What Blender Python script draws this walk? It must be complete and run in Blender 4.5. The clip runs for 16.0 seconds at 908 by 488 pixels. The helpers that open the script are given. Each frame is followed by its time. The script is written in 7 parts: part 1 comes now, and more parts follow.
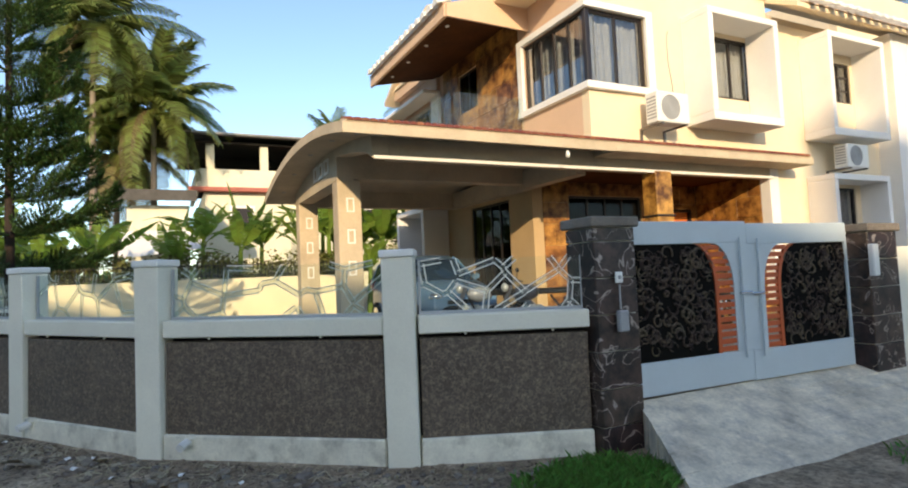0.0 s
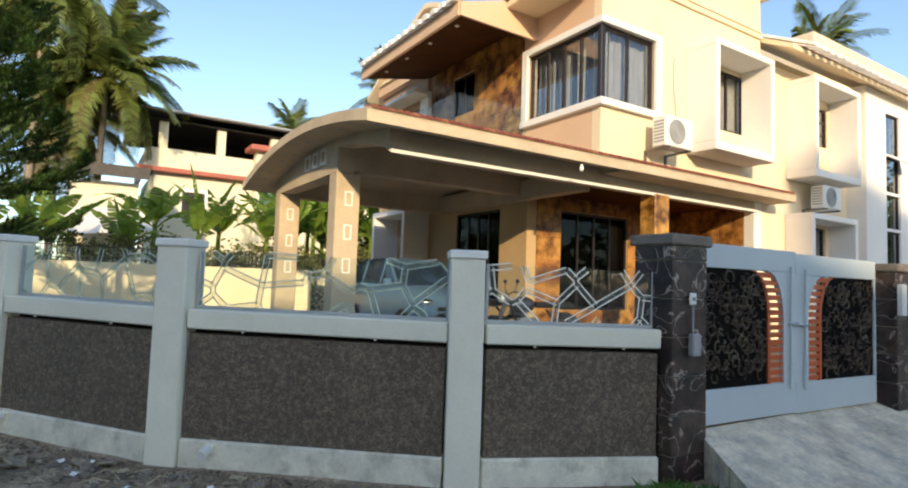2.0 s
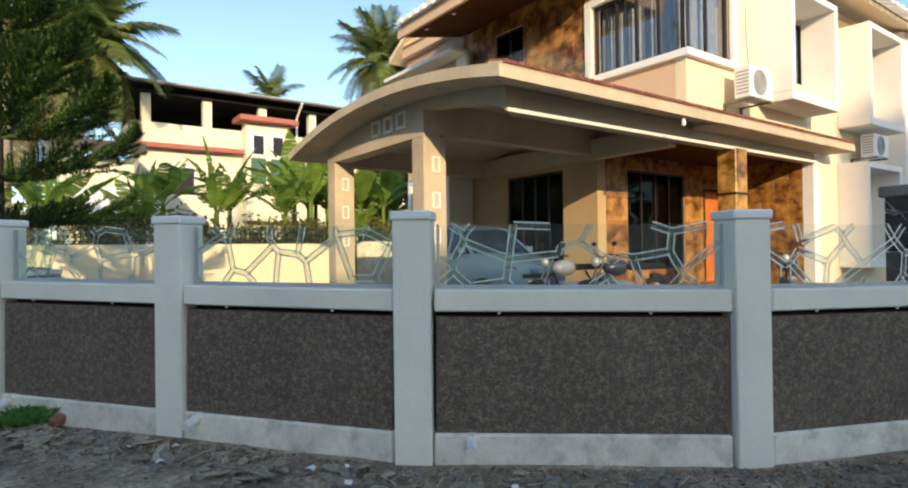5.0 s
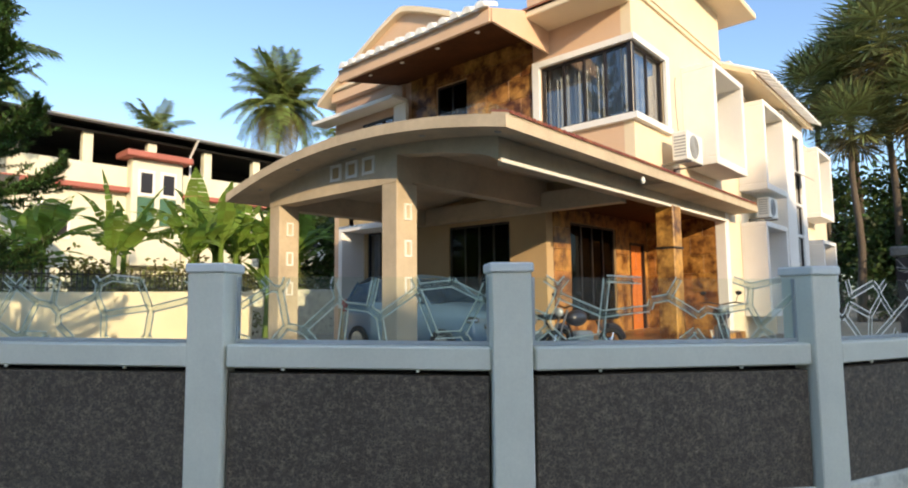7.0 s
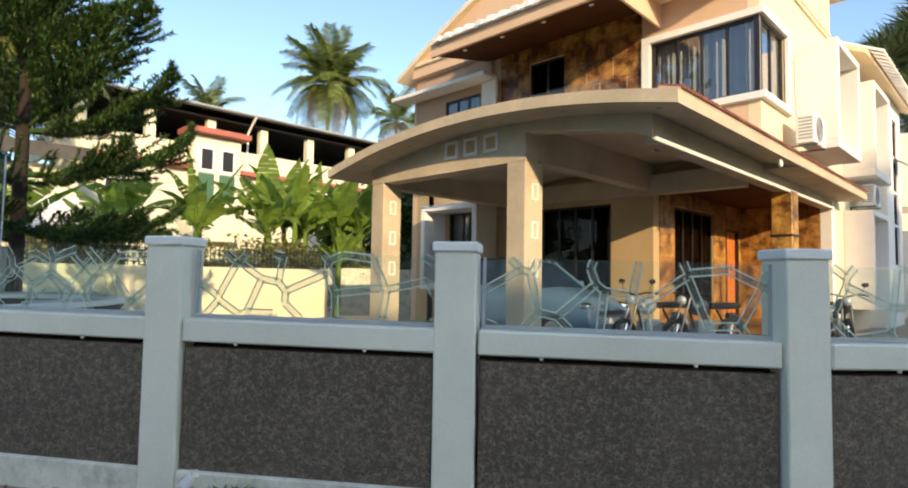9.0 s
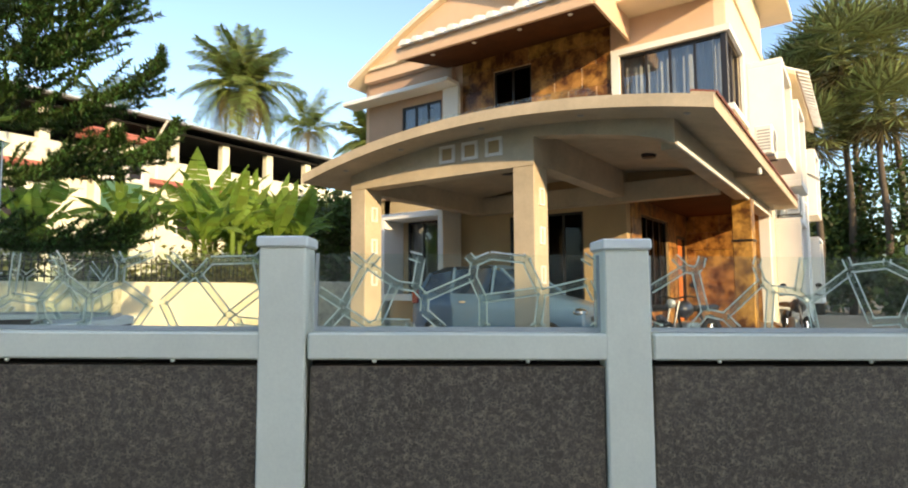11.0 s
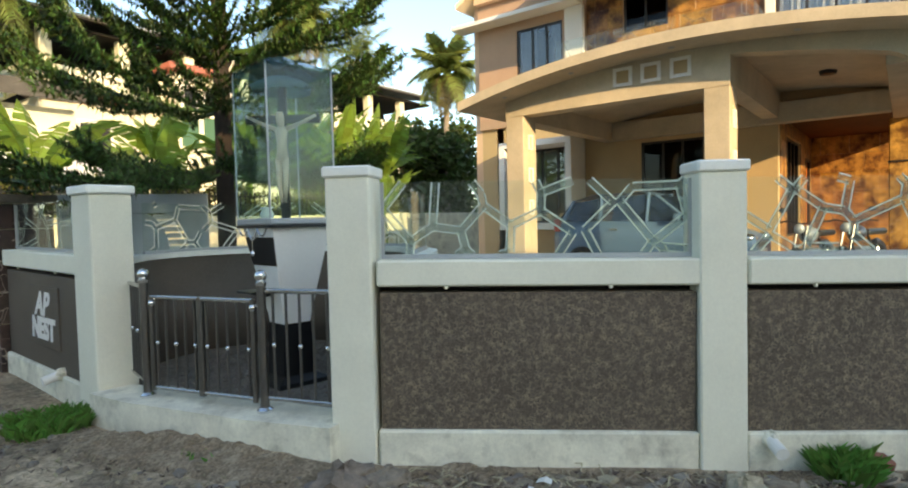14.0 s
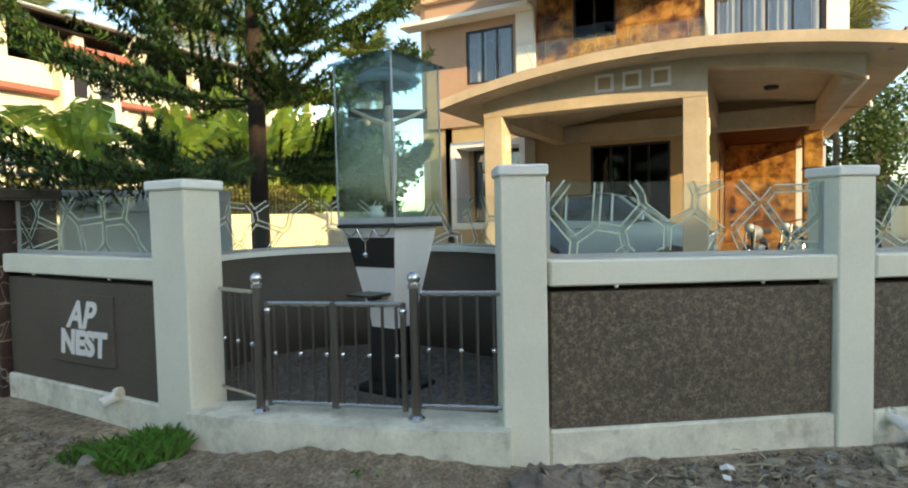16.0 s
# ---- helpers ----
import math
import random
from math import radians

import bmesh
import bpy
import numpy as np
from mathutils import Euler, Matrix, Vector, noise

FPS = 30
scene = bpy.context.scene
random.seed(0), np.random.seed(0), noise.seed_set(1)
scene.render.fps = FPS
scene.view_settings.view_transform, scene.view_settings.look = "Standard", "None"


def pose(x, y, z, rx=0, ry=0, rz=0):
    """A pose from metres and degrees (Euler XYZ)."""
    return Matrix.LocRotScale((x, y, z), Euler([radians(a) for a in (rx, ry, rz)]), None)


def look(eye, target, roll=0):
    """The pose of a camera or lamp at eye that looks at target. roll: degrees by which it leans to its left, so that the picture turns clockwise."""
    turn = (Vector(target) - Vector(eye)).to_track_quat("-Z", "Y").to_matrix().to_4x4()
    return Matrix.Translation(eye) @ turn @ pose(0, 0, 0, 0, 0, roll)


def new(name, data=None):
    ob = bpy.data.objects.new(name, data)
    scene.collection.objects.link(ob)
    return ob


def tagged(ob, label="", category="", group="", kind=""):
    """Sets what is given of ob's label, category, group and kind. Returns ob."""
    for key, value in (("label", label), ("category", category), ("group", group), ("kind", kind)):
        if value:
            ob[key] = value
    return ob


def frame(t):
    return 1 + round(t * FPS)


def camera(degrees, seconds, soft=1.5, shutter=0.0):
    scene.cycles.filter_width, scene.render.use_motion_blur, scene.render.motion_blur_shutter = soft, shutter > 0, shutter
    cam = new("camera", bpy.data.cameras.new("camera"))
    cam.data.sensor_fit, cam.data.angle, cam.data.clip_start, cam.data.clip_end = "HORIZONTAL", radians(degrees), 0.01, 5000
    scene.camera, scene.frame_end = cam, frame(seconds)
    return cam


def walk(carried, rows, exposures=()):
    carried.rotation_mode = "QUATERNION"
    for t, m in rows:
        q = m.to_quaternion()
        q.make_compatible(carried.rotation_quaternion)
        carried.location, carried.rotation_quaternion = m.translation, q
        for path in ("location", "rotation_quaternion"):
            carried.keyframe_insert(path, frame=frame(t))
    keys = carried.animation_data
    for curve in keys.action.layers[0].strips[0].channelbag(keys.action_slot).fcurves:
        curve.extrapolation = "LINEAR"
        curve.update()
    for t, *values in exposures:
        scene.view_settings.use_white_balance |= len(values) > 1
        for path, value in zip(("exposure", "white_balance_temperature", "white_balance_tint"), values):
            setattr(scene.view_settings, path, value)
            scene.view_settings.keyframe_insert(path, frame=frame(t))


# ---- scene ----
cam = camera(75.7, 16.0, soft=2.0)
METRES, EYE, TILT, LEAN, TURN = 11.5, 1.45, 0.0, 0.0, -26.5
ROWS = [
    (0.0, 0.0, 0.0, 0.0, 0.14, 3.07, 2.59),
    (0.5, -0.0154, 0.0095, -0.0011, -0.31, 2.73, -1.29),
    (1.0, -0.0378, 0.019, -0.0014, -2.97, 3.88, -2.39),
    (1.5, -0.0638, 0.0222, -0.0, -5.86, 4.01, 0.33),
    (2.0, -0.0862, 0.036, -0.0011, -5.98, 3.78, -1.98),
    (2.5, -0.1093, 0.047, -0.0029, -6.69, 4.8, -4.52),
    (3.0, -0.1405, 0.0608, -0.0013, -6.87, 1.52, -2.81),
    (3.5, -0.1659, 0.075, -0.0003, -5.31, 1.82, -1.58),
    (6.0, -0.3165, 0.1281, 0.0031, -12.0, 1.45, 2.42),
    (6.5, -0.3437, 0.1386, 0.0042, -16.57, 5.0, 0.84),
    (7.0, -0.3735, 0.1515, 0.0042, -21.32, 5.01, 0.57),
    (7.5, -0.4035, 0.1723, 0.004, -16.6, 4.52, 0.27),
    (8.0, -0.4319, 0.1879, 0.0024, -16.93, 2.08, -0.37),
    (8.5, -0.4586, 0.2037, 0.004, -18.36, 1.55, 0.3),
    (9.0, -0.4822, 0.2221, 0.0052, -18.84, 3.24, -0.93),
    (11.5, -0.6231, 0.311, 0.0013, -25.33, 4.35, -0.17),
    (12.0, -0.6521, 0.3258, 0.0012, -27.51, 1.73, -1.05),
    (12.5, -0.6757, 0.3431, 0.0005, -28.42, -0.72, 1.89),
    (13.0, -0.7001, 0.359, -0.0008, -26.82, -0.32, 0.35),
    (13.5, -0.7277, 0.3729, -0.0009, -27.18, -1.81, 0.04),
    (14.0, -0.7599, 0.3939, 0.0003, -25.78, -2.28, 1.37),
    (14.5, -0.7921, 0.4083, 0.0017, -29.48, -1.99, 1.78),
    (15.0, -0.8212, 0.4282, 0.0004, -32.18, -3.24, 3.05),
    (15.5, -0.8498, 0.4496, 0.0012, -32.69, -3.92, 2.02),
    (16.0, -0.875, 0.4676, 0.0035, -36.86, -2.6, 1.27),
]
# the walk just before and after the two stretches that the rows above leave out
ENDS = [
    (3.7, look((-1.454, 1.727, 1.439), (-0.403, 3.427, 1.499), 0.6)),
    (5.8, look((-2.517, 2.815, 1.450), (-1.281, 4.388, 1.452), -1.5)),
    (9.2, look((-3.885, 4.835, 1.515), (-2.435, 6.207, 1.628), 1.3)),
    (11.3, look((-4.696, 6.312, 1.441), (-3.056, 7.446, 1.600), -0.5)),
]
PATH = [(t, pose(0, 0, EYE, TILT, LEAN, TURN) @ pose(METRES * x, METRES * y, METRES * z, 90 + pitch, roll, yaw)) for t, x, y, z, yaw, pitch, roll in ROWS]
LIGHTING = [(0.0, 1.64, 9200, 12), (3.5, 1.66, 9300, 12), (7.0, 1.66, 8700, 12), (9.0, 1.78, 9400, 12), (11.5, 2.10, 10400, 11), (12.5, 2.20, 11000, 10), (16.0, 2.26, 11900, 9)]
walk(cam, sorted(PATH + ENDS, key=lambda row: row[0]), LIGHTING)

# ---------------------------------------------------------------- world and light
SUN_AZ = Vector((-0.43, -0.903))          # horizontal way towards the sun
SUN_EL = 16.0
world = bpy.data.worlds.new("sky")
scene.world = world
world.use_nodes = True
wn = world.node_tree
sky = wn.nodes.new("ShaderNodeTexSky")
sky.sky_type = "NISHITA"
sky.sun_disc = False
sky.sun_elevation = radians(SUN_EL)
sky.sun_rotation = math.atan2(SUN_AZ.x, SUN_AZ.y)
sky.air_density, sky.dust_density, sky.ozone_density = 0.9, 0.8, 4.8
wn.links.new(sky.outputs[0], wn.nodes["Background"].inputs[0])
wn.nodes["Background"].inputs[1].default_value = 0.13
sun_way = Vector((SUN_AZ.x, SUN_AZ.y, math.tan(radians(SUN_EL)))).normalized()
sun_data = bpy.data.lights.new("sun", "SUN")
sun_data.energy, sun_data.angle, sun_data.color = 1.5, radians(0.6), (1.0, 0.89, 0.72)
sun = new("sun", sun_data)
sun.matrix_world = look(sun_way * 60, (0, 0, 0))

# ---------------------------------------------------------------- materials
def mat(name, base, rough=0.7, metal=0.0, grain=0.0, scale=40.0, stain=0.0, stain_scale=1.3, bump=0.0, second=None, second_at=0.5,
        spec=0.5, vary=0.0, island=0.0, coat=0.0):
    """A surface: colour broken up by fine grain and wide stains, with a fine relief."""
    m = bpy.data.materials.new(name)
    m.use_nodes = True
    n, l = m.node_tree.nodes, m.node_tree.links
    b = n["Principled BSDF"]
    b.inputs["Roughness"].default_value = rough
    b.inputs["Metallic"].default_value = metal
    b.inputs["Specular IOR Level"].default_value = spec
    b.inputs["Coat Weight"].default_value = coat
    co = n.new("ShaderNodeNewGeometry").outputs["Position"]

    def noise_tex(s, detail=4, rough_=0.6):
        t = n.new("ShaderNodeTexNoise")
        t.inputs["Scale"].default_value, t.inputs["Detail"].default_value, t.inputs["Roughness"].default_value = s, detail, rough_
        l.new(co, t.inputs["Vector"])
        return t.outputs["Fac"]

    def ramp(fac, lo, hi, a, c):
        r = n.new("ShaderNodeMapRange")
        r.inputs[1].default_value, r.inputs[2].default_value, r.inputs[3].default_value, r.inputs[4].default_value = lo, hi, a, c
        l.new(fac, r.inputs[0])
        return r.outputs[0]

    def mix(fac, a, c, kind="MIX"):
        x = n.new("ShaderNodeMix")
        x.data_type, x.blend_type = "RGBA", kind
        for sock, v in ((x.inputs[0], fac), (x.inputs[6], a), (x.inputs[7], c)):
            if hasattr(v, "links") or hasattr(v, "is_linked"):
                l.new(v, sock)
            else:
                sock.default_value = v if isinstance(v, float) else (*v, 1.0)
        return x.outputs[2]

    col = None
    if second:
        col = mix(ramp(noise_tex(stain_scale * 1.7, 5, 0.65), second_at - 0.12, second_at + 0.12, 0.0, 1.0), base, second)
    else:
        rgb = n.new("ShaderNodeRGB")
        rgb.outputs[0].default_value = (*base, 1.0)
        col = rgb.outputs[0]
    fine = noise_tex(scale, 5, 0.7)
    if grain:
        hv = n.new("ShaderNodeHueSaturation")
        l.new(ramp(fine, 0.25, 0.75, 1 - grain, 1 + grain), hv.inputs["Value"])
        l.new(col, hv.inputs["Color"])
        col = hv.outputs[0]
    if stain:
        hv = n.new("ShaderNodeHueSaturation")
        l.new(ramp(noise_tex(stain_scale, 6, 0.68), 0.3, 0.7, 1 - stain, 1 + stain * 0.5), hv.inputs["Value"])
        l.new(col, hv.inputs["Color"])
        col = hv.outputs[0]
    if vary or island:
        hv = n.new("ShaderNodeHueSaturation")
        src = n.new("ShaderNodeObjectInfo").outputs["Random"] if vary else n.new("ShaderNodeNewGeometry").outputs["Random Per Island"]
        amount = vary or island
        l.new(ramp(src, 0.0, 1.0, 1 - amount, 1 + amount), hv.inputs["Value"])
        l.new(ramp(src, 0.0, 1.0, 0.5 - amount * 0.06, 0.5 + amount * 0.06), hv.inputs["Hue"])
        l.new(col, hv.inputs["Color"])
        col = hv.outputs[0]
    l.new(col, b.inputs["Base Color"])
    if bump:
        bp = n.new("ShaderNodeBump")
        bp.inputs["Strength"].default_value, bp.inputs["Distance"].default_value = bump, 0.02
        l.new(fine, bp.inputs["Height"])
        l.new(bp.outputs[0], b.inputs["Normal"])
    return m


def glass_mat(name, tint, gloss=1.0, dust=0.0, rough=0.0, film_col=(0.7, 0.75, 0.75)):
    """Thin sheet glass: light passes straight through, a Fresnel share is mirrored, and a film (dust, frosting or
    painted-in sky blue) scatters a little.
    """
    m = bpy.data.materials.new(name)
    m.use_nodes = True
    n, l = m.node_tree.nodes, m.node_tree.links
    n.remove(n["Principled BSDF"])
    tr, gl, fr, mx = (n.new("ShaderNode" + k) for k in ("BsdfTransparent", "BsdfGlossy", "LayerWeight", "MixShader"))
    tr.inputs[0].default_value = (*tint, 1)
    gl.inputs["Roughness"].default_value = rough
    mul = n.new("ShaderNodeMath")
    mul.operation = "MULTIPLY"
    mul.inputs[1].default_value = gloss
    fr.inputs[0].default_value = 0.5
    pw, ad = n.new("ShaderNodeMath"), n.new("ShaderNodeMath")
    pw.operation, ad.operation = "POWER", "MULTIPLY_ADD"
    pw.inputs[1].default_value, ad.inputs[1].default_value, ad.inputs[2].default_value = 5.0, 0.9, 0.04
    l.new(fr.outputs["Facing"], pw.inputs[0])
    l.new(pw.outputs[0], ad.inputs[0])
    l.new(ad.outputs[0], mul.inputs[0])
    l.new(mul.outputs[0], mx.inputs[0])
    body = tr.outputs[0]
    if dust:
        df, dm = n.new("ShaderNodeBsdfDiffuse"), n.new("ShaderNodeMixShader")
        df.inputs[0].default_value = (*film_col, 1)
        nt, rg = n.new("ShaderNodeTexNoise"), n.new("ShaderNodeMapRange")
        nt.inputs["Scale"].default_value, nt.inputs["Detail"].default_value = 2.5, 5
        rg.inputs[1].default_value, rg.inputs[2].default_value = 0.3, 0.7
        rg.inputs[3].default_value, rg.inputs[4].default_value = dust * 0.5, dust * 1.5
        l.new(n.new("ShaderNodeNewGeometry").outputs["Position"], nt.inputs["Vector"])
        l.new(nt.outputs["Fac"], rg.inputs[0])
        l.new(rg.outputs[0], dm.inputs[0])
        l.new(tr.outputs[0], dm.inputs[1])
        l.new(df.outputs[0], dm.inputs[2])
        body = dm.outputs[0]
    l.new(body, mx.inputs[1])
    l.new(gl.outputs[0], mx.inputs[2])
    l.new(mx.outputs[0], n["Material Output"].inputs[0])
    return m


def marble_mat(name, dark, light, scale, rough=0.3, vein=0.0, vein_col=(0.5, 0.48, 0.45), vary=0.0):
    """Polished stone with clouds of colour and thin veins."""
    m = mat(name, dark, rough, second=light, stain_scale=scale, second_at=0.5, grain=0.15, scale=60, vary=vary, spec=0.4)
    if vein:
        n, l = m.node_tree.nodes, m.node_tree.links
        b = n["Principled BSDF"]
        src = b.inputs["Base Color"].links[0].from_socket
        nz, ab, sm, mr, mx = (n.new("ShaderNode" + k) for k in ("TexNoise", "Math", "Math", "MapRange", "Mix"))
        nz.inputs["Scale"].default_value, nz.inputs["Detail"].default_value, nz.inputs["Distortion"].default_value = scale * 1.1, 2.5, 0.8
        l.new(n.new("ShaderNodeNewGeometry").outputs["Position"], nz.inputs["Vector"])
        sm.operation, ab.operation = "SUBTRACT", "ABSOLUTE"
        sm.inputs[1].default_value = 0.5
        l.new(nz.outputs["Fac"], sm.inputs[0])
        l.new(sm.outputs[0], ab.inputs[0])
        mr.inputs[1].default_value, mr.inputs[2].default_value, mr.inputs[3].default_value, mr.inputs[4].default_value = 0.0, 0.012, vein, 0.0
        l.new(ab.outputs[0], mr.inputs[0])
        mx.data_type = "RGBA"
        mx.inputs[7].default_value = (*vein_col, 1)
        l.new(mr.outputs[0], mx.inputs[0])
        l.new(src, mx.inputs[6])
        l.new(mx.outputs[2], b.inputs["Base Color"])
    return m


def leaf_mat(name, base, island=0.35, trans=0.35, vary=0.0):
    m = mat(name, base, 0.5, island=island, grain=0.1, scale=14, spec=0.35)
    n, l = m.node_tree.nodes, m.node_tree.links
    b, t, mx = n["Principled BSDF"], n.new("ShaderNodeBsdfTranslucent"), n.new("ShaderNodeMixShader")
    src = b.inputs["Base Color"].links[0].from_socket
    g = n.new("ShaderNodeHueSaturation")
    g.inputs["Value"].default_value = 1.6
    l.new(src, g.inputs["Color"])
    l.new(g.outputs[0], t.inputs[0])
    mx.inputs[0].default_value = trans
    l.new(b.outputs[0], mx.inputs[1])
    l.new(t.outputs[0], mx.inputs[2])
    l.new(mx.outputs[0], n["Material Output"].inputs[0])
    return m


def add_squiggles(m, scale, colour, amount):
    """Thin pale meandering lines, as on crackled mosaic."""
    n, l = m.node_tree.nodes, m.node_tree.links
    b = n["Principled BSDF"]
    src = b.inputs["Base Color"].links[0].from_socket
    pos = n.new("ShaderNodeNewGeometry").outputs["Position"]
    wob, add, vor, rg, brk, mul, mx = (n.new("ShaderNode" + k) for k in ("TexNoise", "VectorMath", "TexVoronoi", "MapRange", "TexNoise", "Math", "Mix"))
    wob.inputs["Scale"].default_value = scale * 0.8
    l.new(pos, wob.inputs["Vector"])
    add.operation = "MULTIPLY_ADD"
    add.inputs[1].default_value = (0.11, 0.11, 0.06)
    l.new(wob.outputs["Color"], add.inputs[0])
    l.new(pos, add.inputs[2])
    vor.feature = "DISTANCE_TO_EDGE"
    vor.inputs["Scale"].default_value = scale
    l.new(add.outputs[0], vor.inputs["Vector"])
    rg.inputs[1].default_value, rg.inputs[2].default_value, rg.inputs[3].default_value, rg.inputs[4].default_value = 0.0, 0.16, amount, 0.0
    l.new(vor.outputs["Distance"], rg.inputs[0])
    brk.inputs["Scale"].default_value = scale * 0.8
    l.new(pos, brk.inputs["Vector"])
    cut = n.new("ShaderNodeMapRange")
    cut.inputs[1].default_value, cut.inputs[2].default_value = 0.38, 0.66
    l.new(brk.outputs["Fac"], cut.inputs[0])
    mul.operation = "MULTIPLY"
    l.new(rg.outputs[0], mul.inputs[0])
    l.new(cut.outputs[0], mul.inputs[1])
    mx.data_type = "RGBA"
    mx.inputs[7].default_value = (*colour, 1)
    l.new(mul.outputs[0], mx.inputs[0])
    l.new(src, mx.inputs[6])
    l.new(mx.outputs[2], b.inputs["Base Color"])


PAINT_GREY = mat("grey_wall_paint", (0.79, 0.775, 0.65), 0.75, grain=0.05, scale=55, stain=0.10, stain_scale=1.1, bump=0.08)
PAINT_CAP = mat("pale_grey_cap_paint", (0.83, 0.84, 0.78), 0.6, grain=0.04, scale=50, stain=0.08, stain_scale=2)
PLINTH = mat("plinth_plaster", (0.78, 0.75, 0.62), 0.85, grain=0.10, scale=40, stain=0.28, stain_scale=3.2, bump=0.25, second=(0.46, 0.43, 0.34), second_at=0.62)
MOSAIC = mat("dark_mosaic_tile", (0.098, 0.073, 0.053), 0.6, grain=0.55, scale=55, stain=0.18, stain_scale=1.6, bump=0.5, second=(0.12, 0.09, 0.066), second_at=0.54)
add_squiggles(MOSAIC, 33, (0.33, 0.25, 0.175), 0.9)
MOSAIC_PLAIN = mat("dark_brown_wall", (0.10, 0.08, 0.063), 0.6, grain=0.25, scale=70, stain=0.2, bump=0.2)
GATE_STONE = marble_mat("maroon_black_stone", (0.018, 0.013, 0.012), (0.070, 0.040, 0.034), 3.4, 0.42, vein=1.0, vein_col=(0.40, 0.34, 0.30), vary=0.45)
STONE_CAP = mat("worn_stone_cap", (0.20, 0.17, 0.14), 0.85, grain=0.2, scale=30, stain=0.4, stain_scale=4, bump=0.3)
GATE_PAINT = mat("pale_blue_gate_paint", (0.48, 0.56, 0.585), 0.4, grain=0.03, scale=50, stain=0.06, stain_scale=1.5)
ORANGE_METAL = mat("orange_gate_slats", (0.55, 0.10, 0.03), 0.35, grain=0.05, scale=30, stain=0.1)
GATE_GRILLE = mat("dark_gate_grille", (0.006, 0.005, 0.004), 0.8, grain=0.3, scale=20, spec=0.08)
GATE_ORNAMENT = mat("bronze_ornament", (0.075, 0.052, 0.038), 0.5, metal=0.2, grain=0.4, scale=30, spec=0.25, island=0.6)
CREAM = mat("cream_paint", (0.80, 0.66, 0.47), 0.8, grain=0.04, scale=40, stain=0.08, stain_scale=0.8, bump=0.05)
PEACH = mat("peach_paint", (0.70, 0.47, 0.32), 0.8, grain=0.04, scale=40, stain=0.08, stain_scale=0.8, bump=0.05)
PEACH_BROWN = mat("darker_peach_brown", (0.47, 0.30, 0.21), 0.8, grain=0.05, scale=40, stain=0.10, stain_scale=0.9, bump=0.05)
TAN = mat("tan_paint", (0.52, 0.36, 0.20), 0.8, grain=0.05, scale=40, stain=0.10, stain_scale=0.9, bump=0.05)
SLAB = mat("slab_plaster", (0.56, 0.455, 0.325), 0.85, grain=0.08, scale=40, stain=0.24, stain_scale=1.4, bump=0.1)
SOFFIT = mat("soffit_paint", (0.52, 0.45, 0.35), 0.85, grain=0.04, scale=40, stain=0.1)
WHITE = mat("white_paint", (0.82, 0.80, 0.76), 0.7, grain=0.03, scale=40, stain=0.06, stain_scale=0.9)
# room lining: indoor shade is put into the near-black colour
ROOM_SHADE = mat("room_shade_lining", (0.03, 0.025, 0.021), 0.9, grain=0.1)
# deep shade as a colour, for recesses and the neighbour's open floor
SHADE_BLACK = mat("deep_shade_black", (0.02, 0.017, 0.015), 0.95, grain=0.2, stain=0.3)
CLAD = marble_mat("orange_brown_stone", (0.085, 0.026, 0.008), (0.50, 0.24, 0.07), 1.9, 0.35, vein=0.35, vein_col=(0.14, 0.05, 0.02), vary=0.15)
WOOD_SOFFIT = mat("brown_board_soffit", (0.085, 0.030, 0.011), 0.8, grain=0.3, scale=18, stain=0.3, spec=0.15)
DOOR_WOOD = mat("orange_door_wood", (0.62, 0.17, 0.04), 0.4, grain=0.2, scale=20, stain=0.2)
FRAME_DARK = mat("dark_brown_frame", (0.018, 0.013, 0.012), 0.35, grain=0.1)
CURTAIN = mat("pale_curtain", (0.62, 0.61, 0.58), 0.9, grain=0.15, scale=30, stain=0.2, stain_scale=5)
BLACK = mat("black_paint", (0.012, 0.012, 0.013), 0.3, grain=0.1)
METAL = mat("steel_tube", (0.20, 0.185, 0.175), 0.32, metal=0.9, grain=0.1)
STEEL_BRIGHT = mat("polished_steel_tube", (0.55, 0.53, 0.50), 0.25, metal=0.95, grain=0.05)
CHROME = mat("bright_steel", (0.75, 0.75, 0.75), 0.15, metal=1.0)
RED_TILE = mat("red_clay_tile", (0.25, 0.075, 0.045), 0.8, grain=0.15, scale=30, stain=0.3, stain_scale=3, vary=0.25)
WHITE_TILE = mat("white_clay_tile", (0.86, 0.85, 0.80), 0.7, grain=0.08, scale=30, stain=0.2, stain_scale=4, vary=0.12)
GLASS_FENCE = glass_mat("fence_glass", (0.94, 0.98, 0.965), 0.6, dust=0.014)
FROST = glass_mat("frosted_band", (0.8, 0.86, 0.84), 0.3, dust=0.14, rough=0.3, film_col=(0.72, 0.72, 0.66))
FROST_LINE = mat("etched_line", (0.80, 0.79, 0.70), 0.7, grain=0.1)
GLASS_WIN = glass_mat("window_glass", (0.66, 0.70, 0.73), 3.2, dust=0.006)
# darker, duller copy of the window glass; the roofs' shade is in its tint
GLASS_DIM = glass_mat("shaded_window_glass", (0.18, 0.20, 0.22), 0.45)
GLASS_BOX = glass_mat("glass_case", (0.87, 0.95, 0.93), 0.6, dust=0.012, film_col=(0.6, 0.75, 0.75))
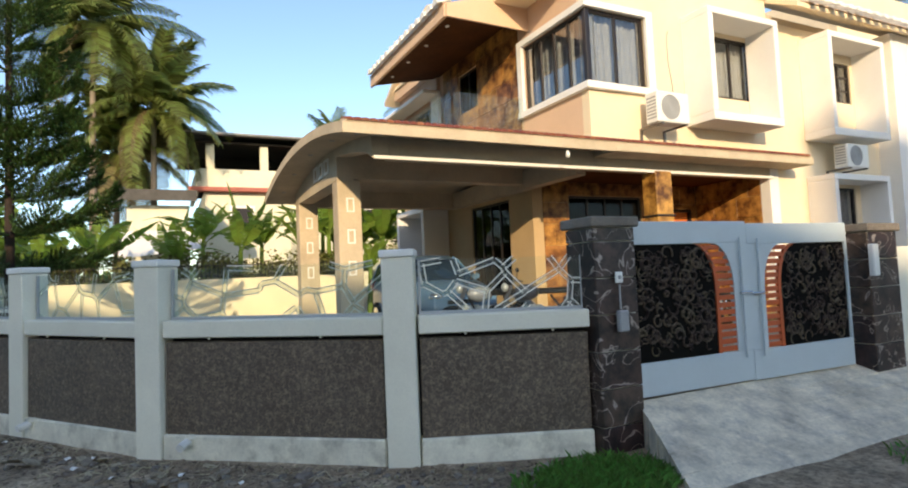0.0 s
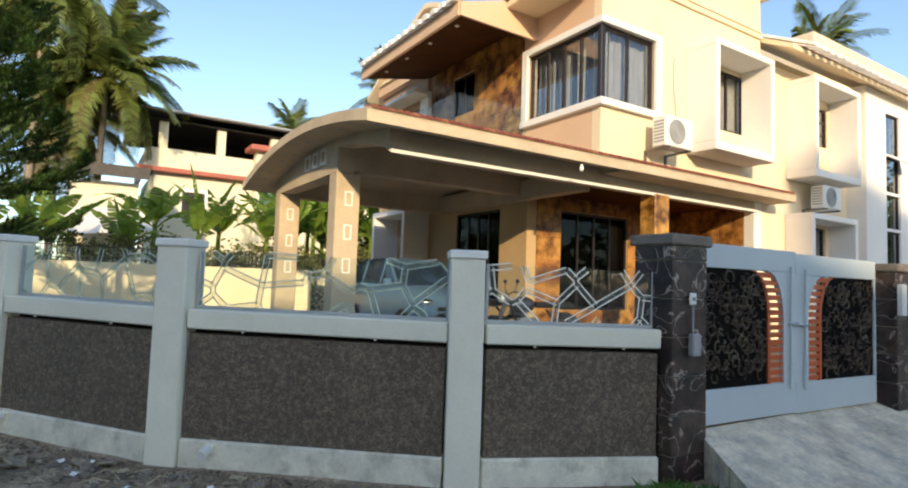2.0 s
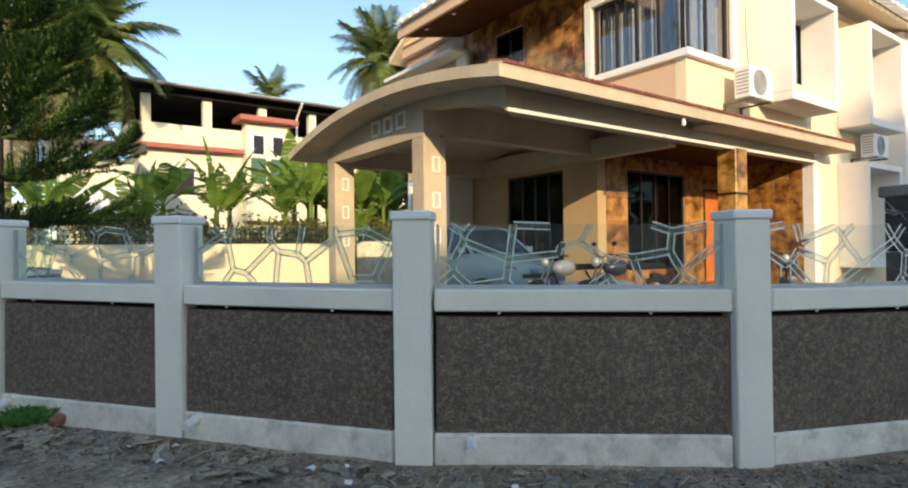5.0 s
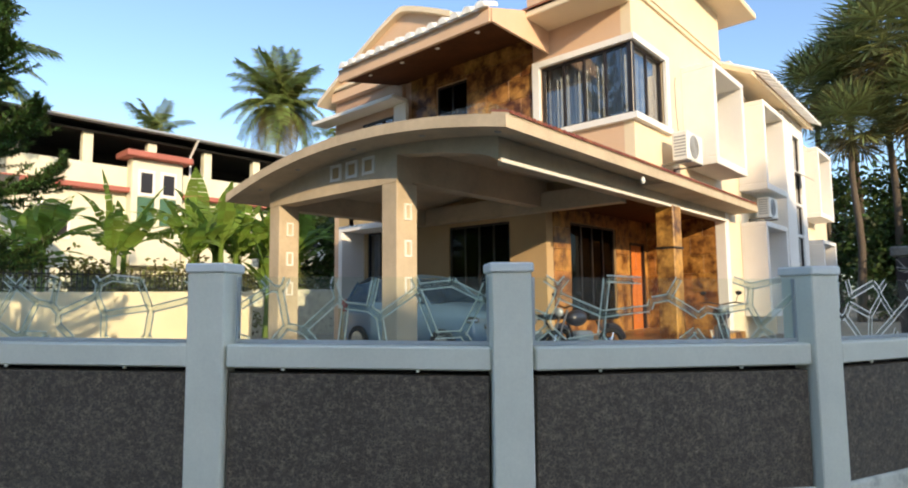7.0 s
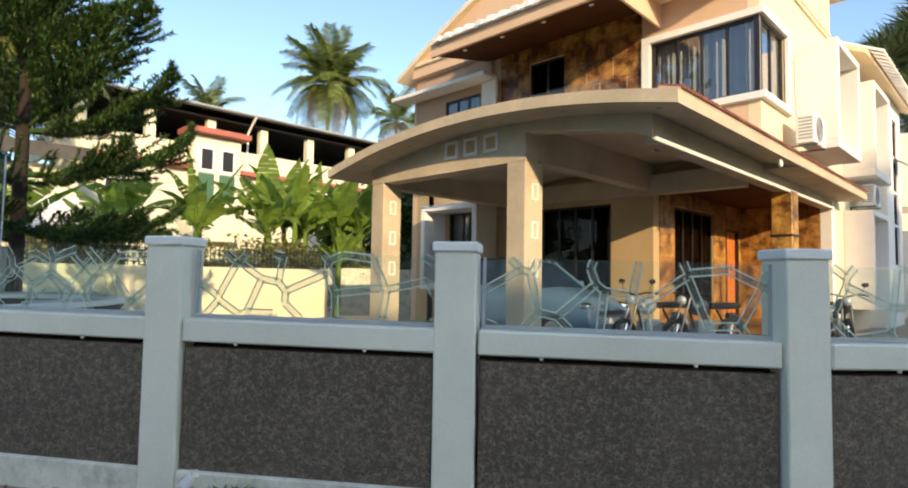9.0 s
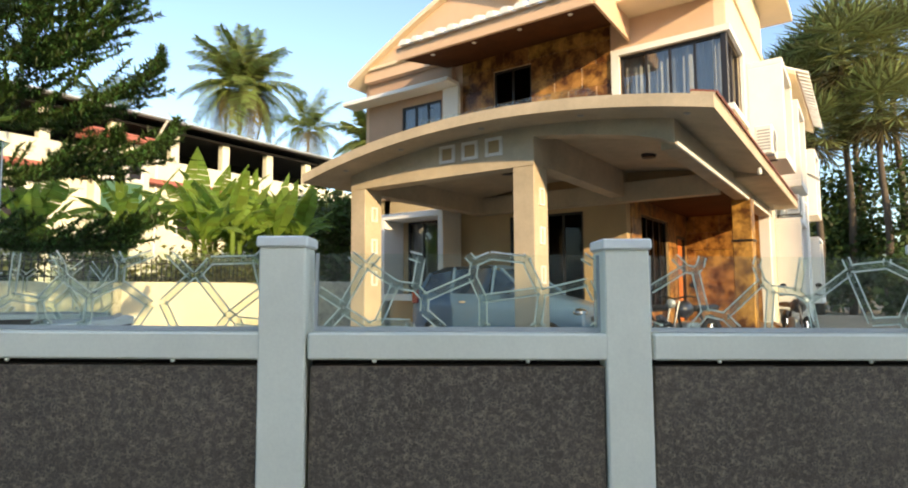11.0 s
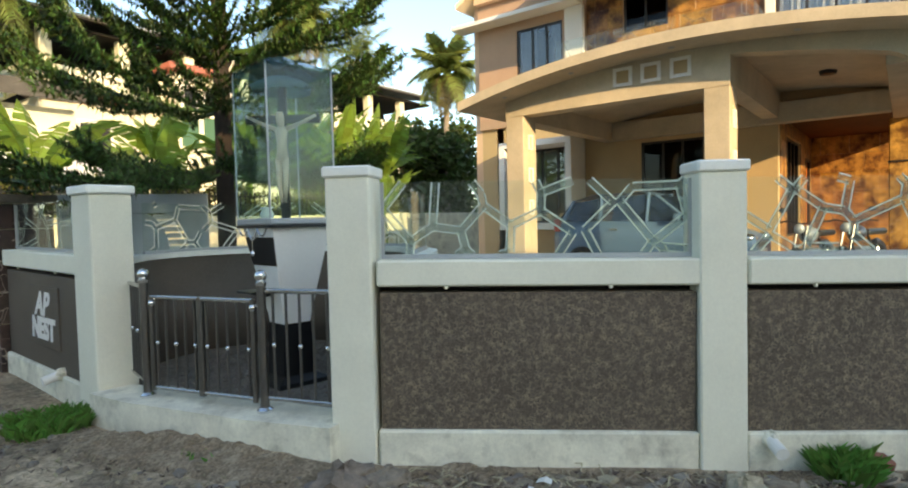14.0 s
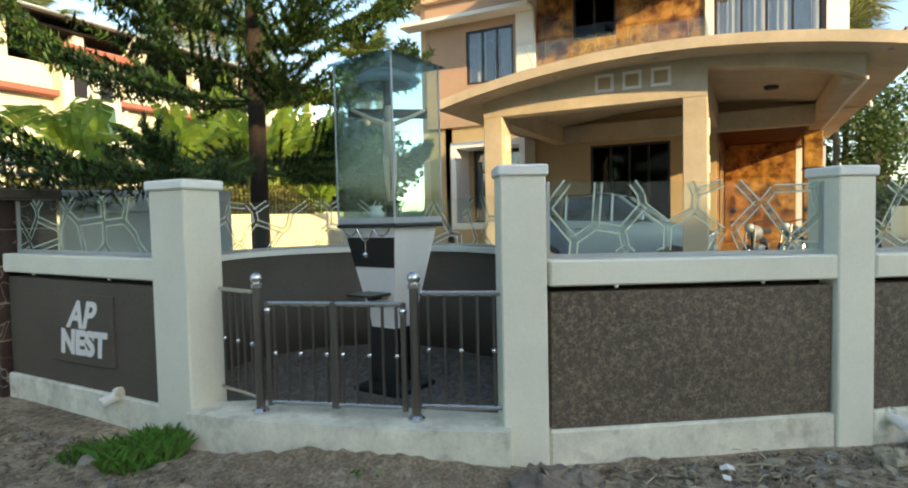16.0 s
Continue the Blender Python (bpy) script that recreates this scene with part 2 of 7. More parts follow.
# the blue film paints in the sky's reflection; it is not dust
CAR_GLASS = glass_mat("car_glass", (0.04, 0.06, 0.09), 1.2, dust=0.16, film_col=(0.08, 0.19, 0.38))
CAR_PAINT = mat("silver_blue_car_paint", (0.085, 0.175, 0.285), 0.38, metal=0.1, coat=0.3, grain=0.03)
TYRE = mat("tyre_rubber", (0.015, 0.015, 0.015), 0.85, grain=0.2)
PLASTIC_WHITE = mat("white_appliance_metal", (0.78, 0.78, 0.74), 0.45, grain=0.03, stain=0.06)
PLASTIC_GREY = mat("grey_plastic", (0.32, 0.33, 0.33), 0.5, grain=0.05)
RED_LENS = mat("red_lens", (0.5, 0.02, 0.015), 0.2, coat=0.5)
EARTH = mat("bare_earth", (0.33, 0.24, 0.16), 0.95, grain=0.8, scale=22, stain=0.7, stain_scale=1.8, bump=1.0, second=(0.48, 0.37, 0.26), second_at=0.56)
CONCRETE = mat("rough_concrete", (0.78, 0.675, 0.52), 0.9, grain=0.2, scale=30, stain=0.4, stain_scale=3.0, bump=0.7, second=(0.48, 0.43, 0.36), second_at=0.6)
PAVER = mat("yard_pavers", (0.38, 0.30, 0.22), 0.85, grain=0.2, scale=25, stain=0.2)
PEBBLE_BED = mat("dark_pebble_bed", (0.20, 0.175, 0.145), 0.9, grain=0.6, scale=28, stain=0.4, stain_scale=5, bump=0.9)
STONE = mat("loose_stone", (0.24, 0.21, 0.18), 0.9, grain=0.3, scale=22, stain=0.3, bump=0.5, vary=0.3)
BARK = mat("palm_bark", (0.24, 0.20, 0.16), 0.95, grain=0.35, scale=14, bump=0.6)
BARK_DARK = mat("dark_bark", (0.10, 0.075, 0.055), 0.95, grain=0.35, scale=18, bump=0.6)
PALM_LEAF = leaf_mat("palm_leaf", (0.145, 0.18, 0.052), 0.55)
PALM_DRY = leaf_mat("dry_palm_leaf", (0.15, 0.125, 0.06))
PINE_LEAF = leaf_mat("conifer_needles", (0.052, 0.098, 0.026), 0.8, 0.18)
BANANA_LEAF = leaf_mat("banana_leaf", (0.17, 0.27, 0.05), 0.2, 0.42)
SHRUB_LEAF = leaf_mat("shrub_leaf", (0.15, 0.155, 0.05), 0.6, 0.3)
TREE_LEAF = leaf_mat("tree_leaf", (0.050, 0.085, 0.024), 0.45, 0.3)
PINE_BARK = mat("pine_bark", (0.03, 0.02, 0.015), 0.95, grain=0.4, scale=20, bump=0.6)
FAN_LEAF = leaf_mat("fan_palm_leaf", (0.16, 0.18, 0.07), 0.6, 0.3)
GRASS = leaf_mat("grass_blades", (0.09, 0.235, 0.05), 0.4, 0.3)
NEIGH_WALL = mat("pale_green_cream_paint", (0.72, 0.70, 0.55), 0.85, grain=0.04, stain=0.12, stain_scale=0.5)
NEIGH_RED = mat("faded_red_paint", (0.42, 0.13, 0.10), 0.8, grain=0.1, stain=0.15)
NEIGH_GREEN = mat("green_shutter_paint", (0.05, 0.14, 0.085), 0.6, grain=0.1)
SHEET_DARK = mat("dark_sheet_roof", (0.07, 0.065, 0.06), 0.7, grain=0.2, scale=8, stain=0.3)
GREY_SHEET = mat("grey_sheet_metal", (0.42, 0.45, 0.46), 0.45, metal=0.3, grain=0.05, stain=0.15)
SKIN_STONE = mat("painted_plaster_statue", (0.62, 0.46, 0.36), 0.7, grain=0.1)
BLUE_DRUM = mat("blue_plastic", (0.03, 0.13, 0.38), 0.45, grain=0.05)
SIGN_WHITE = mat("white_letters", (0.78, 0.78, 0.75), 0.5)
YARD_WALL = mat("cream_yard_wall", (0.86, 0.74, 0.52), 0.85, grain=0.05, stain=0.12, stain_scale=1.2, bump=0.1)


# ---------------------------------------------------------------- mesh helpers
class Mesh:
    """A bag of vertices and faces that becomes one mesh."""

    def __init__(self):
        self.v, self.f = [], []

    def add(self, verts, faces, m=None):
        k = len(self.v)
        self.v += [tuple(m @ Vector(p)) for p in verts] if m else [tuple(p) for p in verts]
        self.f += [tuple(i + k for i in face) for face in faces]
        return self

    def box(self, x0, x1, y0, y1, z0, z1, m=None):
        p = [(x, y, z) for z in (z0, z1) for y in (y0, y1) for x in (x0, x1)]
        return self.add(p, [(0, 2, 3, 1), (4, 5, 7, 6), (0, 1, 5, 4), (2, 6, 7, 3), (0, 4, 6, 2), (1, 3, 7, 5)], m)

    def soft(self, x0, x1, y0, y1, z0, z1, e=0.01, m=None):
        """A box with chamfered edges."""
        v, idx = [], {}
        for sx in (0, 1):
            for sy in (0, 1):
                for sz in (0, 1):
                    c = ((x0, x1)[sx], (y0, y1)[sy], (z0, z1)[sz])
                    d = (e if not sx else -e, e if not sy else -e, e if not sz else -e)
                    for ax in range(3):
                        q = [c[i] + (d[i] if i != ax else 0) for i in range(3)]
                        idx[sx, sy, sz, ax] = len(v)
                        v.append(q)
        f = []
        for ax in range(3):
            a, b = [i for i in range(3) if i != ax]
            for s in (0, 1):
                loop = []
                for pa, pb in ((0, 0), (1, 0), (1, 1), (0, 1)):
                    k = [0, 0, 0]
                    k[ax], k[a], k[b] = s, pa, pb
                    loop.append(idx[(*k, ax)])
                f.append(tuple(loop if (s == 1) == (ax != 1) else loop[::-1]))
            for pa in (0, 1):
                for pb in (0, 1):
                    k0, k1 = [0, 0, 0], [0, 0, 0]
                    k0[a] = k1[a] = pa
                    k0[b] = k1[b] = pb
                    k1[ax] = 1
                    loop = [idx[(*k0, a)], idx[(*k1, a)], idx[(*k1, b)], idx[(*k0, b)]]
                    f.append(tuple(loop))
        for k in [(i, j, h) for i in (0, 1) for j in (0, 1) for h in (0, 1)]:
            f.append(tuple(idx[(*k, ax)] for ax in range(3)))
        return self.add(v, f, m)

    def tube(self, pts, radii, n=8, closed=True):
        pts = [Vector(p) for p in pts]
        if not hasattr(radii, "__len__"):
            radii = [radii] * len(pts)
        rings, up = [], Vector((0.31, 0.17, 0.93))
        for i, p in enumerate(pts):
            d = (pts[min(i + 1, len(pts) - 1)] - pts[max(i - 1, 0)]).normalized()
            if abs(d.dot(up)) > 0.97:
                up = Vector((0.93, 0.31, 0.17))
            a = d.cross(up).normalized()
            b = d.cross(a)
            rings.append([p + (a * math.cos(t) + b * math.sin(t)) * radii[i] for t in [2 * math.pi * j / n for j in range(n)]])
        v = [q for r in rings for q in r]
        f = [(i * n + j, i * n + (j + 1) % n, (i + 1) * n + (j + 1) % n, (i + 1) * n + j) for i in range(len(pts) - 1) for j in range(n)]
        if closed:
            f += [tuple(range(n))[::-1], tuple(range((len(pts) - 1) * n, len(pts) * n))]
        return self.add(v, f)

    def lathe(self, c, prof, n=16):
        return self.tube([(c[0], c[1], c[2] + z) for z, r in prof], [max(r, 0.001) for z, r in prof], n)

    def prism(self, poly, z0, z1):
        """A plan polygon raised from z0 to z1."""
        k = len(poly)
        v = [(x, y, z0) for x, y in poly] + [(x, y, z1) for x, y in poly]
        return self.add(v, [tuple(range(k))[::-1], tuple(range(k, 2 * k))] + [(i, (i + 1) % k, k + (i + 1) % k, k + i) for i in range(k)])

    def extrude(self, poly, axis, a, b):
        """A polygon given in the two other axes, drawn out along axis from a to b."""
        def put(u, w, t):
            return (t, u, w) if axis == "x" else (u, t, w)
        k = len(poly)
        v = [put(u, w, a) for u, w in poly] + [put(u, w, b) for u, w in poly]
        return self.add(v, [tuple(range(k))[::-1], tuple(range(k, 2 * k))] + [(i, (i + 1) % k, k + (i + 1) % k, k + i) for i in range(k)])

    def ball(self, c, r, n=10, squash=(1, 1, 1), rough=0.0, rnd=None):
        v, f, h = [], [], n // 2
        for i in range(h + 1):
            th = math.pi * i / h
            for j in range(n):
                ph = 2 * math.pi * j / n
                k = r * (1 + (rnd.uniform(-rough, rough) if rnd else 0))
                v.append((c[0] + k * squash[0] * math.sin(th) * math.cos(ph), c[1] + k * squash[1] * math.sin(th) * math.sin(ph), c[2] + k * squash[2] * math.cos(th)))
        for i in range(h):
            for j in range(n):
                f.append((i * n + j, (i + 1) * n + j, (i + 1) * n + (j + 1) % n, i * n + (j + 1) % n))
        return self.add(v, f)

    def data(self, name, material, smooth=False):
        me = bpy.data.meshes.new(name)
        me.from_pydata(self.v, [], self.f)
        me.materials.append(material)
        bm = bmesh.new()
        bm.from_mesh(me)
        bmesh.ops.recalc_face_normals(bm, faces=bm.faces) if len(bm.faces) < 20000 else None
        bm.to_mesh(me)
        bm.free()
        if smooth:
            me.shade_smooth()
        return me


def thing(name, label, category, at=(0, 0, 0), kind="", group=""):
    """An Empty at the thing's base, which parents its parts."""
    ob = new(name)
    ob.empty_display_size = 0.2
    ob.location = at
    return tagged(ob, label, category, group, kind)


def part(name, mesh, material, parent, label="", smooth=False):
    """One mesh object under a thing or a part; the vertices are in the world's metres."""
    ob = new(name, mesh.data(name, material, smooth))
    ob.parent = parent
    if parent.parent is None:
        ob.matrix_parent_inverse = Matrix.Translation(-parent.location)
    return tagged(ob, label)


def single(name, mesh, material, label, category, kind="", group="", smooth=False):
    """A thing that is one mesh."""
    return tagged(new(name, mesh.data(name, material, smooth)), label, category, group, kind)


def along(a, b):
    """The pose whose x runs from plan point a to b, with a as origin."""
    return pose(a[0], a[1], 0, 0, 0, math.degrees(math.atan2(b[1] - a[1], b[0] - a[0])))


def span(a, b):
    return math.hypot(b[0] - a[0], b[1] - a[1])


def lerp(a, b, t):
    return tuple(p + (q - p) * t for p, q in zip(a, b))

# ---------------------------------------------------------------- ground
def ground_z(x, y):
    """The lane climbs a little along the boundary wall."""
    s = -0.645 * (x - 1.6) + 0.764 * (y - 4.25)
    return 0.012 * max(-2.0, min(12.0, s))


def build_ground():
    m = Mesh()
    xs = [-4000, -300, -60] + [-30 + i * 1.5 for i in range(9)] + [-16.8 + i * 0.4 for i in range(70)] + [12 + i * 2 for i in range(20)] + [80, 300, 4000]
    ys = [-4000, -300, -60] + [-30 + i * 2 for i in range(14)] + [-2 + i * 0.4 for i in range(46)] + [17 + i * 2 for i in range(20)] + [80, 300, 4000]
    v = []
    for y in ys:
        for x in xs:
            n = noise.noise((x * 0.9, y * 0.9, 0)) * 0.018 + noise.noise((x * 3.1, y * 3.1, 2)) * 0.012
            v.append((x, y, ground_z(x, y) + (n if abs(x) < 25 and abs(y) < 25 else -0.02)))
    k = len(xs)
    f = [(j * k + i, j * k + i + 1, (j + 1) * k + i + 1, (j + 1) * k + i) for j in range(len(ys) - 1) for i in range(k - 1)]
    m.add(v, f)
    single("ground", m, EARTH, "bare brown earth lane with dust and small stones", "ground", "structure", smooth=True)


build_ground()

# ---------------------------------------------------------------- boundary wall
PILLARS = [(1.685, 4.395), (-0.060, 5.733), (-1.237, 7.280), (-2.365, 8.794), (-3.508, 10.445)]
HEADINGS = (152.0, 138.0, 126.0, 126.5, 120.0)
WALL_END = (3.075, 3.845)
P_W = 0.25


def wall_z(p):
    return 0.012 * max(-2.0, min(12.0, -0.645 * (p[0] - 1.6) + 0.764 * (p[1] - 4.25)))


def pillar(parent, p, heading, w=P_W, d=P_W, top=1.61):
    """A square painted pillar with a projecting cap."""
    m = pose(p[0], p[1], wall_z(p), 0, 0, heading)
    body = part("pillar", Mesh().soft(-w / 2, w / 2, -d / 2, d / 2, -0.25, top, 0.008, m), PAINT_GREY, parent)
    c = 0.014
    part("cap", Mesh().soft(-w / 2 - c, w / 2 + c, -d / 2 - c, d / 2 + c, top, top + 0.062, 0.01, m), PAINT_CAP, body, "pale grey cap")


def honeycomb(length, z0, z1, seed, cell=0.30):
    """The edges of an uneven net of many-sided cells (each the region nearest to one point) that fills a sheet, some left out."""
    rnd = random.Random(seed)
    h = z1 - z0
    nx, nz = max(2, round(length / cell)), max(2, round(h / (cell * 0.8)))
    dx, dz = length / nx, h / nz
    sites = [(((i + 0.5 + (0.25 if j % 2 else -0.25)) + rnd.uniform(-0.38, 0.38)) * dx, (j + 0.5 + rnd.uniform(-0.36, 0.36)) * dz) for i in range(-1, nx + 1) for j in range(-1, nz + 1)]
    out = []
    for k, (px, pz) in enumerate(sites):
        for qx, qz in sites[k + 1:]:
            ux, uz = qx - px, qz - pz
            if ux * ux + uz * uz > (2.6 * cell) ** 2:
                continue
            mx, mz = (px + qx) / 2, (pz + qz) / 2
            t0, t1 = -2.0, 2.0                      # the border between the two points, along (-uz, ux)
            limits = [((1, 0), length - 0.02), ((-1, 0), -0.02), ((0, 1), h - 0.004), ((0, -1), -0.004)]
            for rx, rz in sites:
                if (rx, rz) not in ((px, pz), (qx, qz)):
                    limits.append(((rx - px, rz - pz), (rx * rx + rz * rz - px * px - pz * pz) / 2))
            for (ax, az), lim in limits:
                along_, at_ = -uz * ax + ux * az, lim - mx * ax - mz * az
                if abs(along_) < 1e-9:
                    if at_ < 0:
                        t1 = -9.0
                elif along_ > 0:
                    t1 = min(t1, at_ / along_)
                else:
                    t0 = max(t0, at_ / along_)
            if t1 - t0 > 0.08 and rnd.random() > 0.09:
                out.append(((mx - uz * t0, z0 + mz + ux * t0), (mx - uz * t1, z0 + mz + ux * t1)))
    return out


def etched_sheet(parent, m, length, z0, z1, seed, cell=0.34, frame_side=True):
    """A glass sheet with an etched net of bands, in the pose m (x along, y through)."""
    sheet = part("glass_sheet", Mesh().box(0, length, -0.004, 0.004, z0, z1, m), GLASS_FENCE, parent, "clear dusty glass sheet")
    band, line = Mesh(), Mesh()
    w = 0.021
    for (ax, az), (bx, bz) in honeycomb(length, z0, z1, seed, cell):
        d = Vector((bx - ax, bz - az))
        if d.length < 0.02:
            continue
        nx, nz = -d.y / d.length, d.x / d.length
        def quad(mesh, o0, o1, y):
            mesh.add([(ax + nx * o0, y, az + nz * o0), (bx + nx * o0, y, bz + nz * o0), (bx + nx * o1, y, bz + nz * o1), (ax + nx * o1, y, az + nz * o1)], [(0, 1, 2, 3)], m)
        quad(band, -w, w, -0.0055)
        quad(line, w - 0.005, w + 0.005, -0.0065)
        quad(line, -w - 0.005, -w + 0.005, -0.0065)
    part("etched_band", band, FROST, sheet, "frosted band pattern")
    part("etched_outline", line, FROST_LINE, sheet, "pale etched outline")
    if frame_side:
        for x in (0.0, length - 0.018):
            part("edge_channel", Mesh().box(x, x + 0.018, -0.012, 0.012, z0, z1, m), GREY_SHEET, sheet, "grey metal edge channel")
    part("bottom_channel", Mesh().box(0, length, -0.014, 0.014, z0 - 0.012, z0 + 0.012, m), GREY_SHEET, sheet, "pale metal bottom channel")


def wall_bay(parent, a, b, seed, panel_mat=MOSAIC, gap_a=P_W / 2, gap_b=P_W / 2, glass_top=1.585, bumps=True, outside=-1):
    """One bay between two pillars: plinth, dark panel, rail, glass. outside: the side of the lane."""
    m0 = along(a, b)
    la = span(a, b)
    slope = math.degrees(math.atan2(wall_z(b) - wall_z(a), la))
    m = Matrix.Translation((0, 0, wall_z(a))) @ m0 @ pose(0, 0, 0, 0, -slope, 0)
    x0, x1 = gap_a, la - gap_b
    s = outside
    def yy(p, q):
        return (min(s * p, s * q), max(s * p, s * q))
    part("plinth", Mesh().soft(x0, x1, *yy(-0.11, 0.115), -0.3, 0.20, 0.012, m), PLINTH, parent, "weathered plaster plinth")
    part("panel", Mesh().soft(x0 + 0.012, x1 - 0.012, *yy(-0.018, 0.088), 0.198, 0.968, 0.006, m), panel_mat, parent, "dark brown mosaic tile panel")
    # black backing paints the shadow gap seen under the rail
    part("recess", Mesh().box(x0, x1, *yy(-0.085, -0.02), 0.195, 1.01, m), SHADE_BLACK, parent, "backing behind the panel, coloured black as the shaded gap")
    rail = part("rail", Mesh().soft(x0, x1, *yy(-0.10, 0.118), 1.004, 1.148, 0.010, m), PAINT_GREY, parent, "grey painted coping rail")
    if bumps:
        for t in (0.27, 0.78):
            x = x0 + (x1 - x0) * t
            part("drip_knob", Mesh().ball(tuple(m @ Vector((x, s * 0.10, 0.998))), 0.013, 8), PAINT_GREY, rail, "small knob")
    etched_sheet(parent, m @ pose(x0 + 0.012, 0, 0) , x1 - x0 - 0.024, 1.163, glass_top, seed)


boundary = thing("boundary_wall", "grey painted boundary wall with dark mosaic panels and etched glass", "wall", (0, 5.7, 0), "structure")
for p, heading in zip(PILLARS, HEADINGS):
    pillar(boundary, p, heading)
wall_bay(boundary, PILLARS[0], WALL_END, 11, gap_b=0.0, outside=-1)
for i in range(4):
    wall_bay(boundary, PILLARS[i], PILLARS[i + 1], 20 + i, outside=1)

# ---------------------------------------------------------------- the house
house = thing("house", "two-storey peach house with arched carport roof and stone cladding", "house", (9, 12, 0))
FX, SY = 6.75, 7.95           # front wall plane (faces -x), side wall plane (faces -y)


def wall_with_holes(name, axis, at, thick, u0, u1, z0, z1, holes, material, parent, label=""):
    """A wall in the plane axis = at, which goes back by thick, with real openings (u0, u1, z0, z1)."""
    us = sorted({u0, u1, *[h[0] for h in holes], *[h[1] for h in holes]})
    zs = sorted({z0, z1, *[h[2] for h in holes], *[h[3] for h in holes]})
    us, zs = [u for u in us if u0 <= u <= u1], [z for z in zs if z0 <= z <= z1]
    nu, nz = len(us), len(zs)
    def solid(i, j):
        if not (0 <= i < nu - 1 and 0 <= j < nz - 1):
            return False
        cu, cz = (us[i] + us[i + 1]) / 2, (zs[j] + zs[j + 1]) / 2
        return not any(h[0] < cu < h[1] and h[2] < cz < h[3] for h in holes)
    v = [((at + d, u, z) if axis == "x" else (u, at + d, z)) for d in (0, thick) for z in zs for u in us]
    def at_(d, i, j):
        return d * nu * nz + j * nu + i
    f = []
    for i in range(nu - 1):
        for j in range(nz - 1):
            if not solid(i, j):
                continue
            for d in (0, 1):
                f.append((at_(d, i, j), at_(d, i + 1, j), at_(d, i + 1, j + 1), at_(d, i, j + 1)))
            for (a, b), (c, e) in (((i - 1, j), ((i, j), (i, j + 1))), ((i + 1, j), ((i + 1, j), (i + 1, j + 1))), ((i, j - 1), ((i, j), (i + 1, j))), ((i, j + 1), ((i, j + 1), (i + 1, j + 1)))):
                if not solid(a, b):
                    f.append((at_(0, *c), at_(0, *e), at_(1, *e), at_(1, *c)))
    used = sorted({k for q in f for k in q})
    re_ = {k: n_ for n_, k in enumerate(used)}
    m = Mesh().add([v[k] for k in used], [tuple(re_[k] for k in q) for q in f])
    return part(name, m, material, parent, label)


def window(parent, axis, at, u0, u1, z0, z1, lights=3, bars=False, curtain=True, frame=0.05, label="dark framed sliding window", rails=0, glass=None):
    """A window in an opening: frame, mullions, panes, and what hangs behind it."""
    def put(m, a0, a1, d0, d1, b0, b1):
        return m.box(at + d0, at + d1, a0, a1, b0, b1) if axis == "x" else m.box(a0, a1, at + d0, at + d1, b0, b1)
    fr = Mesh()
    put(fr, u0, u1, 0.0, 0.07, z0, z0 + frame)
    put(fr, u0, u1, 0.0, 0.07, z1 - frame, z1)
    put(fr, u0, u0 + frame, 0.0, 0.07, z0 + frame, z1 - frame)
    put(fr, u1 - frame, u1, 0.0, 0.07, z0 + frame, z1 - frame)
    win = part("window", fr, FRAME_DARK, parent, label)
    step = (u1 - u0 - 2 * frame) / lights
    for i in range(lights):
        a = u0 + frame + i * step
        part("pane", put(Mesh(), a, a + step, 0.03, 0.038, z0 + frame, z1 - frame), glass or GLASS_WIN, win).visible_shadow = False
        if i:
            part("mullion", put(Mesh(), a - 0.022, a + 0.022, 0.005, 0.06, z0 + frame, z1 - frame), FRAME_DARK, win)
    for i in range(rails):
        z = z0 + (z1 - z0) * (i + 1) / (rails + 1)
        part("rail", put(Mesh(), u0 + frame, u1 - frame, 0.01, 0.055, z - 0.02, z + 0.02), FRAME_DARK, win)
    if bars:
        n = int((z1 - z0) / 0.13)
        for i in range(1, n):
            z = z0 + (z1 - z0) * i / n
            part("grille_bar", put(Mesh(), u0 + frame, u1 - frame, 0.075, 0.087, z - 0.006, z + 0.006), FRAME_DARK, win)
    if curtain:
        c = Mesh()
        n = int((u1 - u0) / 0.04)
        pts = []
        for i in range(n + 1):
            u = u0 + (u1 - u0) * i / n
            d = 0.20 + 0.025 * math.sin(i * 1.9) + 0.012 * math.sin(i * 0.7)
            pts.append((u, d))
        for (ua, da), (ub, db) in zip(pts, pts[1:]):
            fu = (ua - u0) / (u1 - u0)
            if curtain == "split" and 0.32 < fu < 0.62:
                continue
            q = [(at + da, ua, z0), (at + db, ub, z0), (at + db, ub, z1), (at + da, ua, z1)] if axis == "x" else [(ua, at + da, z0), (ub, at + db, z0), (ub, at + db, z1), (ua, at + da, z1)]
            c.add(q, [(0, 1, 2, 3)])
        part("curtain", c, CURTAIN, win, "pale striped curtain")
    return win


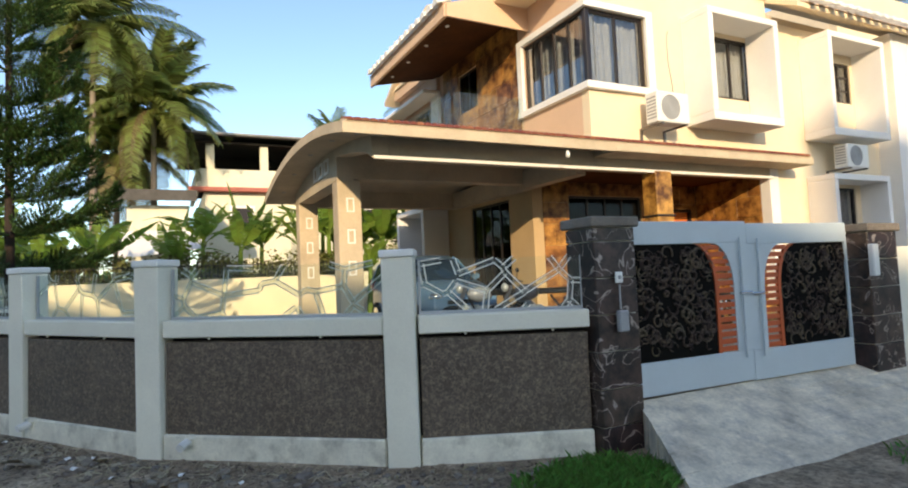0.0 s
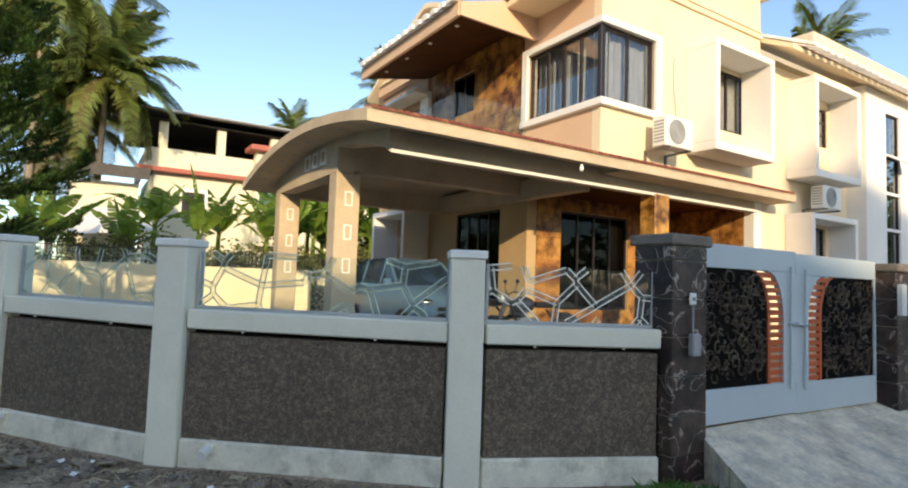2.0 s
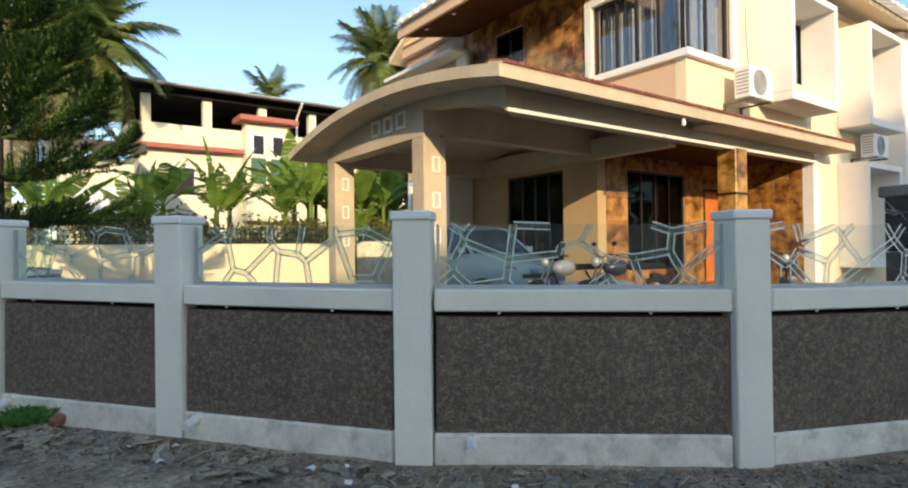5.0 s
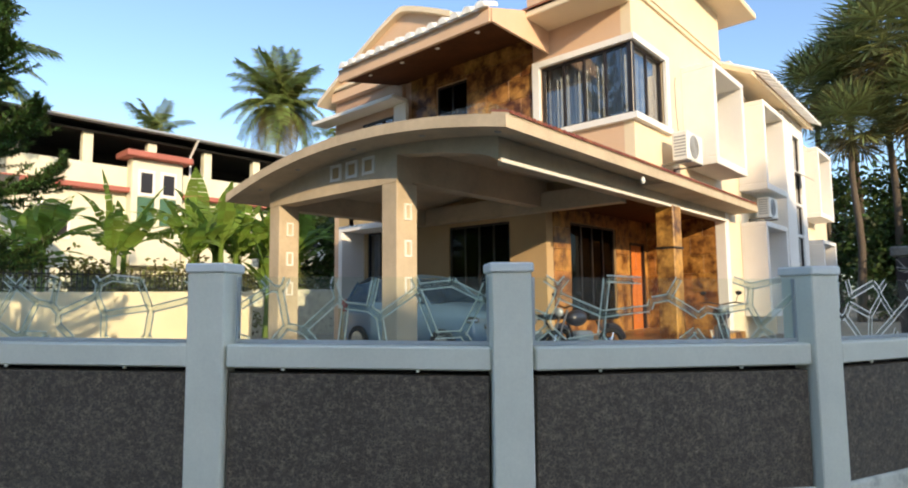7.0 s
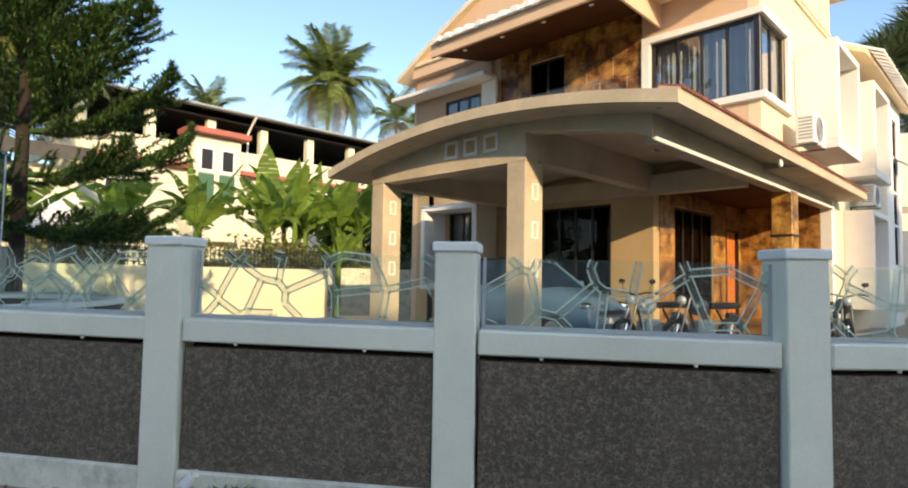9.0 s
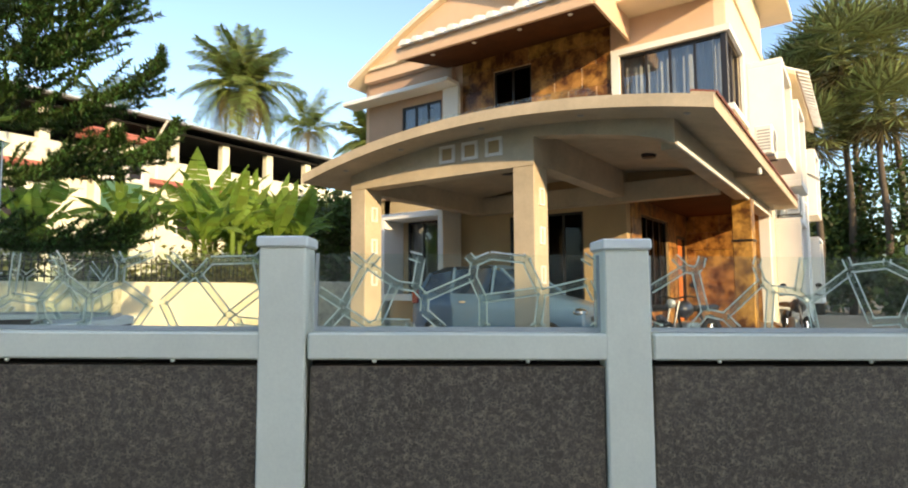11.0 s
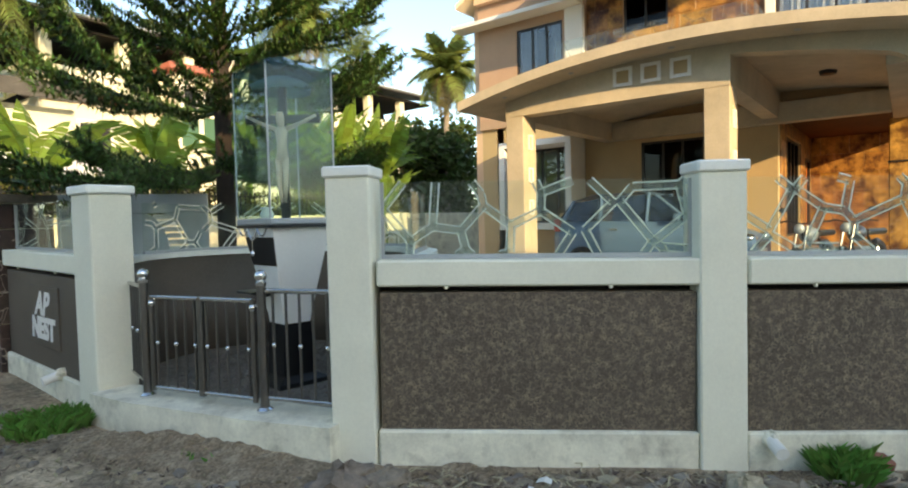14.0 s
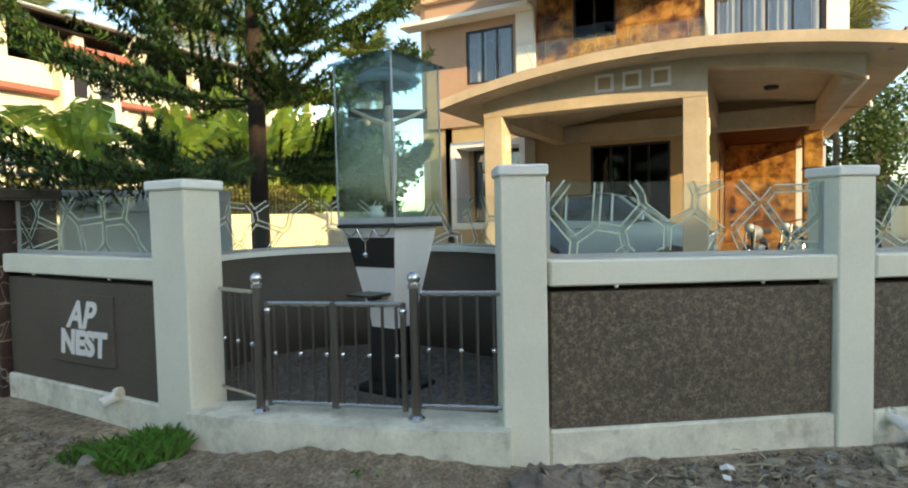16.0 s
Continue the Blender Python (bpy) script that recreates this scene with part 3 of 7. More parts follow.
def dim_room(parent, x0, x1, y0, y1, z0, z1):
    """Inner walls behind a window, so that it looks into a room; their near-black colour stands in for indoor shade."""
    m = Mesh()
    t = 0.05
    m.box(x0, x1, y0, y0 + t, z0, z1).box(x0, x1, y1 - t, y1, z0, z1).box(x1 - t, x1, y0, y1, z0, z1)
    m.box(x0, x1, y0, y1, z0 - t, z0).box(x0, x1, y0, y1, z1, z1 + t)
    part("room_lining", m, ROOM_SHADE, parent, "room lining behind the windows, coloured as indoor shade")


def trim_ring(parent, axis, at, u0, u1, z0, z1, w=0.11, out=0.05, material=WHITE, name="window_trim"):
    m = Mesh()
    for a0, a1, b0, b1 in ((u0 - w, u1 + w, z1, z1 + w), (u0 - w, u1 + w, z0 - w, z0), (u0 - w, u0, z0, z1), (u1, u1 + w, z0, z1)):
        m.box(at - out, at + 0.03, a0, a1, b0, b1) if axis == "x" else m.box(a0, a1, at - out, at + 0.03, b0, b1)
    return part(name, m, material, parent, "white painted trim")


YARD_Z = 0.32
FLOOR_Z = 0.62
# ground floor: front wall with a window, and the veranda cut in under the tower
FW = (10.78, 12.50, 0.95, 3.04)
wall_with_holes("wall", "x", FX, 0.22, 9.88, 16.65, YARD_Z - 0.4, 3.75, [FW, (14.05, 15.42, 1.35, 3.13)], TAN, house, "tan painted carport wall")
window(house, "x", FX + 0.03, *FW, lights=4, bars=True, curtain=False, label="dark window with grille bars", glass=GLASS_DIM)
window(house, "x", FX + 0.03, 14.05, 15.42, 1.35, 3.13, lights=3, curtain="split")
# upper front wall
UW = (11.90, 12.86, 5.45, 6.42)
LW = (14.28, 15.52, 4.75, 6.05)
wall_with_holes("wall", "x", FX, 0.22, 10.02, 13.95, 3.75, 7.0, [UW], PEACH, house)
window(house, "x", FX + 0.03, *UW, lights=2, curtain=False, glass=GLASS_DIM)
# darker and browner than the peach of the other upper walls
wall_with_holes("wall", "x", FX - 0.1, 0.32, 13.95, 16.65, 3.75, 6.9, [LW], PEACH_BROWN, house)
window(house, "x", FX - 0.08, *LW, lights=3, curtain="split")
part("pilaster", Mesh().soft(FX - 0.20, FX - 0.1, 13.72, 14.18, 3.75, 6.25, 0.01), WHITE, house, "cream painted pilaster")
part("wall", Mesh().box(FX, 17, 16.65, 16.85, YARD_Z - 0.4, 6.9), PEACH, house)
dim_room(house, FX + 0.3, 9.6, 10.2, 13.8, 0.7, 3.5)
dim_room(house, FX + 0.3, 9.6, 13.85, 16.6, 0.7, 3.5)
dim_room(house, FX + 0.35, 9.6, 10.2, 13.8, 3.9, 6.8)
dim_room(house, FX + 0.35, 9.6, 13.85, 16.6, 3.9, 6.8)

# tower over the veranda
CW_F = (7.97, 9.92, 4.74, 6.10)      # corner window, front leaf (y) ; side leaf (x)
CW_S = (6.82, 8.14, 4.74, 6.10)
wall_with_holes("wall", "x", FX + 0.002, 0.20, SY + 0.01, 10.02, 3.75, 7.0, [(SY - 0.1, 9.92, 4.74, 6.10)], PEACH, house)
B1W = (9.92, 11.12, 4.78, 6.05)
wall_with_holes("wall", "y", SY, 0.20, FX, 11.70, 3.75, 8.35, [(FX - 0.1, 8.14, 4.74, 6.10), B1W], CREAM, house)
part("wall", Mesh().box(FX + 0.2, 11.70, 10.02, 10.22, 6.6, 8.35).box(FX + 0.002, FX + 0.2, SY + 0.2, 10.22, 7.0, 8.35).box(11.5, 11.70, SY + 0.2, 10.22, 6.3, 8.35), PEACH, house)
window(house, "x", FX + 0.04, SY + 0.06, 9.92, 4.74, 6.10, lights=4, curtain=True, frame=0.055)
window(house, "y", SY + 0.04, FX + 0.06, 8.14, 4.74, 6.10, lights=2, curtain=True, frame=0.055)
part("corner_post", Mesh().soft(FX + 0.0, FX + 0.10, SY + 0.0, SY + 0.10, 4.74, 6.10, 0.008), FRAME_DARK, house, "dark corner post")
part("lintel", Mesh().box(FX + 0.004, FX + 0.19, SY + 0.22, 9.87, 3.364, 3.748), TAN, house, "tan lintel over the veranda")
# white trim that wraps round the corner window
tr = Mesh()
for z0, z1, o in ((6.10, 6.22, 0.07), (4.62, 4.74, 0.10)):
    tr.box(FX - o, FX + 0.02, SY - o, 10.08, z0, z1).box(FX + 0.02, 8.30, SY - o, SY + 0.02, z0, z1)
tr.box(FX - 0.07, FX + 0.02, 9.92, 10.08, 4.74, 6.10).box(8.14, 8.30, SY - 0.07, SY + 0.02, 4.74, 6.10)
part("window_trim", tr, WHITE, house, "white trim round the corner window")
dim_room(house, FX + 0.45, 11.4, SY + 0.45, 10.0, 4.3, 6.5)
# string course on the tower's side
part("string_course", Mesh().soft(FX, 11.70, SY - 0.05, SY, 7.05, 7.13, 0.01).soft(FX, 11.70, SY - 0.03, SY, 7.2, 7.25, 0.008), CREAM, house, "thin moulded string course")
# tower roof: eaves with red tiles
part("tower_eave", Mesh().soft(5.95, FX, 7.95, 10.05, 6.82, 6.95, 0.02), CREAM, house, "cream eave slab")
part("roof", Mesh().add([(5.9, 7.9, 6.95), (5.9, 10.1, 6.95), (6.8, 10.1, 7.45), (6.8, 7.9, 7.45), (5.9, 7.9, 6.99), (5.9, 10.1, 6.99), (6.8, 10.1, 7.5), (6.8, 7.9, 7.5)], [(0, 1, 2, 3), (4, 7, 6, 5), (0, 4, 5, 1), (1, 5, 6, 2), (3, 2, 6, 7), (0, 3, 7, 4)]), RED_TILE, house, "red tiled lean-to roof")
part("roof_slab", Mesh().soft(FX - 0.3, 12.6, 7.3, 10.4, 8.35, 8.5, 0.02), CREAM, house, "cream roof slab")


# box frames round the side windows
def box_frame(x0, x1, z0, z1, depth=0.66, t=0.13, label="deep white box frame round a window"):
    y0, y1 = SY - depth, SY
    m = Mesh()
    m.soft(x0, x1, y0, y1, z1 - t, z1, 0.012).soft(x0, x1, y0, y1, z0, z0 + t * 1.25, 0.012)
    m.soft(x0, x0 + t, y0, y1, z0 + t * 1.25, z1 - t, 0.012).soft(x1 - t, x1, y0, y1, z0 + t * 1.25, z1 - t, 0.012)
    return part("box_frame", m, WHITE, house, label)


box_frame(9.10, 11.10, 4.10, 6.25)
window(house, "y", SY + 0.04, *B1W, lights=2, curtain=True)
box_frame(12.75, 14.85, 4.06, 6.33)
box_frame(12.70, 14.80, 0.9, 3.25, depth=0.6)
B2W = (13.85, 14.65, 5.05, 6.0)
B3W = (13.3, 14.5, 1.3, 3.05)
wall_with_holes("wall", "y", SY, 0.20, 11.70, 15.6, YARD_Z - 0.4, 6.6, [B2W, B3W, (11.69, 11.71, 0, 0.1)], CREAM, house)
window(house, "y", SY + 0.04, *B2W, lights=2, curtain=False, rails=2)
window(house, "y", SY + 0.04, *B3W, lights=2, curtain=False)
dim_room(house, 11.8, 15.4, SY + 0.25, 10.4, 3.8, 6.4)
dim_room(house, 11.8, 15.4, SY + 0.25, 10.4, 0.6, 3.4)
# stair block with a tall strip window
ST = [(16.72, 17.55, 2.05, 3.15), (16.72, 17.55, 3.22, 4.1), (16.72, 17.55, 4.17, 5.1), (16.72, 17.55, 5.17, 6.25)]
wall_with_holes("wall", "y", SY - 0.45, 0.25, 15.6, 18.1, YARD_Z - 0.4, 6.75, ST, WHITE, house, "white stair block")
part("wall", Mesh().box(15.6, 15.8, SY - 0.2, SY + 0.3, YARD_Z - 0.4, 6.75), WHITE, house)
for s in ST:
    window(house, "y", SY - 0.40, *s, lights=1, curtain=False, frame=0.035)
part("open_vent", Mesh().add([(16.75, SY - 0.42, 5.15), (17.52, SY - 0.42, 5.15), (17.52, SY - 0.85, 4.85), (16.75, SY - 0.85, 4.85)], [(0, 1, 2, 3)]), GREY_SHEET, house, "open tilted window vent")
dim_room(house, 15.85, 18.0, SY - 0.2, 10.4, 0.5, 6.6)
wall_with_holes("wall", "y", SY, 0.20, 18.1, 24.0, YARD_Z - 0.4, 6.6, [(19.6, 21.0, 4.6, 6.1), (19.6, 21.0, 1.3, 3.0)], CREAM, house)
window(house, "y", SY + 0.04, 19.6, 21.0, 4.6, 6.1, lights=2)
window(house, "y", SY + 0.04, 19.6, 21.0, 1.3, 3.0, lights=2)
dim_room(house, 18.2, 23.0, SY + 0.25, 10.4, 0.5, 6.4)
for z0, z1 in ((3.95, 6.3), (0.9, 3.2)):
    box_frame(19.2, 21.4, z0, z1)
part("wall", Mesh().box(23.8, 24.0, SY, 16, YARD_Z - 0.4, 6.6).box(FX, 24, 16, 16.2, YARD_Z - 0.4, 6.6), CREAM, house)
part("flat_roof", Mesh().soft(11.7, 24.0, SY, 16.2, 6.6, 6.75, 0.01), SLAB, house, "flat roof slab")
part("parapet", Mesh().soft(16.2, 24.0, 9.0, 9.2, 6.75, 8.85, 0.02).soft(16.2, 16.4, 9.2, 12, 6.75, 8.85, 0.02), CREAM, house, "cream roof parapet")
# tiled pent eave along the rear half
part("pent_roof", Mesh().extrude([(7.25, 6.66), (7.25, 6.76), (8.6, 7.45), (8.6, 7.35)], "x", 11.72, 18.4), CREAM, house, "sloping pent eave")

# veranda: stone-clad back wall and end wall
VD = (10.42, 11.25, FLOOR_Z, 2.75)
VW = (7.66, 9.70, 0.95, 3.02)
wall_with_holes("wall", "y", 9.883, 0.2, FX + 0.222, 11.44, YARD_Z - 0.4, 3.75, [VW, VD], TAN, house)
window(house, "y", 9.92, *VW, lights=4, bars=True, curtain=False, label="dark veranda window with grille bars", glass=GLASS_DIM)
dr = part("door", Mesh().soft(VD[0] + 0.06, VD[1] - 0.06, 9.93, 9.98, VD[2], VD[3] - 0.06, 0.006), DOOR_WOOD, house, "orange varnished wooden door")
for i in range(2):
    for j in range(3):
        x = VD[0] + 0.13 + i * 0.31
        z = VD[2] + 0.15 + j * 0.66
        part("door_panel", Mesh().soft(x, x + 0.24, 9.915, 9.93, z, z + 0.54, 0.007), DOOR_WOOD, dr)
part("handle", Mesh().tube([(VD[0] + 0.12, 9.90, 1.6), (VD[0] + 0.12, 9.88, 1.65), (VD[0] + 0.12, 9.88, 1.8), (VD[0] + 0.12, 9.90, 1.85)], 0.01), CHROME, dr, "steel handle")
part("door_frame", Mesh().box(VD[0], VD[0] + 0.06, 9.86, 10.0, VD[2], VD[3]).box(VD[1] - 0.06, VD[1], 9.86, 10.0, VD[2], VD[3]).box(VD[0] + 0.06, VD[1] - 0.06, 9.86, 10.0, VD[3] - 0.06, VD[3]), FRAME_DARK, house, "dark door frame")
part("wall", Mesh().box(11.44, 11.70, SY + 0.2, 9.88, YARD_Z - 0.4, 3.75), TAN, house)
part("wall", Mesh().box(11.42, 11.71, SY - 0.02, SY + 0.2, YARD_Z - 0.4, 3.75), WHITE, house)
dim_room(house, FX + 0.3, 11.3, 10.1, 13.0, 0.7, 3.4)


def cladding(parent, axis, at, u0, u1, z0, z1, su, sz, material, out=0.018, holes=(), half=True, joint=0.006):
    """Stone slabs on a wall, each one a piece, with open joints."""
    shared = {}
    j, z = 0, z0
    while z < z1 - 0.02:
        zz = min(z + sz, z1)
        u = u0 - (su * 0.5 if half and j % 2 else 0)
        while u < u1 - 0.02:
            a, b = max(u, u0), min(u + su, u1)
            u += su
            if b - a < 0.03:
                continue
            pieces = [(a, b, z, zz)]
            for h in holes:
                nxt = []
                for p, q, r, s in pieces:
                    if q <= h[0] or p >= h[1] or s <= h[2] or r >= h[3]:
                        nxt.append((p, q, r, s))
                        continue
                    if p < h[0]:
                        nxt.append((p, h[0], r, s))
                    if q > h[1]:
                        nxt.append((h[1], q, r, s))
                    p2, q2 = max(p, h[0]), min(q, h[1])
                    if r < h[2]:
                        nxt.append((p2, q2, r, h[2]))
                    if s > h[3]:
                        nxt.append((p2, q2, h[3], s))
                pieces = nxt
            for p, q, r, s in pieces:
                w, h = q - p - joint, s - r - joint
                if w < 0.01 or h < 0.01:
                    continue
                key = (round(w, 3), round(h, 3))
                if key not in shared:
                    mm = Mesh()
                    if axis == "x":
                        mm.soft(-out, 0.004, -w / 2, w / 2, -h / 2, h / 2, 0.004)
                    else:
                        mm.soft(-w / 2, w / 2, -out, 0.004, -h / 2, h / 2, 0.004)
                    shared[key] = mm.data("stone_slab", material)
                ob = new("stone_slab", shared[key])
                ob.parent = parent
                c = ((p + q) / 2, (r + s) / 2)
                place = Vector((at, c[0], c[1])) if axis == "x" else Vector((c[0], at, c[1]))
                if parent.parent is None:
                    place -= parent.location
                ob.location = place
        z = zz
        j += 1


# stone-clad square column on the veranda's edge, with the plinth of the veranda
part("column", Mesh().soft(8.12, 8.52, 7.86, 8.22, YARD_Z - 0.2, 3.2, 0.015), CLAD, house, "stone-clad veranda column")
part("column_band", Mesh().soft(8.10, 8.54, 7.84, 8.24, 2.36, 2.40, 0.006), FRAME_DARK, house)
part("veranda_floor", Mesh().soft(FX + 0.2, 11.44, SY - 0.35, 9.88, YARD_Z - 0.3, FLOOR_Z, 0.015).soft(FX - 0.1, 11.3, SY - 0.75, SY - 0.35, YARD_Z - 0.3, 0.47, 0.015), CLAD, house, "stone-faced veranda floor and step")

# carport: columns, beams, arched roof
def carport_column(x0, x1, y0, y1, z1, insets):
    col = part("column", Mesh().soft(x0, x1, y0, y1, YARD_Z - 0.3, z1, 0.012), SLAB, house, "cream plastered carport column")
    for z in insets:
        w = 0.07
        m = Mesh()
        for a, b, c, d in ((-w, w, 0.10, 0.125), (-w, w, -0.125, -0.10), (-w, -w + 0.025, -0.10, 0.10), (w - 0.025, w, -0.10, 0.10)):
            m.box(x0 + 0.22 + a, x0 + 0.22 + b, y0 - 0.02, y0 + 0.02, z + c, z + d)
        part("inset_frame", m, WHITE, col, "small white recessed frame")


carport_column(2.70, 3.12, 9.82, 10.16, 3.18, (2.75, 2.2, 1.65))
carport_column(2.70, 3.12, 13.02, 13.36, 3.18, (2.75, 2.2, 1.65))


def arch_z(y):
    """The underside of the arched roof, across the carport."""
    c, half, rise = 10.45, 3.45, 0.44
    k = (y - c) / half
    return 3.30 + rise * (1 - k * k)


def arch_solid(x0, x1, y0, y1, lower, upper, n=24):
    ys = [y0 + (y1 - y0) * i / n for i in range(n + 1)]
    poly = [(y, lower(y)) for y in ys] + [(y, upper(y)) for y in reversed(ys)]
    return Mesh().extrude(poly, "x", x0, x1)


slab_y0, slab_y1 = 7.36, 13.95
m = arch_solid(2.12, FX, slab_y0, slab_y1, arch_z, lambda y: arch_z(y) + 0.15, 36)
part("arched_roof", m, SLAB, house, "arched cream concrete carport roof")
# eave slab that runs on along the side wall
part("side_eave", Mesh().soft(FX, 12.05, slab_y0, SY, 3.39, 3.54, 0.012), SLAB, house, "eave slab along the side wall")
# front beam with an arched top between the columns, and cross beams
part("front_beam", arch_solid(2.698, 3.0, 9.82, 13.36, lambda y: 3.18, lambda y: arch_z(y) + 0.02), SLAB, house, "tan front beam under the arched roof")
for y0, z0 in ((10.315, 3.385), (10.734, 3.385), (11.152, 3.385)):
    y1, z1 = y0 + 0.285, z0 + 0.275
    m = Mesh()
    m.box(2.67, 2.70, y0, y1, z1 - 0.045, z1).box(2.67, 2.70, y0, y1, z0, z0 + 0.045).box(2.67, 2.70, y0, y0 + 0.045, z0 + 0.045, z1 - 0.045).box(2.67, 2.70, y1 - 0.045, y1, z0 + 0.045, z1 - 0.045)
    fr = part("inset_frame", m, WHITE, house, "small square white frame on the beam")
    part("inset_back", Mesh().box(2.692, 2.698, y0 + 0.045, y1 - 0.045, z0 + 0.045, z1 - 0.045), TAN, fr)
part("front_beam", arch_solid(2.698, 2.96, 7.92, 9.818, lambda y: 3.19 + 0.40 * ((y - 7.92) / 1.9) ** 0.6, lambda y: arch_z(y) + 0.02, 12), SLAB, house, "tapering front beam beside the column")
part("cross_beam", arch_solid(3.0, FX, 9.84, 10.10, lambda y: 3.22, lambda y: arch_z(y) + 0.02, 4), SLAB, house)
part("cross_beam", arch_solid(3.0, FX, 13.06, 13.32, lambda y: 3.12, lambda y: arch_z(y) + 0.02, 4), SLAB, house)
part("side_beam", Mesh().soft(2.965, 11.44, 7.92, 8.16, 3.19, 3.5, 0.01), SLAB, house, "long beam under the side eave")
part("side_beam_lip", Mesh().soft(2.72, 11.50, 7.885, 7.92, 3.17, 3.225, 0.006), WHITE, house, "pale lip along the beam")
part("back_beam", Mesh().soft(FX - 0.22, FX, 8.16, 13.06, 3.12, 3.5, 0.01), SLAB, house)
part("ceiling", Mesh().box(FX, 11.44, 8.16, 9.88, 3.30, 3.36), WOOD_SOFFIT, house, "dark veranda ceiling")
for x, y in ((5.1, 8.93), (5.1, 11.6)):
    part("ceiling_light", Mesh().lathe((x, y, arch_z(y) - 0.07), [(0, 0.04), (0.01, 0.11), (0.05, 0.12), (0.07, 0.13)], 16), FRAME_DARK, house, "small round ceiling lamp")
for y in (7.7, 9.0, 10.5, 12.0, 13.2):
    part("soffit_spot", Mesh().lathe((2.42, y, arch_z(y) - 0.012), [(0, 0.035), (0.014, 0.05)], 12), PLASTIC_GREY, house, "small recessed soffit lamp")
part("wall_lamp", Mesh().lathe((5.78, 7.40, 3.24), [(0, 0.02), (0.02, 0.034), (0.06, 0.034), (0.11, 0.02)], 12), PLASTIC_WHITE, house, "small white bulb lamp under the eave", True)
# red tile edging along the side eave
tile = Mesh()
nseg = 8
for i in range(nseg):
    a, b = math.pi * i / nseg, math.pi * (i + 1) / nseg
    q = [(0.052 * math.cos(t), yy_, 0.045 * math.sin(t) + sl) for t in (a, b) for yy_, sl in ((0, 0), (0.28, 0.07))]
    tile.add(q, [(0, 1, 3, 2)])
tile.add([(0.052 * math.cos(math.pi * i / nseg), 0, 0.045 * math.sin(math.pi * i / nseg)) for i in range(nseg + 1)], [tuple(range(nseg + 1))])
tile_me = tile.data("roof_tile", RED_TILE)
edge = part("tile_bed", Mesh().extrude([(7.355, 3.53), (7.355, 3.565), (7.6, 3.625), (7.6, 3.56)], "x", 2.16, 11.95), SLAB, house, "red tile edging on the eave")
x = 2.22
while x < 11.9:
    ob = new("roof_tile", tile_me)
    ob.parent = edge
    ob.location = (x, 7.33, 3.55)
    x += 0.112

# balcony: roof with white tile ends, boarded soffit, glass balustrade
EV_X, EV_Z = 4.90, 6.52
part("balcony_soffit", Mesh().add([(x, y, z + dz) for dz in (0, 0.03) for x, z in ((EV_X + 0.04, EV_Z - 0.10), (FX, 6.80)) for y in (9.752, 14.1)], [(0, 1, 3, 2), (4, 6, 7, 5), (0, 4, 5, 1), (1, 5, 7, 3), (3, 7, 6, 2), (2, 6, 4, 0)]), WOOD_SOFFIT, house, "brown boarded balcony soffit")
for i in range(4):
    part("soffit_spot", Mesh().lathe((5.2, 10.3 + 1.05 * i, EV_Z - 0.064), [(0, 0.035), (0.014, 0.05)], 12), PLASTIC_WHITE, house, "small recessed soffit lamp")
part("balcony_roof", Mesh().add([(EV_X, 9.75, EV_Z), (EV_X, 14.2, EV_Z), (FX + 0.3, 14.2, 7.2), (FX + 0.3, 9.75, 7.2), (EV_X, 9.75, EV_Z + 0.14), (EV_X, 14.2, EV_Z + 0.14), (FX + 0.3, 14.2, 7.32), (FX + 0.3, 9.75, 7.32)], [(4, 7, 6, 5), (0, 4, 5, 1), (1, 5, 6, 2), (0, 3, 7, 4), (0, 1, 2, 3)]), CREAM, house, "cream sloping balcony roof")
part("fascia", Mesh().soft(EV_X - 0.03, EV_X + 0.04, 9.75, 14.2, EV_Z - 0.13, EV_Z + 0.12, 0.008), PEACH, house, "peach fascia board")

# white tile ends on the balcony eave
wt = Mesh()
for i in range(8):
    a, b = math.pi * i / 8, math.pi * (i + 1) / 8
    wt.add([(sl, 0.115 * math.cos(t), 0.13 * math.sin(t) + sl * 0.36) for t in (a, b) for sl in (0, 0.42)], [(0, 1, 3, 2)])
wt.add([(0, 0.115 * math.cos(math.pi * i / 8), 0.13 * math.sin(math.pi * i / 8)) for i in range(9)], [tuple(range(9))])
wt_me = wt.data("roof_tile", WHITE_TILE)
bed = part("tile_bed", Mesh().soft(EV_X - 0.04, EV_X + 0.5, 9.76, 14.2, EV_Z + 0.13, EV_Z + 0.155, 0.004), PEACH, house, "white tile ends along the eave")
y = 9.88
while y < 14.15:
    ob = new("roof_tile", wt_me)
    ob.parent = bed
    ob.location = (EV_X - 0.16, y, EV_Z + 0.12)
    y += 0.31
# the same along the pent eave of the rear half
wt2 = Mesh()
for i in range(6):
    a, b = math.pi * i / 6, math.pi * (i + 1) / 6
    wt2.add([(0.10 * math.cos(t), sl, 0.085 * math.sin(t) + sl * 0.5) for t in (a, b) for sl in (0, 1.2)], [(0, 1, 3, 2)])
wt2.add([(0.10 * math.cos(math.pi * i / 6), 0, 0.085 * math.sin(math.pi * i / 6)) for i in range(7)], [tuple(range(7))])
wt2_me = wt2.data("roof_tile", WHITE_TILE)
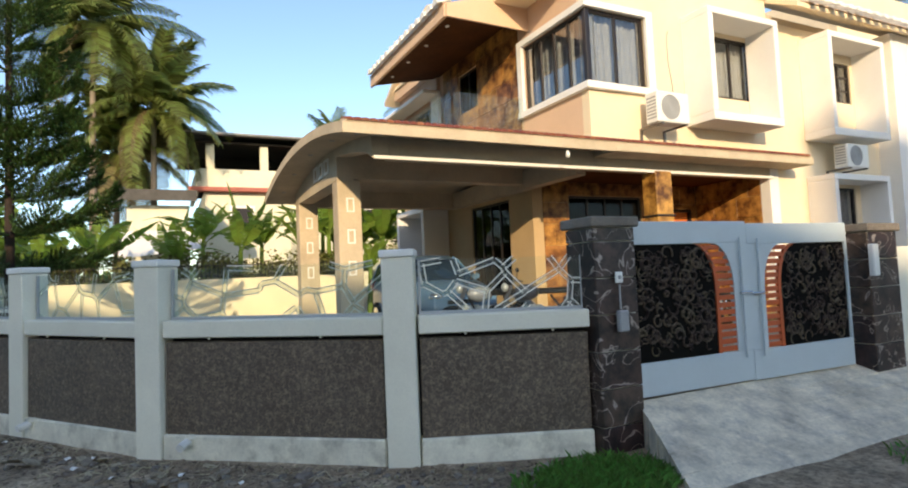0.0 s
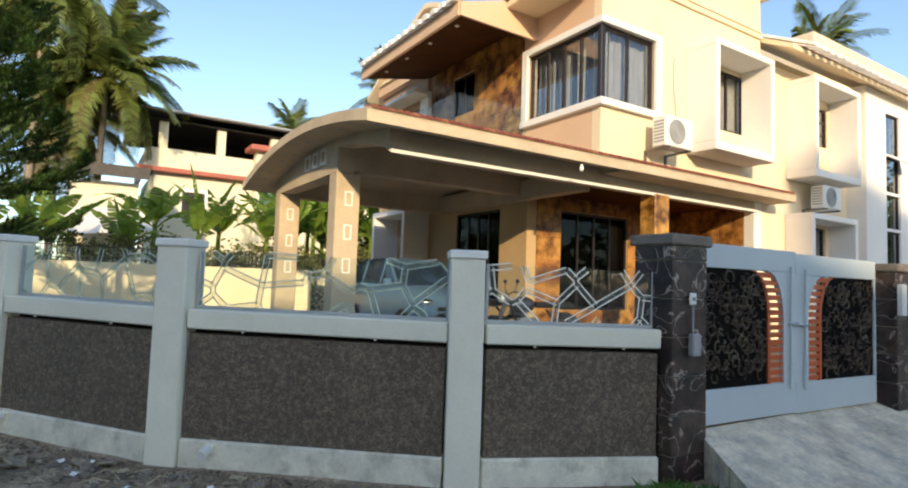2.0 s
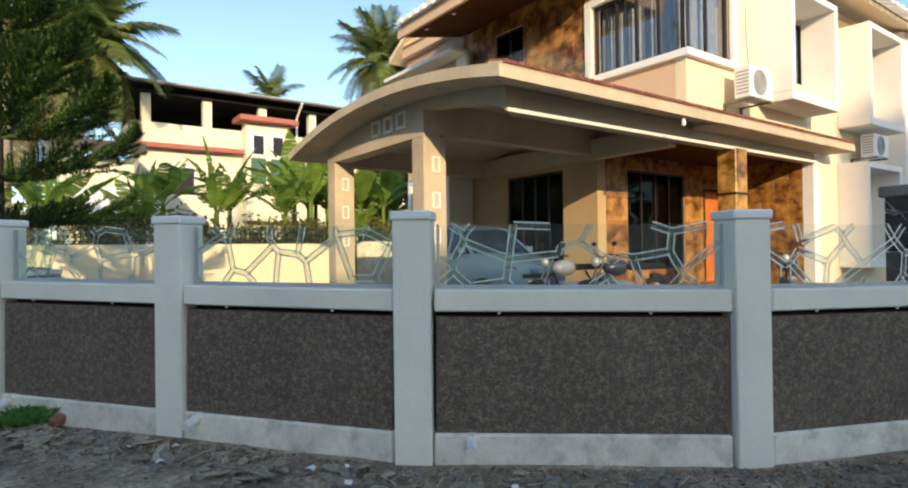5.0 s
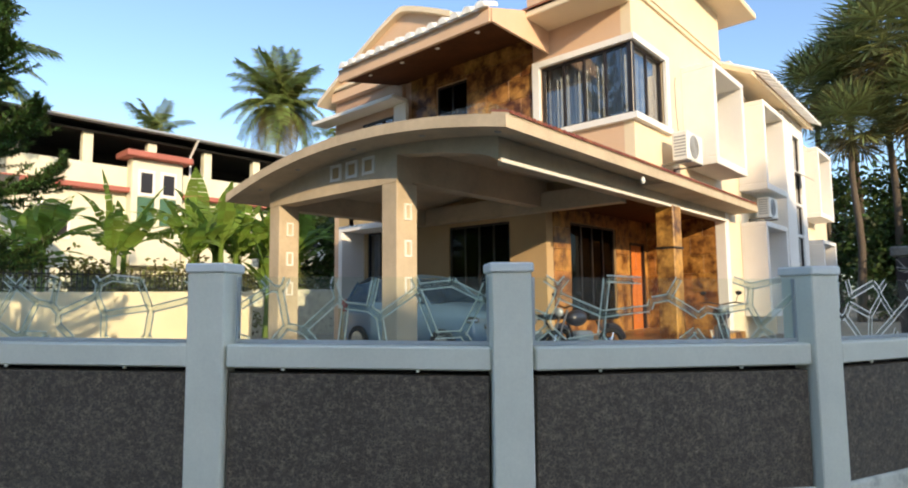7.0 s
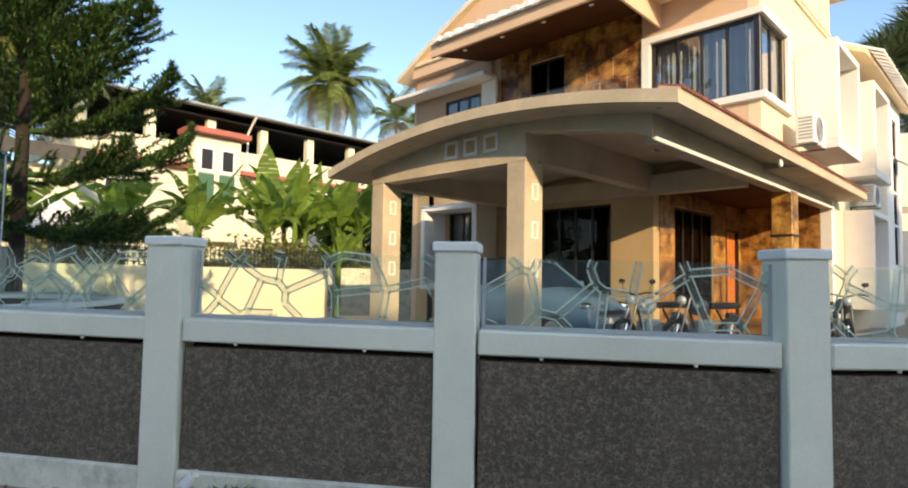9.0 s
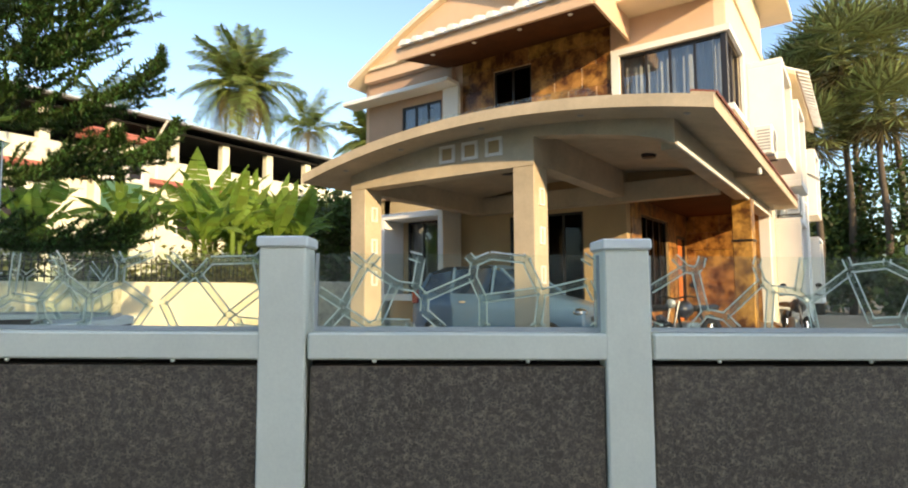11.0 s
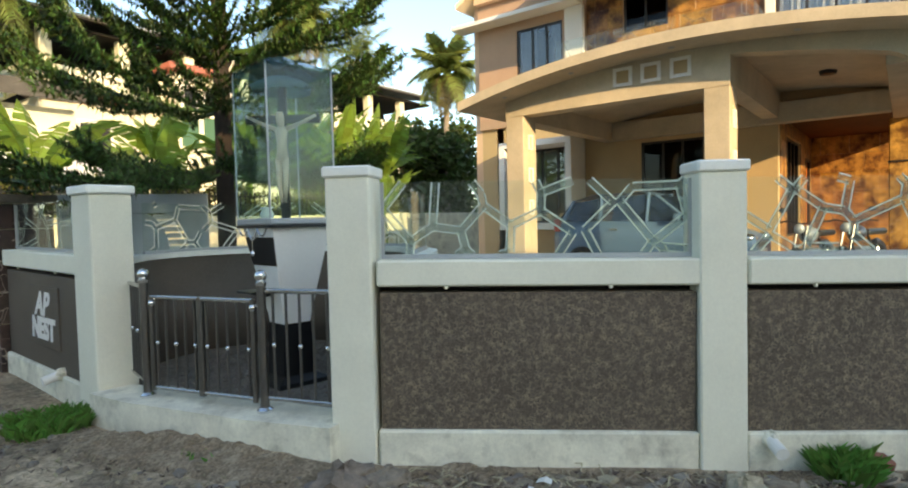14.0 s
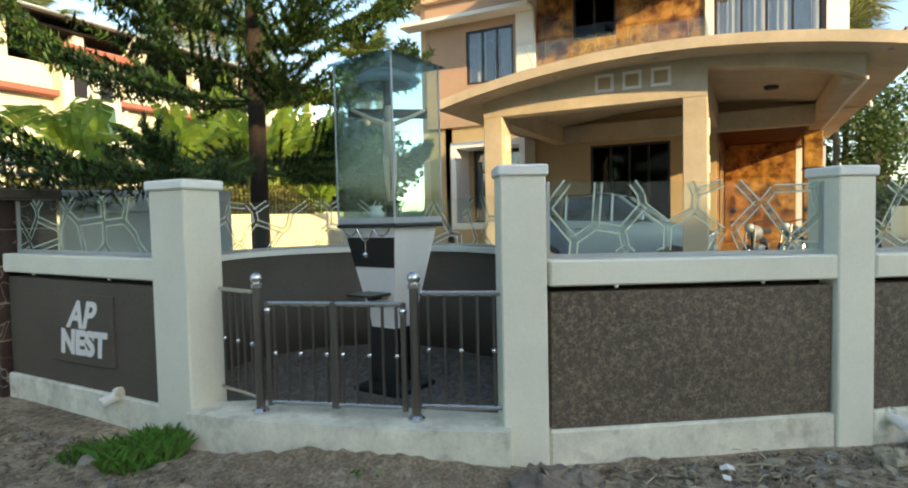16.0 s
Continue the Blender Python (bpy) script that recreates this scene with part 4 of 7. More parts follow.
bed = part("tile_bed", Mesh().extrude([(7.22, 6.765), (7.22, 6.78), (8.6, 7.475), (8.6, 7.455)], "x", 12.0, 18.4), PEACH, house, "white tile ends along the pent eave")
x = 12.15
while x < 18.3:
    ob = new("roof_tile", wt2_me)
    ob.parent = bed
    ob.location = (x, 6.98, 6.72)
    x += 0.33
# end gusset between the balcony roof and the tower
part("gusset", Mesh().extrude([(EV_X, EV_Z + 0.12), (FX, EV_Z + 0.70), (FX, EV_Z - 0.16), (EV_X, EV_Z - 0.13)], "y", 9.70, 9.749), PEACH, house, "peach gusset under the balcony roof")
# stone on the balcony's back wall and round the veranda
cladding(house, "x", FX, 10.10, 13.72, 3.80, 7.0, 0.62, 0.45, CLAD, holes=[UW])
cladding(house, "y", 9.883, 7.0, 11.42, FLOOR_Z, 3.30, 0.6, 0.45, CLAD, holes=[(VW[0], VW[1], VW[2], VW[3]), VD])
cladding(house, "x", 11.44, 8.16, 9.86, FLOOR_Z, 3.30, 0.6, 0.45, CLAD)
# glass balustrade of the balcony
bal = part("balustrade", Mesh().soft(5.02, 5.08, 9.95, 13.7, 3.86, 3.95, 0.01).soft(5.08, FX - 0.02, 9.95, 10.01, 3.86, 3.95, 0.01), GREY_SHEET, house, "glass balcony balustrade")
for i in range(3):
    y0 = 10.0 + i * 1.23
    part("glass_sheet", Mesh().box(5.045, 5.055, y0, y0 + 1.18, 3.94, 5.02), GLASS_FENCE, bal)
    lines = Mesh()
    for (ay, az), (by, bz) in honeycomb(1.18, 3.96, 5.0, 60 + i, 0.34):
        d = Vector((by - ay, bz - az))
        if d.length > 0.03:
            n_ = Vector((-d.y, d.x)) / d.length * 0.013
            lines.add([(5.04, y0 + ay + n_.x, az + n_.y), (5.04, y0 + by + n_.x, bz + n_.y), (5.04, y0 + by - n_.x, bz - n_.y), (5.04, y0 + ay - n_.x, az - n_.y)], [(0, 1, 2, 3)])
    part("etched_band", lines, FROST, bal, "etched pattern")
part("glass_sheet", Mesh().box(5.10, FX - 0.03, 9.975, 9.985, 3.94, 5.02), GLASS_FENCE, bal)
# curved gable of the main roof, in front view
GX = 6.42
def gable_z(y):
    k = (y - 13.66) / 3.45
    return 8.45 - 1.62 * abs(k) ** 1.18
m = arch_solid(GX - 0.12, 15.0, 12.0, 17.1, gable_z, lambda y: gable_z(y) + 0.13, 30)
part("curved_gable_roof", m, CREAM, house, "curved cream gable roof")
part("gable_wall", arch_solid(GX + 0.05, GX + 0.25, 12.0, 16.65, lambda y: 6.88 if y > 14.2 else 7.26, lambda y: max(7.28 if y <= 14.2 else 6.9, gable_z(y) + 0.01), 24), PEACH, house, "peach gable wall")
part("string_course", Mesh().soft(GX - 0.02, GX + 0.05, 14.2, 16.7, 7.15, 7.23, 0.008), CREAM, house)
# chajja over the upper window of the end room
part("window_hood", Mesh().soft(6.15, FX - 0.1, 13.75, 17.15, 6.26, 6.36, 0.01), WHITE, house, "white concrete window hood")
# box frame round the ground-floor window of the end room
m = Mesh()
x0, x1 = 6.02, FX
m.soft(x0, x1, 13.80, 15.70, 3.13, 3.27, 0.01).soft(x0, x1, 13.80, 15.70, 1.2, 1.35, 0.01).soft(x0, x1, 13.80, 13.95, 1.35, 3.13, 0.01).soft(x0, x1, 15.55, 15.70, 1.35, 3.13, 0.01)
part("box_frame", m, WHITE, house, "deep white box frame round a window")


def ac_unit(x, y, z, w=0.78, h=0.56, d=0.30):
    """The outdoor unit of an air conditioner on a wall bracket."""
    ac = thing("air_conditioner", "white outdoor air conditioner unit on a wall bracket", "air conditioner", (x + w / 2, y + d / 2, z), group="outdoor units on the side wall")
    body = part("body", Mesh().soft(x, x + w, y, y + d, z, z + h, 0.02), PLASTIC_WHITE, ac)
    cx, cz = x + w * 0.40, z + h * 0.5
    for r in (0.07, 0.12, 0.17, 0.215):
        ring = Mesh().tube([(cx + r * math.cos(a), y - 0.008, cz + r * math.sin(a)) for a in [2 * math.pi * i / 24 for i in range(25)]], 0.005, 5)
        part("fan_guard_ring", ring, PLASTIC_GREY, body)
    part("fan_recess", Mesh().tube([(cx, y - 0.003, cz), (cx, y + 0.001, cz)], 0.225, 28), PLASTIC_GREY, body, "round grey fan opening")
    for i in range(7):
        zz = z + 0.08 + i * 0.06
        part("side_louvre", Mesh().box(x - 0.004, x + 0.002, y + 0.04, y + d - 0.04, zz, zz + 0.03), PLASTIC_GREY, body)
    for xx in (x + 0.1, x + w - 0.1):
        part("bracket", Mesh().box(xx - 0.02, xx + 0.02, y - 0.01, SY, z - 0.035, z - 0.003).box(xx - 0.02, xx + 0.02, SY - 0.04, SY, z - 0.3, z - 0.035), METAL, ac, "steel wall bracket")


ac_unit(7.80, 7.40, 3.98)
ac_unit(13.35, 7.42, 3.42, 0.8, 0.52)
# cable that hangs down the side wall to the unit
part("cable", Mesh().tube([(8.75, SY - 0.012, 5.95), (8.70, SY - 0.012, 5.8), (8.71, SY - 0.012, 5.3), (8.78, SY - 0.012, 4.9), (8.80, SY - 0.015, 4.45), (8.6, SY - 0.02, 4.35)], 0.01, 6), PLASTIC_GREY, house, "thin hanging cable")

# ---------------------------------------------------------------- yard floor, gate, ramp
GROTTO = [(-4.0, 12.42), (-3.55, 12.95), (-2.95, 13.12), (-2.3, 12.85), (-1.93, 12.25), (-1.95, 11.55), (-2.3, 10.95), (-2.9, 10.55), (-3.45, 10.42)]
yard_poly = [(3.5, 3.98), (3.1, 3.90), (1.70, 4.45), (-0.03, 5.78), (-1.19, 7.32), (-2.32, 8.83), (-3.2, 10.03), *GROTTO[::-1][1:], (-4.0, 14.5), (-4.0, 19.0), (24, 19.0), (24, 3.95)]
single("yard_floor", Mesh().prism(yard_poly, -0.2, YARD_Z), PAVER, "grey paved yard floor inside the wall", "floor", "structure")


def sheet_poly(mesh, poly, y0, y1, m):
    """A polygon in x and z, given a thickness from y0 to y1, in the pose m."""
    k = len(poly)
    v = [(x, y0, z) for x, z in poly] + [(x, y1, z) for x, z in poly]
    return mesh.add(v, [tuple(range(k)), tuple(range(k, 2 * k))[::-1]] + [(i, (i + 1) % k, k + (i + 1) % k, k + i) for i in range(k)], m)


def gate_leaf(hinge, meet, z0, z1, seed, plain=False):
    """A painted steel leaf with a scrollwork panel and an arc of orange slats."""
    L, H = span(hinge, meet), z1 - z0
    m = Matrix.Translation((0, 0, z0)) @ along(hinge, meet)
    s = 1 if meet[0] < hinge[0] else -1           # the lane is on this side
    g = thing("metal_gate", "open pale grey-blue gate leaf with pale slats" if plain else "pale blue steel gate leaf with dark scrollwork and orange slats", "gate", (hinge[0], hinge[1], z0), group="" if plain else "leaves of the entrance gate")
    d0, d1 = -0.025, 0.025
    pb, pt = 0.19 * H, 0.865 * H
    arc = [(0.68 * L + 0.18 * L * math.sin(math.pi / 2 * i / 10), pt - 0.42 * (pt - pb) * (1 - math.cos(math.pi / 2 * i / 10))) for i in range(11)] + [(0.86 * L, pb)]
    inner = [(x - 0.135 * L, z) for x, z in arc]
    fr = part("gate_frame", Mesh().soft(0, L, d0, d1, 0, pb, 0.006, m).soft(0, L, d0, d1, pt, H, 0.006, m).soft(0, 0.035, d0, d1, pb, pt, 0.004, m), GATE_PAINT, g)
    part("meeting_stile", sheet_poly(Mesh(), arc + [(L, pb), (L, pt)], d0, d1, m), GATE_PAINT, fr, "pale blue stile with a curved edge")
    part("grille_backing", sheet_poly(Mesh(), [(0.035, pt), (0.035, pb)] + [p for p in inner[::-1]], -0.004, 0.004, m), GATE_PAINT if plain else GATE_GRILLE, g, "plain painted sheet" if plain else "dark backing sheet")
    part("slat_arc_edge", sheet_poly(Mesh(), [(x - 0.028 * L, z) for x, z in inner] + inner[::-1], -0.016, 0.016, m), GATE_PAINT if plain else ORANGE_METAL, g, "curved edge strip")
    n = 15
    for i in range(n):
        za = pb + (pt - pb) * (i + 0.12) / n
        zb = pb + (pt - pb) * (i + 0.80) / n
        zm = (za + zb) / 2
        xo = 0.86 * L
        for (xa, z_a), (xb, z_b) in zip(arc, arc[1:]):
            if z_b <= zm <= z_a:
                xo = xa + (xb - xa) * (z_a - zm) / max(1e-6, z_a - z_b)
        part("slat", Mesh().soft(xo - 0.135 * L, xo + 0.005, -0.014, 0.014, za, zb, 0.004, m), SIGN_WHITE if plain else ORANGE_METAL, g)
    rnd = random.Random(seed)
    sc = Mesh()
    for k in range(0 if plain else 150):
        x, z = rnd.uniform(0.08, 0.66 * L), rnd.uniform(pb + 0.06, pt - 0.06)
        lim = min([px for px, pz in inner if pz <= z + 0.05] or [0.7 * L]) - 0.05
        if x > lim:
            continue
        r, a0, turn = rnd.uniform(0.03, 0.085), rnd.uniform(0, 6.3), rnd.uniform(3.2, 6.2)
        pts = [m @ Vector((x + r * (1 - 0.06 * i) * math.cos(a0 + turn * i / 9), s * (0.010 + 0.006 * rnd.random()), z + r * (1 - 0.06 * i) * math.sin(a0 + turn * i / 9))) for i in range(10)]
        sc.tube(pts, rnd.uniform(0.005, 0.013), 5)
    if plain:
        return g
    tagged(part("scrollwork", sc, GATE_ORNAMENT, g, "dark bronze scrollwork"), kind="stuff")
    part("handle_bar", Mesh().tube([m @ Vector((L - 0.12, s * 0.05, 0.15 * H)), m @ Vector((L - 0.12, s * 0.05, 0.9 * H))], 0.011, 8), GATE_PAINT, g, "long vertical pull bar")
    part("bolt", Mesh().tube([m @ Vector((L - 0.16, s * 0.05, 0.55 * H)), m @ Vector((L - 0.01, s * 0.05, 0.55 * H))], 0.014, 8), CHROME, g, "steel sliding bolt")
    return g


GL, GM, GR = (3.54, 3.80), (4.97, 3.76), (6.46, 3.70)
gate_leaf(GL, GM, 0.345, 1.84, 5)
gate_leaf(GR, GM, 0.335, 1.82, 6)
gate_leaf((-3.62, 14.60), (-2.50, 13.78), 0.34, 1.80, 7, plain=True)


def stone_pillar(x0, x1, y0, y1, z0, z1, label):
    p = thing("gate_pillar", label, "pillar", ((x0 + x1) / 2, (y0 + y1) / 2, z0), group="stone gate pillars")
    core = part("core", Mesh().box(x0 + 0.02, x1 - 0.02, y0 + 0.02, y1 - 0.02, z0 - 0.3, z1 - 0.07), PLINTH, p, "pale mortar joints")
    part("cap", Mesh().soft(x0 - 0.03, x1 + 0.03, y0 - 0.03, y1 + 0.03, z1 - 0.085, z1, 0.012), STONE_CAP, p, "worn grey-brown cap stone")
    h = 0.295
    cladding(core, "y", y0 + 0.02, x0 + 0.003, x1 - 0.003, z0 - 0.1, z1 - 0.088, 0.6, h, GATE_STONE, 0.018, half=False, joint=0.008)
    cladding(core, "x", x0 + 0.02, y0 + 0.004, y1, z0 - 0.1, z1 - 0.088, 0.6, h, GATE_STONE, 0.018, half=False, joint=0.008)


stone_pillar(3.06, 3.50, 3.66, 4.02, 0.0, 1.87, "dark maroon veined stone gate pillar with worn cap")
stone_pillar(6.56, 7.10, 3.52, 4.0, 0.05, 1.80, "dark maroon veined stone gate pillar with worn cap")
stone_pillar(-4.14, -3.66, 14.56, 14.98, 0.1, 1.80, "dark veined stone pillar at the wall's end")
sw = thing("bell_switch", "small white bell switch with grey box on the stone pillar", "switch", (3.27, 3.64, 1.3))
part("plate", Mesh().soft(3.24, 3.32, 3.628, 3.642, 1.33, 1.42, 0.006), PLASTIC_WHITE, sw, "white switch plate")
part("button", Mesh().soft(3.265, 3.295, 3.618, 3.628, 1.36, 1.39, 0.004), PLASTIC_GREY, sw)
part("conduit", Mesh().tube([(3.28, 3.632, 1.32), (3.28, 3.632, 1.12)], 0.008, 6), PLASTIC_GREY, sw)
part("box", Mesh().soft(3.23, 3.33, 3.59, 3.642, 0.94, 1.11, 0.01), PLASTIC_GREY, sw, "grey meter box")
lb = single("letter_box", Mesh().soft(6.50, 6.60, 3.44, 3.50, 1.25, 1.58, 0.01), PLASTIC_WHITE, "narrow white box fixed beside the gate", "box")
single("side_wall", Mesh().soft(7.1, 24.0, 3.62, 3.84, -0.3, 1.55, 0.01), PAINT_GREY, "plain grey boundary wall beyond the gate", "wall", "structure")
# concrete ramp up to the gate, in cast strips
ramp = thing("ramp", "rough pale concrete ramp up to the gate", "ramp", (5, 3.3, 0), "structure")
rows_ = 5
for i in range(rows_):
    t0, t1 = i / rows_, (i + 1) / rows_
    ya, yb = 2.72 + 1.06 * t0, 2.72 + 1.06 * t1 - 0.012
    za, zb = -0.03 + 0.36 * t0, -0.03 + 0.36 * t1
    xa = 2.98 + 0.55 * t0
    v = []
    for x, y, z in ((xa, ya, za), (7.4, ya - 0.06, za), (7.2, yb, zb), (xa + 0.11, yb, zb)):
        v += [(x, y, z), (x, y, -0.3)]
    part("concrete_strip", Mesh().add(v, [(0, 2, 4, 6), (1, 7, 5, 3), (0, 1, 3, 2), (2, 3, 5, 4), (4, 5, 7, 6), (6, 7, 1, 0)]), CONCRETE, ramp)

# ---------------------------------------------------------------- grotto with the glass case
P6 = (-4.02, 12.53)
m6 = pose(P6[0], P6[1], wall_z(P6), 0, 0, 0)
pb6 = part("pillar", Mesh().soft(-0.14, 0.14, -0.16, 0.16, -0.25, 1.58, 0.008, m6), PAINT_GREY, boundary)
part("cap", Mesh().soft(-0.16, 0.16, -0.18, 0.18, 1.58, 1.642, 0.01, m6), PAINT_CAP, pb6, "pale grey cap")
wall_bay(boundary, (-4.03, 12.6), (-3.98, 14.56), 41, panel_mat=MOSAIC_PLAIN, gap_a=0.095, gap_b=0.0, glass_top=1.56, outside=1)
gr = thing("grotto_wall", "curved dark brown wall behind the glass case", "wall", (-2.9, 11.8, 0.3), "structure")
fine = []
for i in range(len(GROTTO) - 1):
    p0, p1, p2, p3 = (Vector(GROTTO[max(0, min(len(GROTTO) - 1, i + k))]) for k in (-1, 0, 1, 2))
    for t in (0, 0.25, 0.5, 0.75):
        q = 0.5 * ((2 * p1) + (p2 - p0) * t + (2 * p0 - 5 * p1 + 4 * p2 - p3) * t * t + (3 * p1 - p0 - 3 * p2 + p3) * t ** 3)
        fine.append((q.x, q.y))
fine.append(GROTTO[-1])
def ribbon(pts, off, z0, z1, mesh):
    """A curved wall of thickness 2 off along a line."""
    l_, r_ = [], []
    for i, p in enumerate(pts):
        d = Vector(pts[min(i + 1, len(pts) - 1)]) - Vector(pts[max(i - 1, 0)])
        n_ = Vector((-d.y, d.x)).normalized() * off
        l_.append((p[0] + n_.x, p[1] + n_.y))
        r_.append((p[0] - n_.x, p[1] - n_.y))
    k = len(pts)
    v = [(x, y, z) for z in (z0, z1) for x, y in l_ + r_]
    f = []
    for i in range(k - 1):
        f += [(i, i + 1, 2 * k + i + 1, 2 * k + i), (k + i + 1, k + i, 3 * k + i, 3 * k + i + 1), (2 * k + i, 2 * k + i + 1, 3 * k + i + 1, 3 * k + i), (i + 1, i, k + i, k + i + 1)]
    f += [(0, 2 * k, 3 * k, k), (k - 1, 2 * k - 1, 4 * k - 1, 3 * k - 1)]
    return mesh.add(v, f)
part("curved_panel", ribbon(fine, 0.07, 0.0, 1.19, Mesh()), MOSAIC_PLAIN, gr, "plain dark brown curved wall", True)
part("coping", ribbon(fine, 0.085, 1.19, 1.235, Mesh()), PAINT_CAP, gr, "pale coping strip")
for i in range(1, len(GROTTO) - 2):
    a, b = GROTTO[i], GROTTO[i + 1]
    etched_sheet(gr, along(a, b), span(a, b), 1.25, 1.66, 70 + i, frame_side=False)
floor_poly = [(-4.02, 12.36), *GROTTO, (-3.62, 10.5), (-3.58, 11.05), (-3.80, 12.05)]
single("grotto_floor", Mesh().prism(floor_poly[1:], 0.0, 0.315), PEBBLE_BED, "small raised pebbled floor of the grotto", "floor", "structure")
sill = [(-4.22, 12.36), (-4.17, 11.93), (-3.92, 10.95), (-3.74, 10.44), (-3.44, 10.50), (-3.58, 11.05), (-3.80, 12.05), (-3.96, 12.36)]
grotto_sill = single("grotto_sill", Mesh().prism(sill, -0.2, 0.335), PLINTH, "weathered plaster sill under the small railing", "sill", "structure")
pebbles = Mesh()
rnd = random.Random(8)
for i in range(1000):
    x, y = rnd.uniform(-3.75, -2.1), rnd.uniform(10.75, 12.8)
    r = rnd.uniform(0.012, 0.03)
    if Vector((x + 2.9, y - 11.75)).length > 1.0 or Vector((x + 3.19, y - 11.505)).length < 0.30:
        continue
    pebbles.ball((x, y, 0.317), r, 6, (1, rnd.uniform(0.6, 1), 0.5), 0.15, rnd)
single("pebbles", pebbles, STONE, "loose grey pebbles spread on the grotto floor", "pebbles", "stuff")


def railing():
    """The low steel railing in front of the grotto, with its little gate."""
    nodes = [(-3.93, 12.35), (-4.02, 11.935), (-3.766, 10.993), (-3.615, 10.52)]
    zs = 0.335
    rl = thing("railing", "low dark steel railing with ball-topped posts and small gate", "railing", (-3.85, 11.4, zs))
    for p in nodes[1:3]:
        post = part("post", Mesh().tube([(p[0], p[1], zs), (p[0], p[1], 1.115)], 0.027, 12), METAL, rl)
        part("ball", Mesh().ball((p[0], p[1], 1.152), 0.038, 12), CHROME, post, "bright steel ball", True)
        part("collar", Mesh().lathe((p[0], p[1], 1.095), [(0, 0.033), (0.02, 0.035), (0.03, 0.02)], 12), CHROME, post)
        part("foot_flange", Mesh().lathe((p[0], p[1], zs), [(0, 0.05), (0.015, 0.05), (0.03, 0.03)], 12), CHROME, post)
    def bay(a, b, zt, zb, n, name):
        fr = part(name, Mesh().tube([(*a, zt), (*b, zt)], 0.016, 8), STEEL_BRIGHT, rl, "steel top rail")
        part("bottom_rail", Mesh().tube([(*a, zb), (*b, zb)], 0.013, 8), STEEL_BRIGHT, fr)
        for i in range(n):
            p = lerp(a, b, (i + 0.5) / n)
            part("bar", Mesh().tube([(*p, zb), (*p, zt)], 0.009, 6), METAL, fr)
            if i % 2 == 0:
                part("knob", Mesh().ball((*p, zb + (zt - zb) * 0.50), 0.016, 8), CHROME, fr, "bright knob", True)
        return fr
    bay(nodes[0], lerp(nodes[0], nodes[1], 0.93), 1.065, 0.43, 5, "fixed_rail")
    bay(lerp(nodes[2], nodes[3], 0.07), nodes[3], 1.065, 0.42, 5, "fixed_rail")
    a, b = lerp(nodes[1], nodes[2], 0.06), lerp(nodes[1], nodes[2], 0.94)
    mid = lerp(a, b, 0.5)
    for p, q in ((a, mid), (mid, b)):
        g = bay(lerp(p, q, 0.02), lerp(p, q, 0.98), 1.0, 0.405, 5, "gate_leaf")
        for t in (0.02, 0.98):
            e = lerp(p, q, t)
            part("stile", Mesh().tube([(*e, 0.385), (*e, 1.01)], 0.018, 8), METAL, g)
        part("hinge", Mesh().ball((*lerp(p, q, 0.02 if p == a else 0.98), 0.96), 0.026, 8), CHROME, g, "", True)


railing()


def loft(mesh, m, sections):
    """Rectangles (half x, half y, z) joined one above the other."""
    v, f = [], []
    for hx, hy, z in sections:
        v += [(-hx, -hy, z), (hx, -hy, z), (hx, hy, z), (-hx, hy, z)]
    for i in range(len(sections) - 1):
        for j in range(4):
            f.append((i * 4 + j, i * 4 + (j + 1) % 4, i * 4 + 4 + (j + 1) % 4, i * 4 + 4 + j))
    f += [(3, 2, 1, 0), tuple(len(v) - 4 + j for j in range(4))]
    return mesh.add(v, f, m)


PC = (-3.19, 11.505)
PED = pose(PC[0], PC[1], 0, 0, 0, -8)            # one corner points at the lane
CROSS = pose(PC[0], PC[1], 0.03, 0, 0, -53)      # the cross stands along the diagonal
ped = thing("pedestal", "tapered white pedestal with black inset on a black base", "pedestal", (PC[0], PC[1], 0.315))
part("base", loft(Mesh(), PED, [(0.20, 0.20, 0.31), (0.20, 0.20, 0.345), (0.125, 0.125, 0.38), (0.105, 0.105, 0.75)]), BLACK, ped, "black stone base")
part("shaft", loft(Mesh(), PED, [(0.105, 0.105, 0.75), (0.11, 0.11, 0.80), (0.225, 0.225, 1.436)]), WHITE, ped, "white tapered shaft")
def shaft_half(z):
    return 0.11 + 0.115 * (z - 0.80) / 0.636
part("inset", Mesh().add([(-shaft_half(z) - o, w * (shaft_half(z) - 0.004), z) for o in (0.006, -0.01) for z, w in ((1.37, 1), (1.17, 1), (1.17, -1), (1.37, -1))], [(0, 1, 2, 3), (7, 6, 5, 4), (0, 4, 5, 1), (1, 5, 6, 2), (2, 6, 7, 3), (3, 7, 4, 0)], PED), BLACK, ped, "black inset panel")
part("tabletop", Mesh().soft(-0.258, 0.258, -0.258, 0.258, 1.455, 1.50, 0.008, PED), GREY_SHEET, ped, "grey slab top")
part("table_edge", Mesh().soft(-0.262, 0.262, -0.262, 0.262, 1.434, 1.455, 0.006, PED), BLACK, ped, "dark lower edge of the slab")
part("tray", Mesh().soft(-0.34, -0.12, -0.11, 0.11, 0.985, 1.0, 0.004, PED).soft(-0.24, -0.13, -0.02, 0.02, 0.95, 0.984, 0.004, PED), BLACK, ped, "small black tray on a bracket")
chain = Mesh()
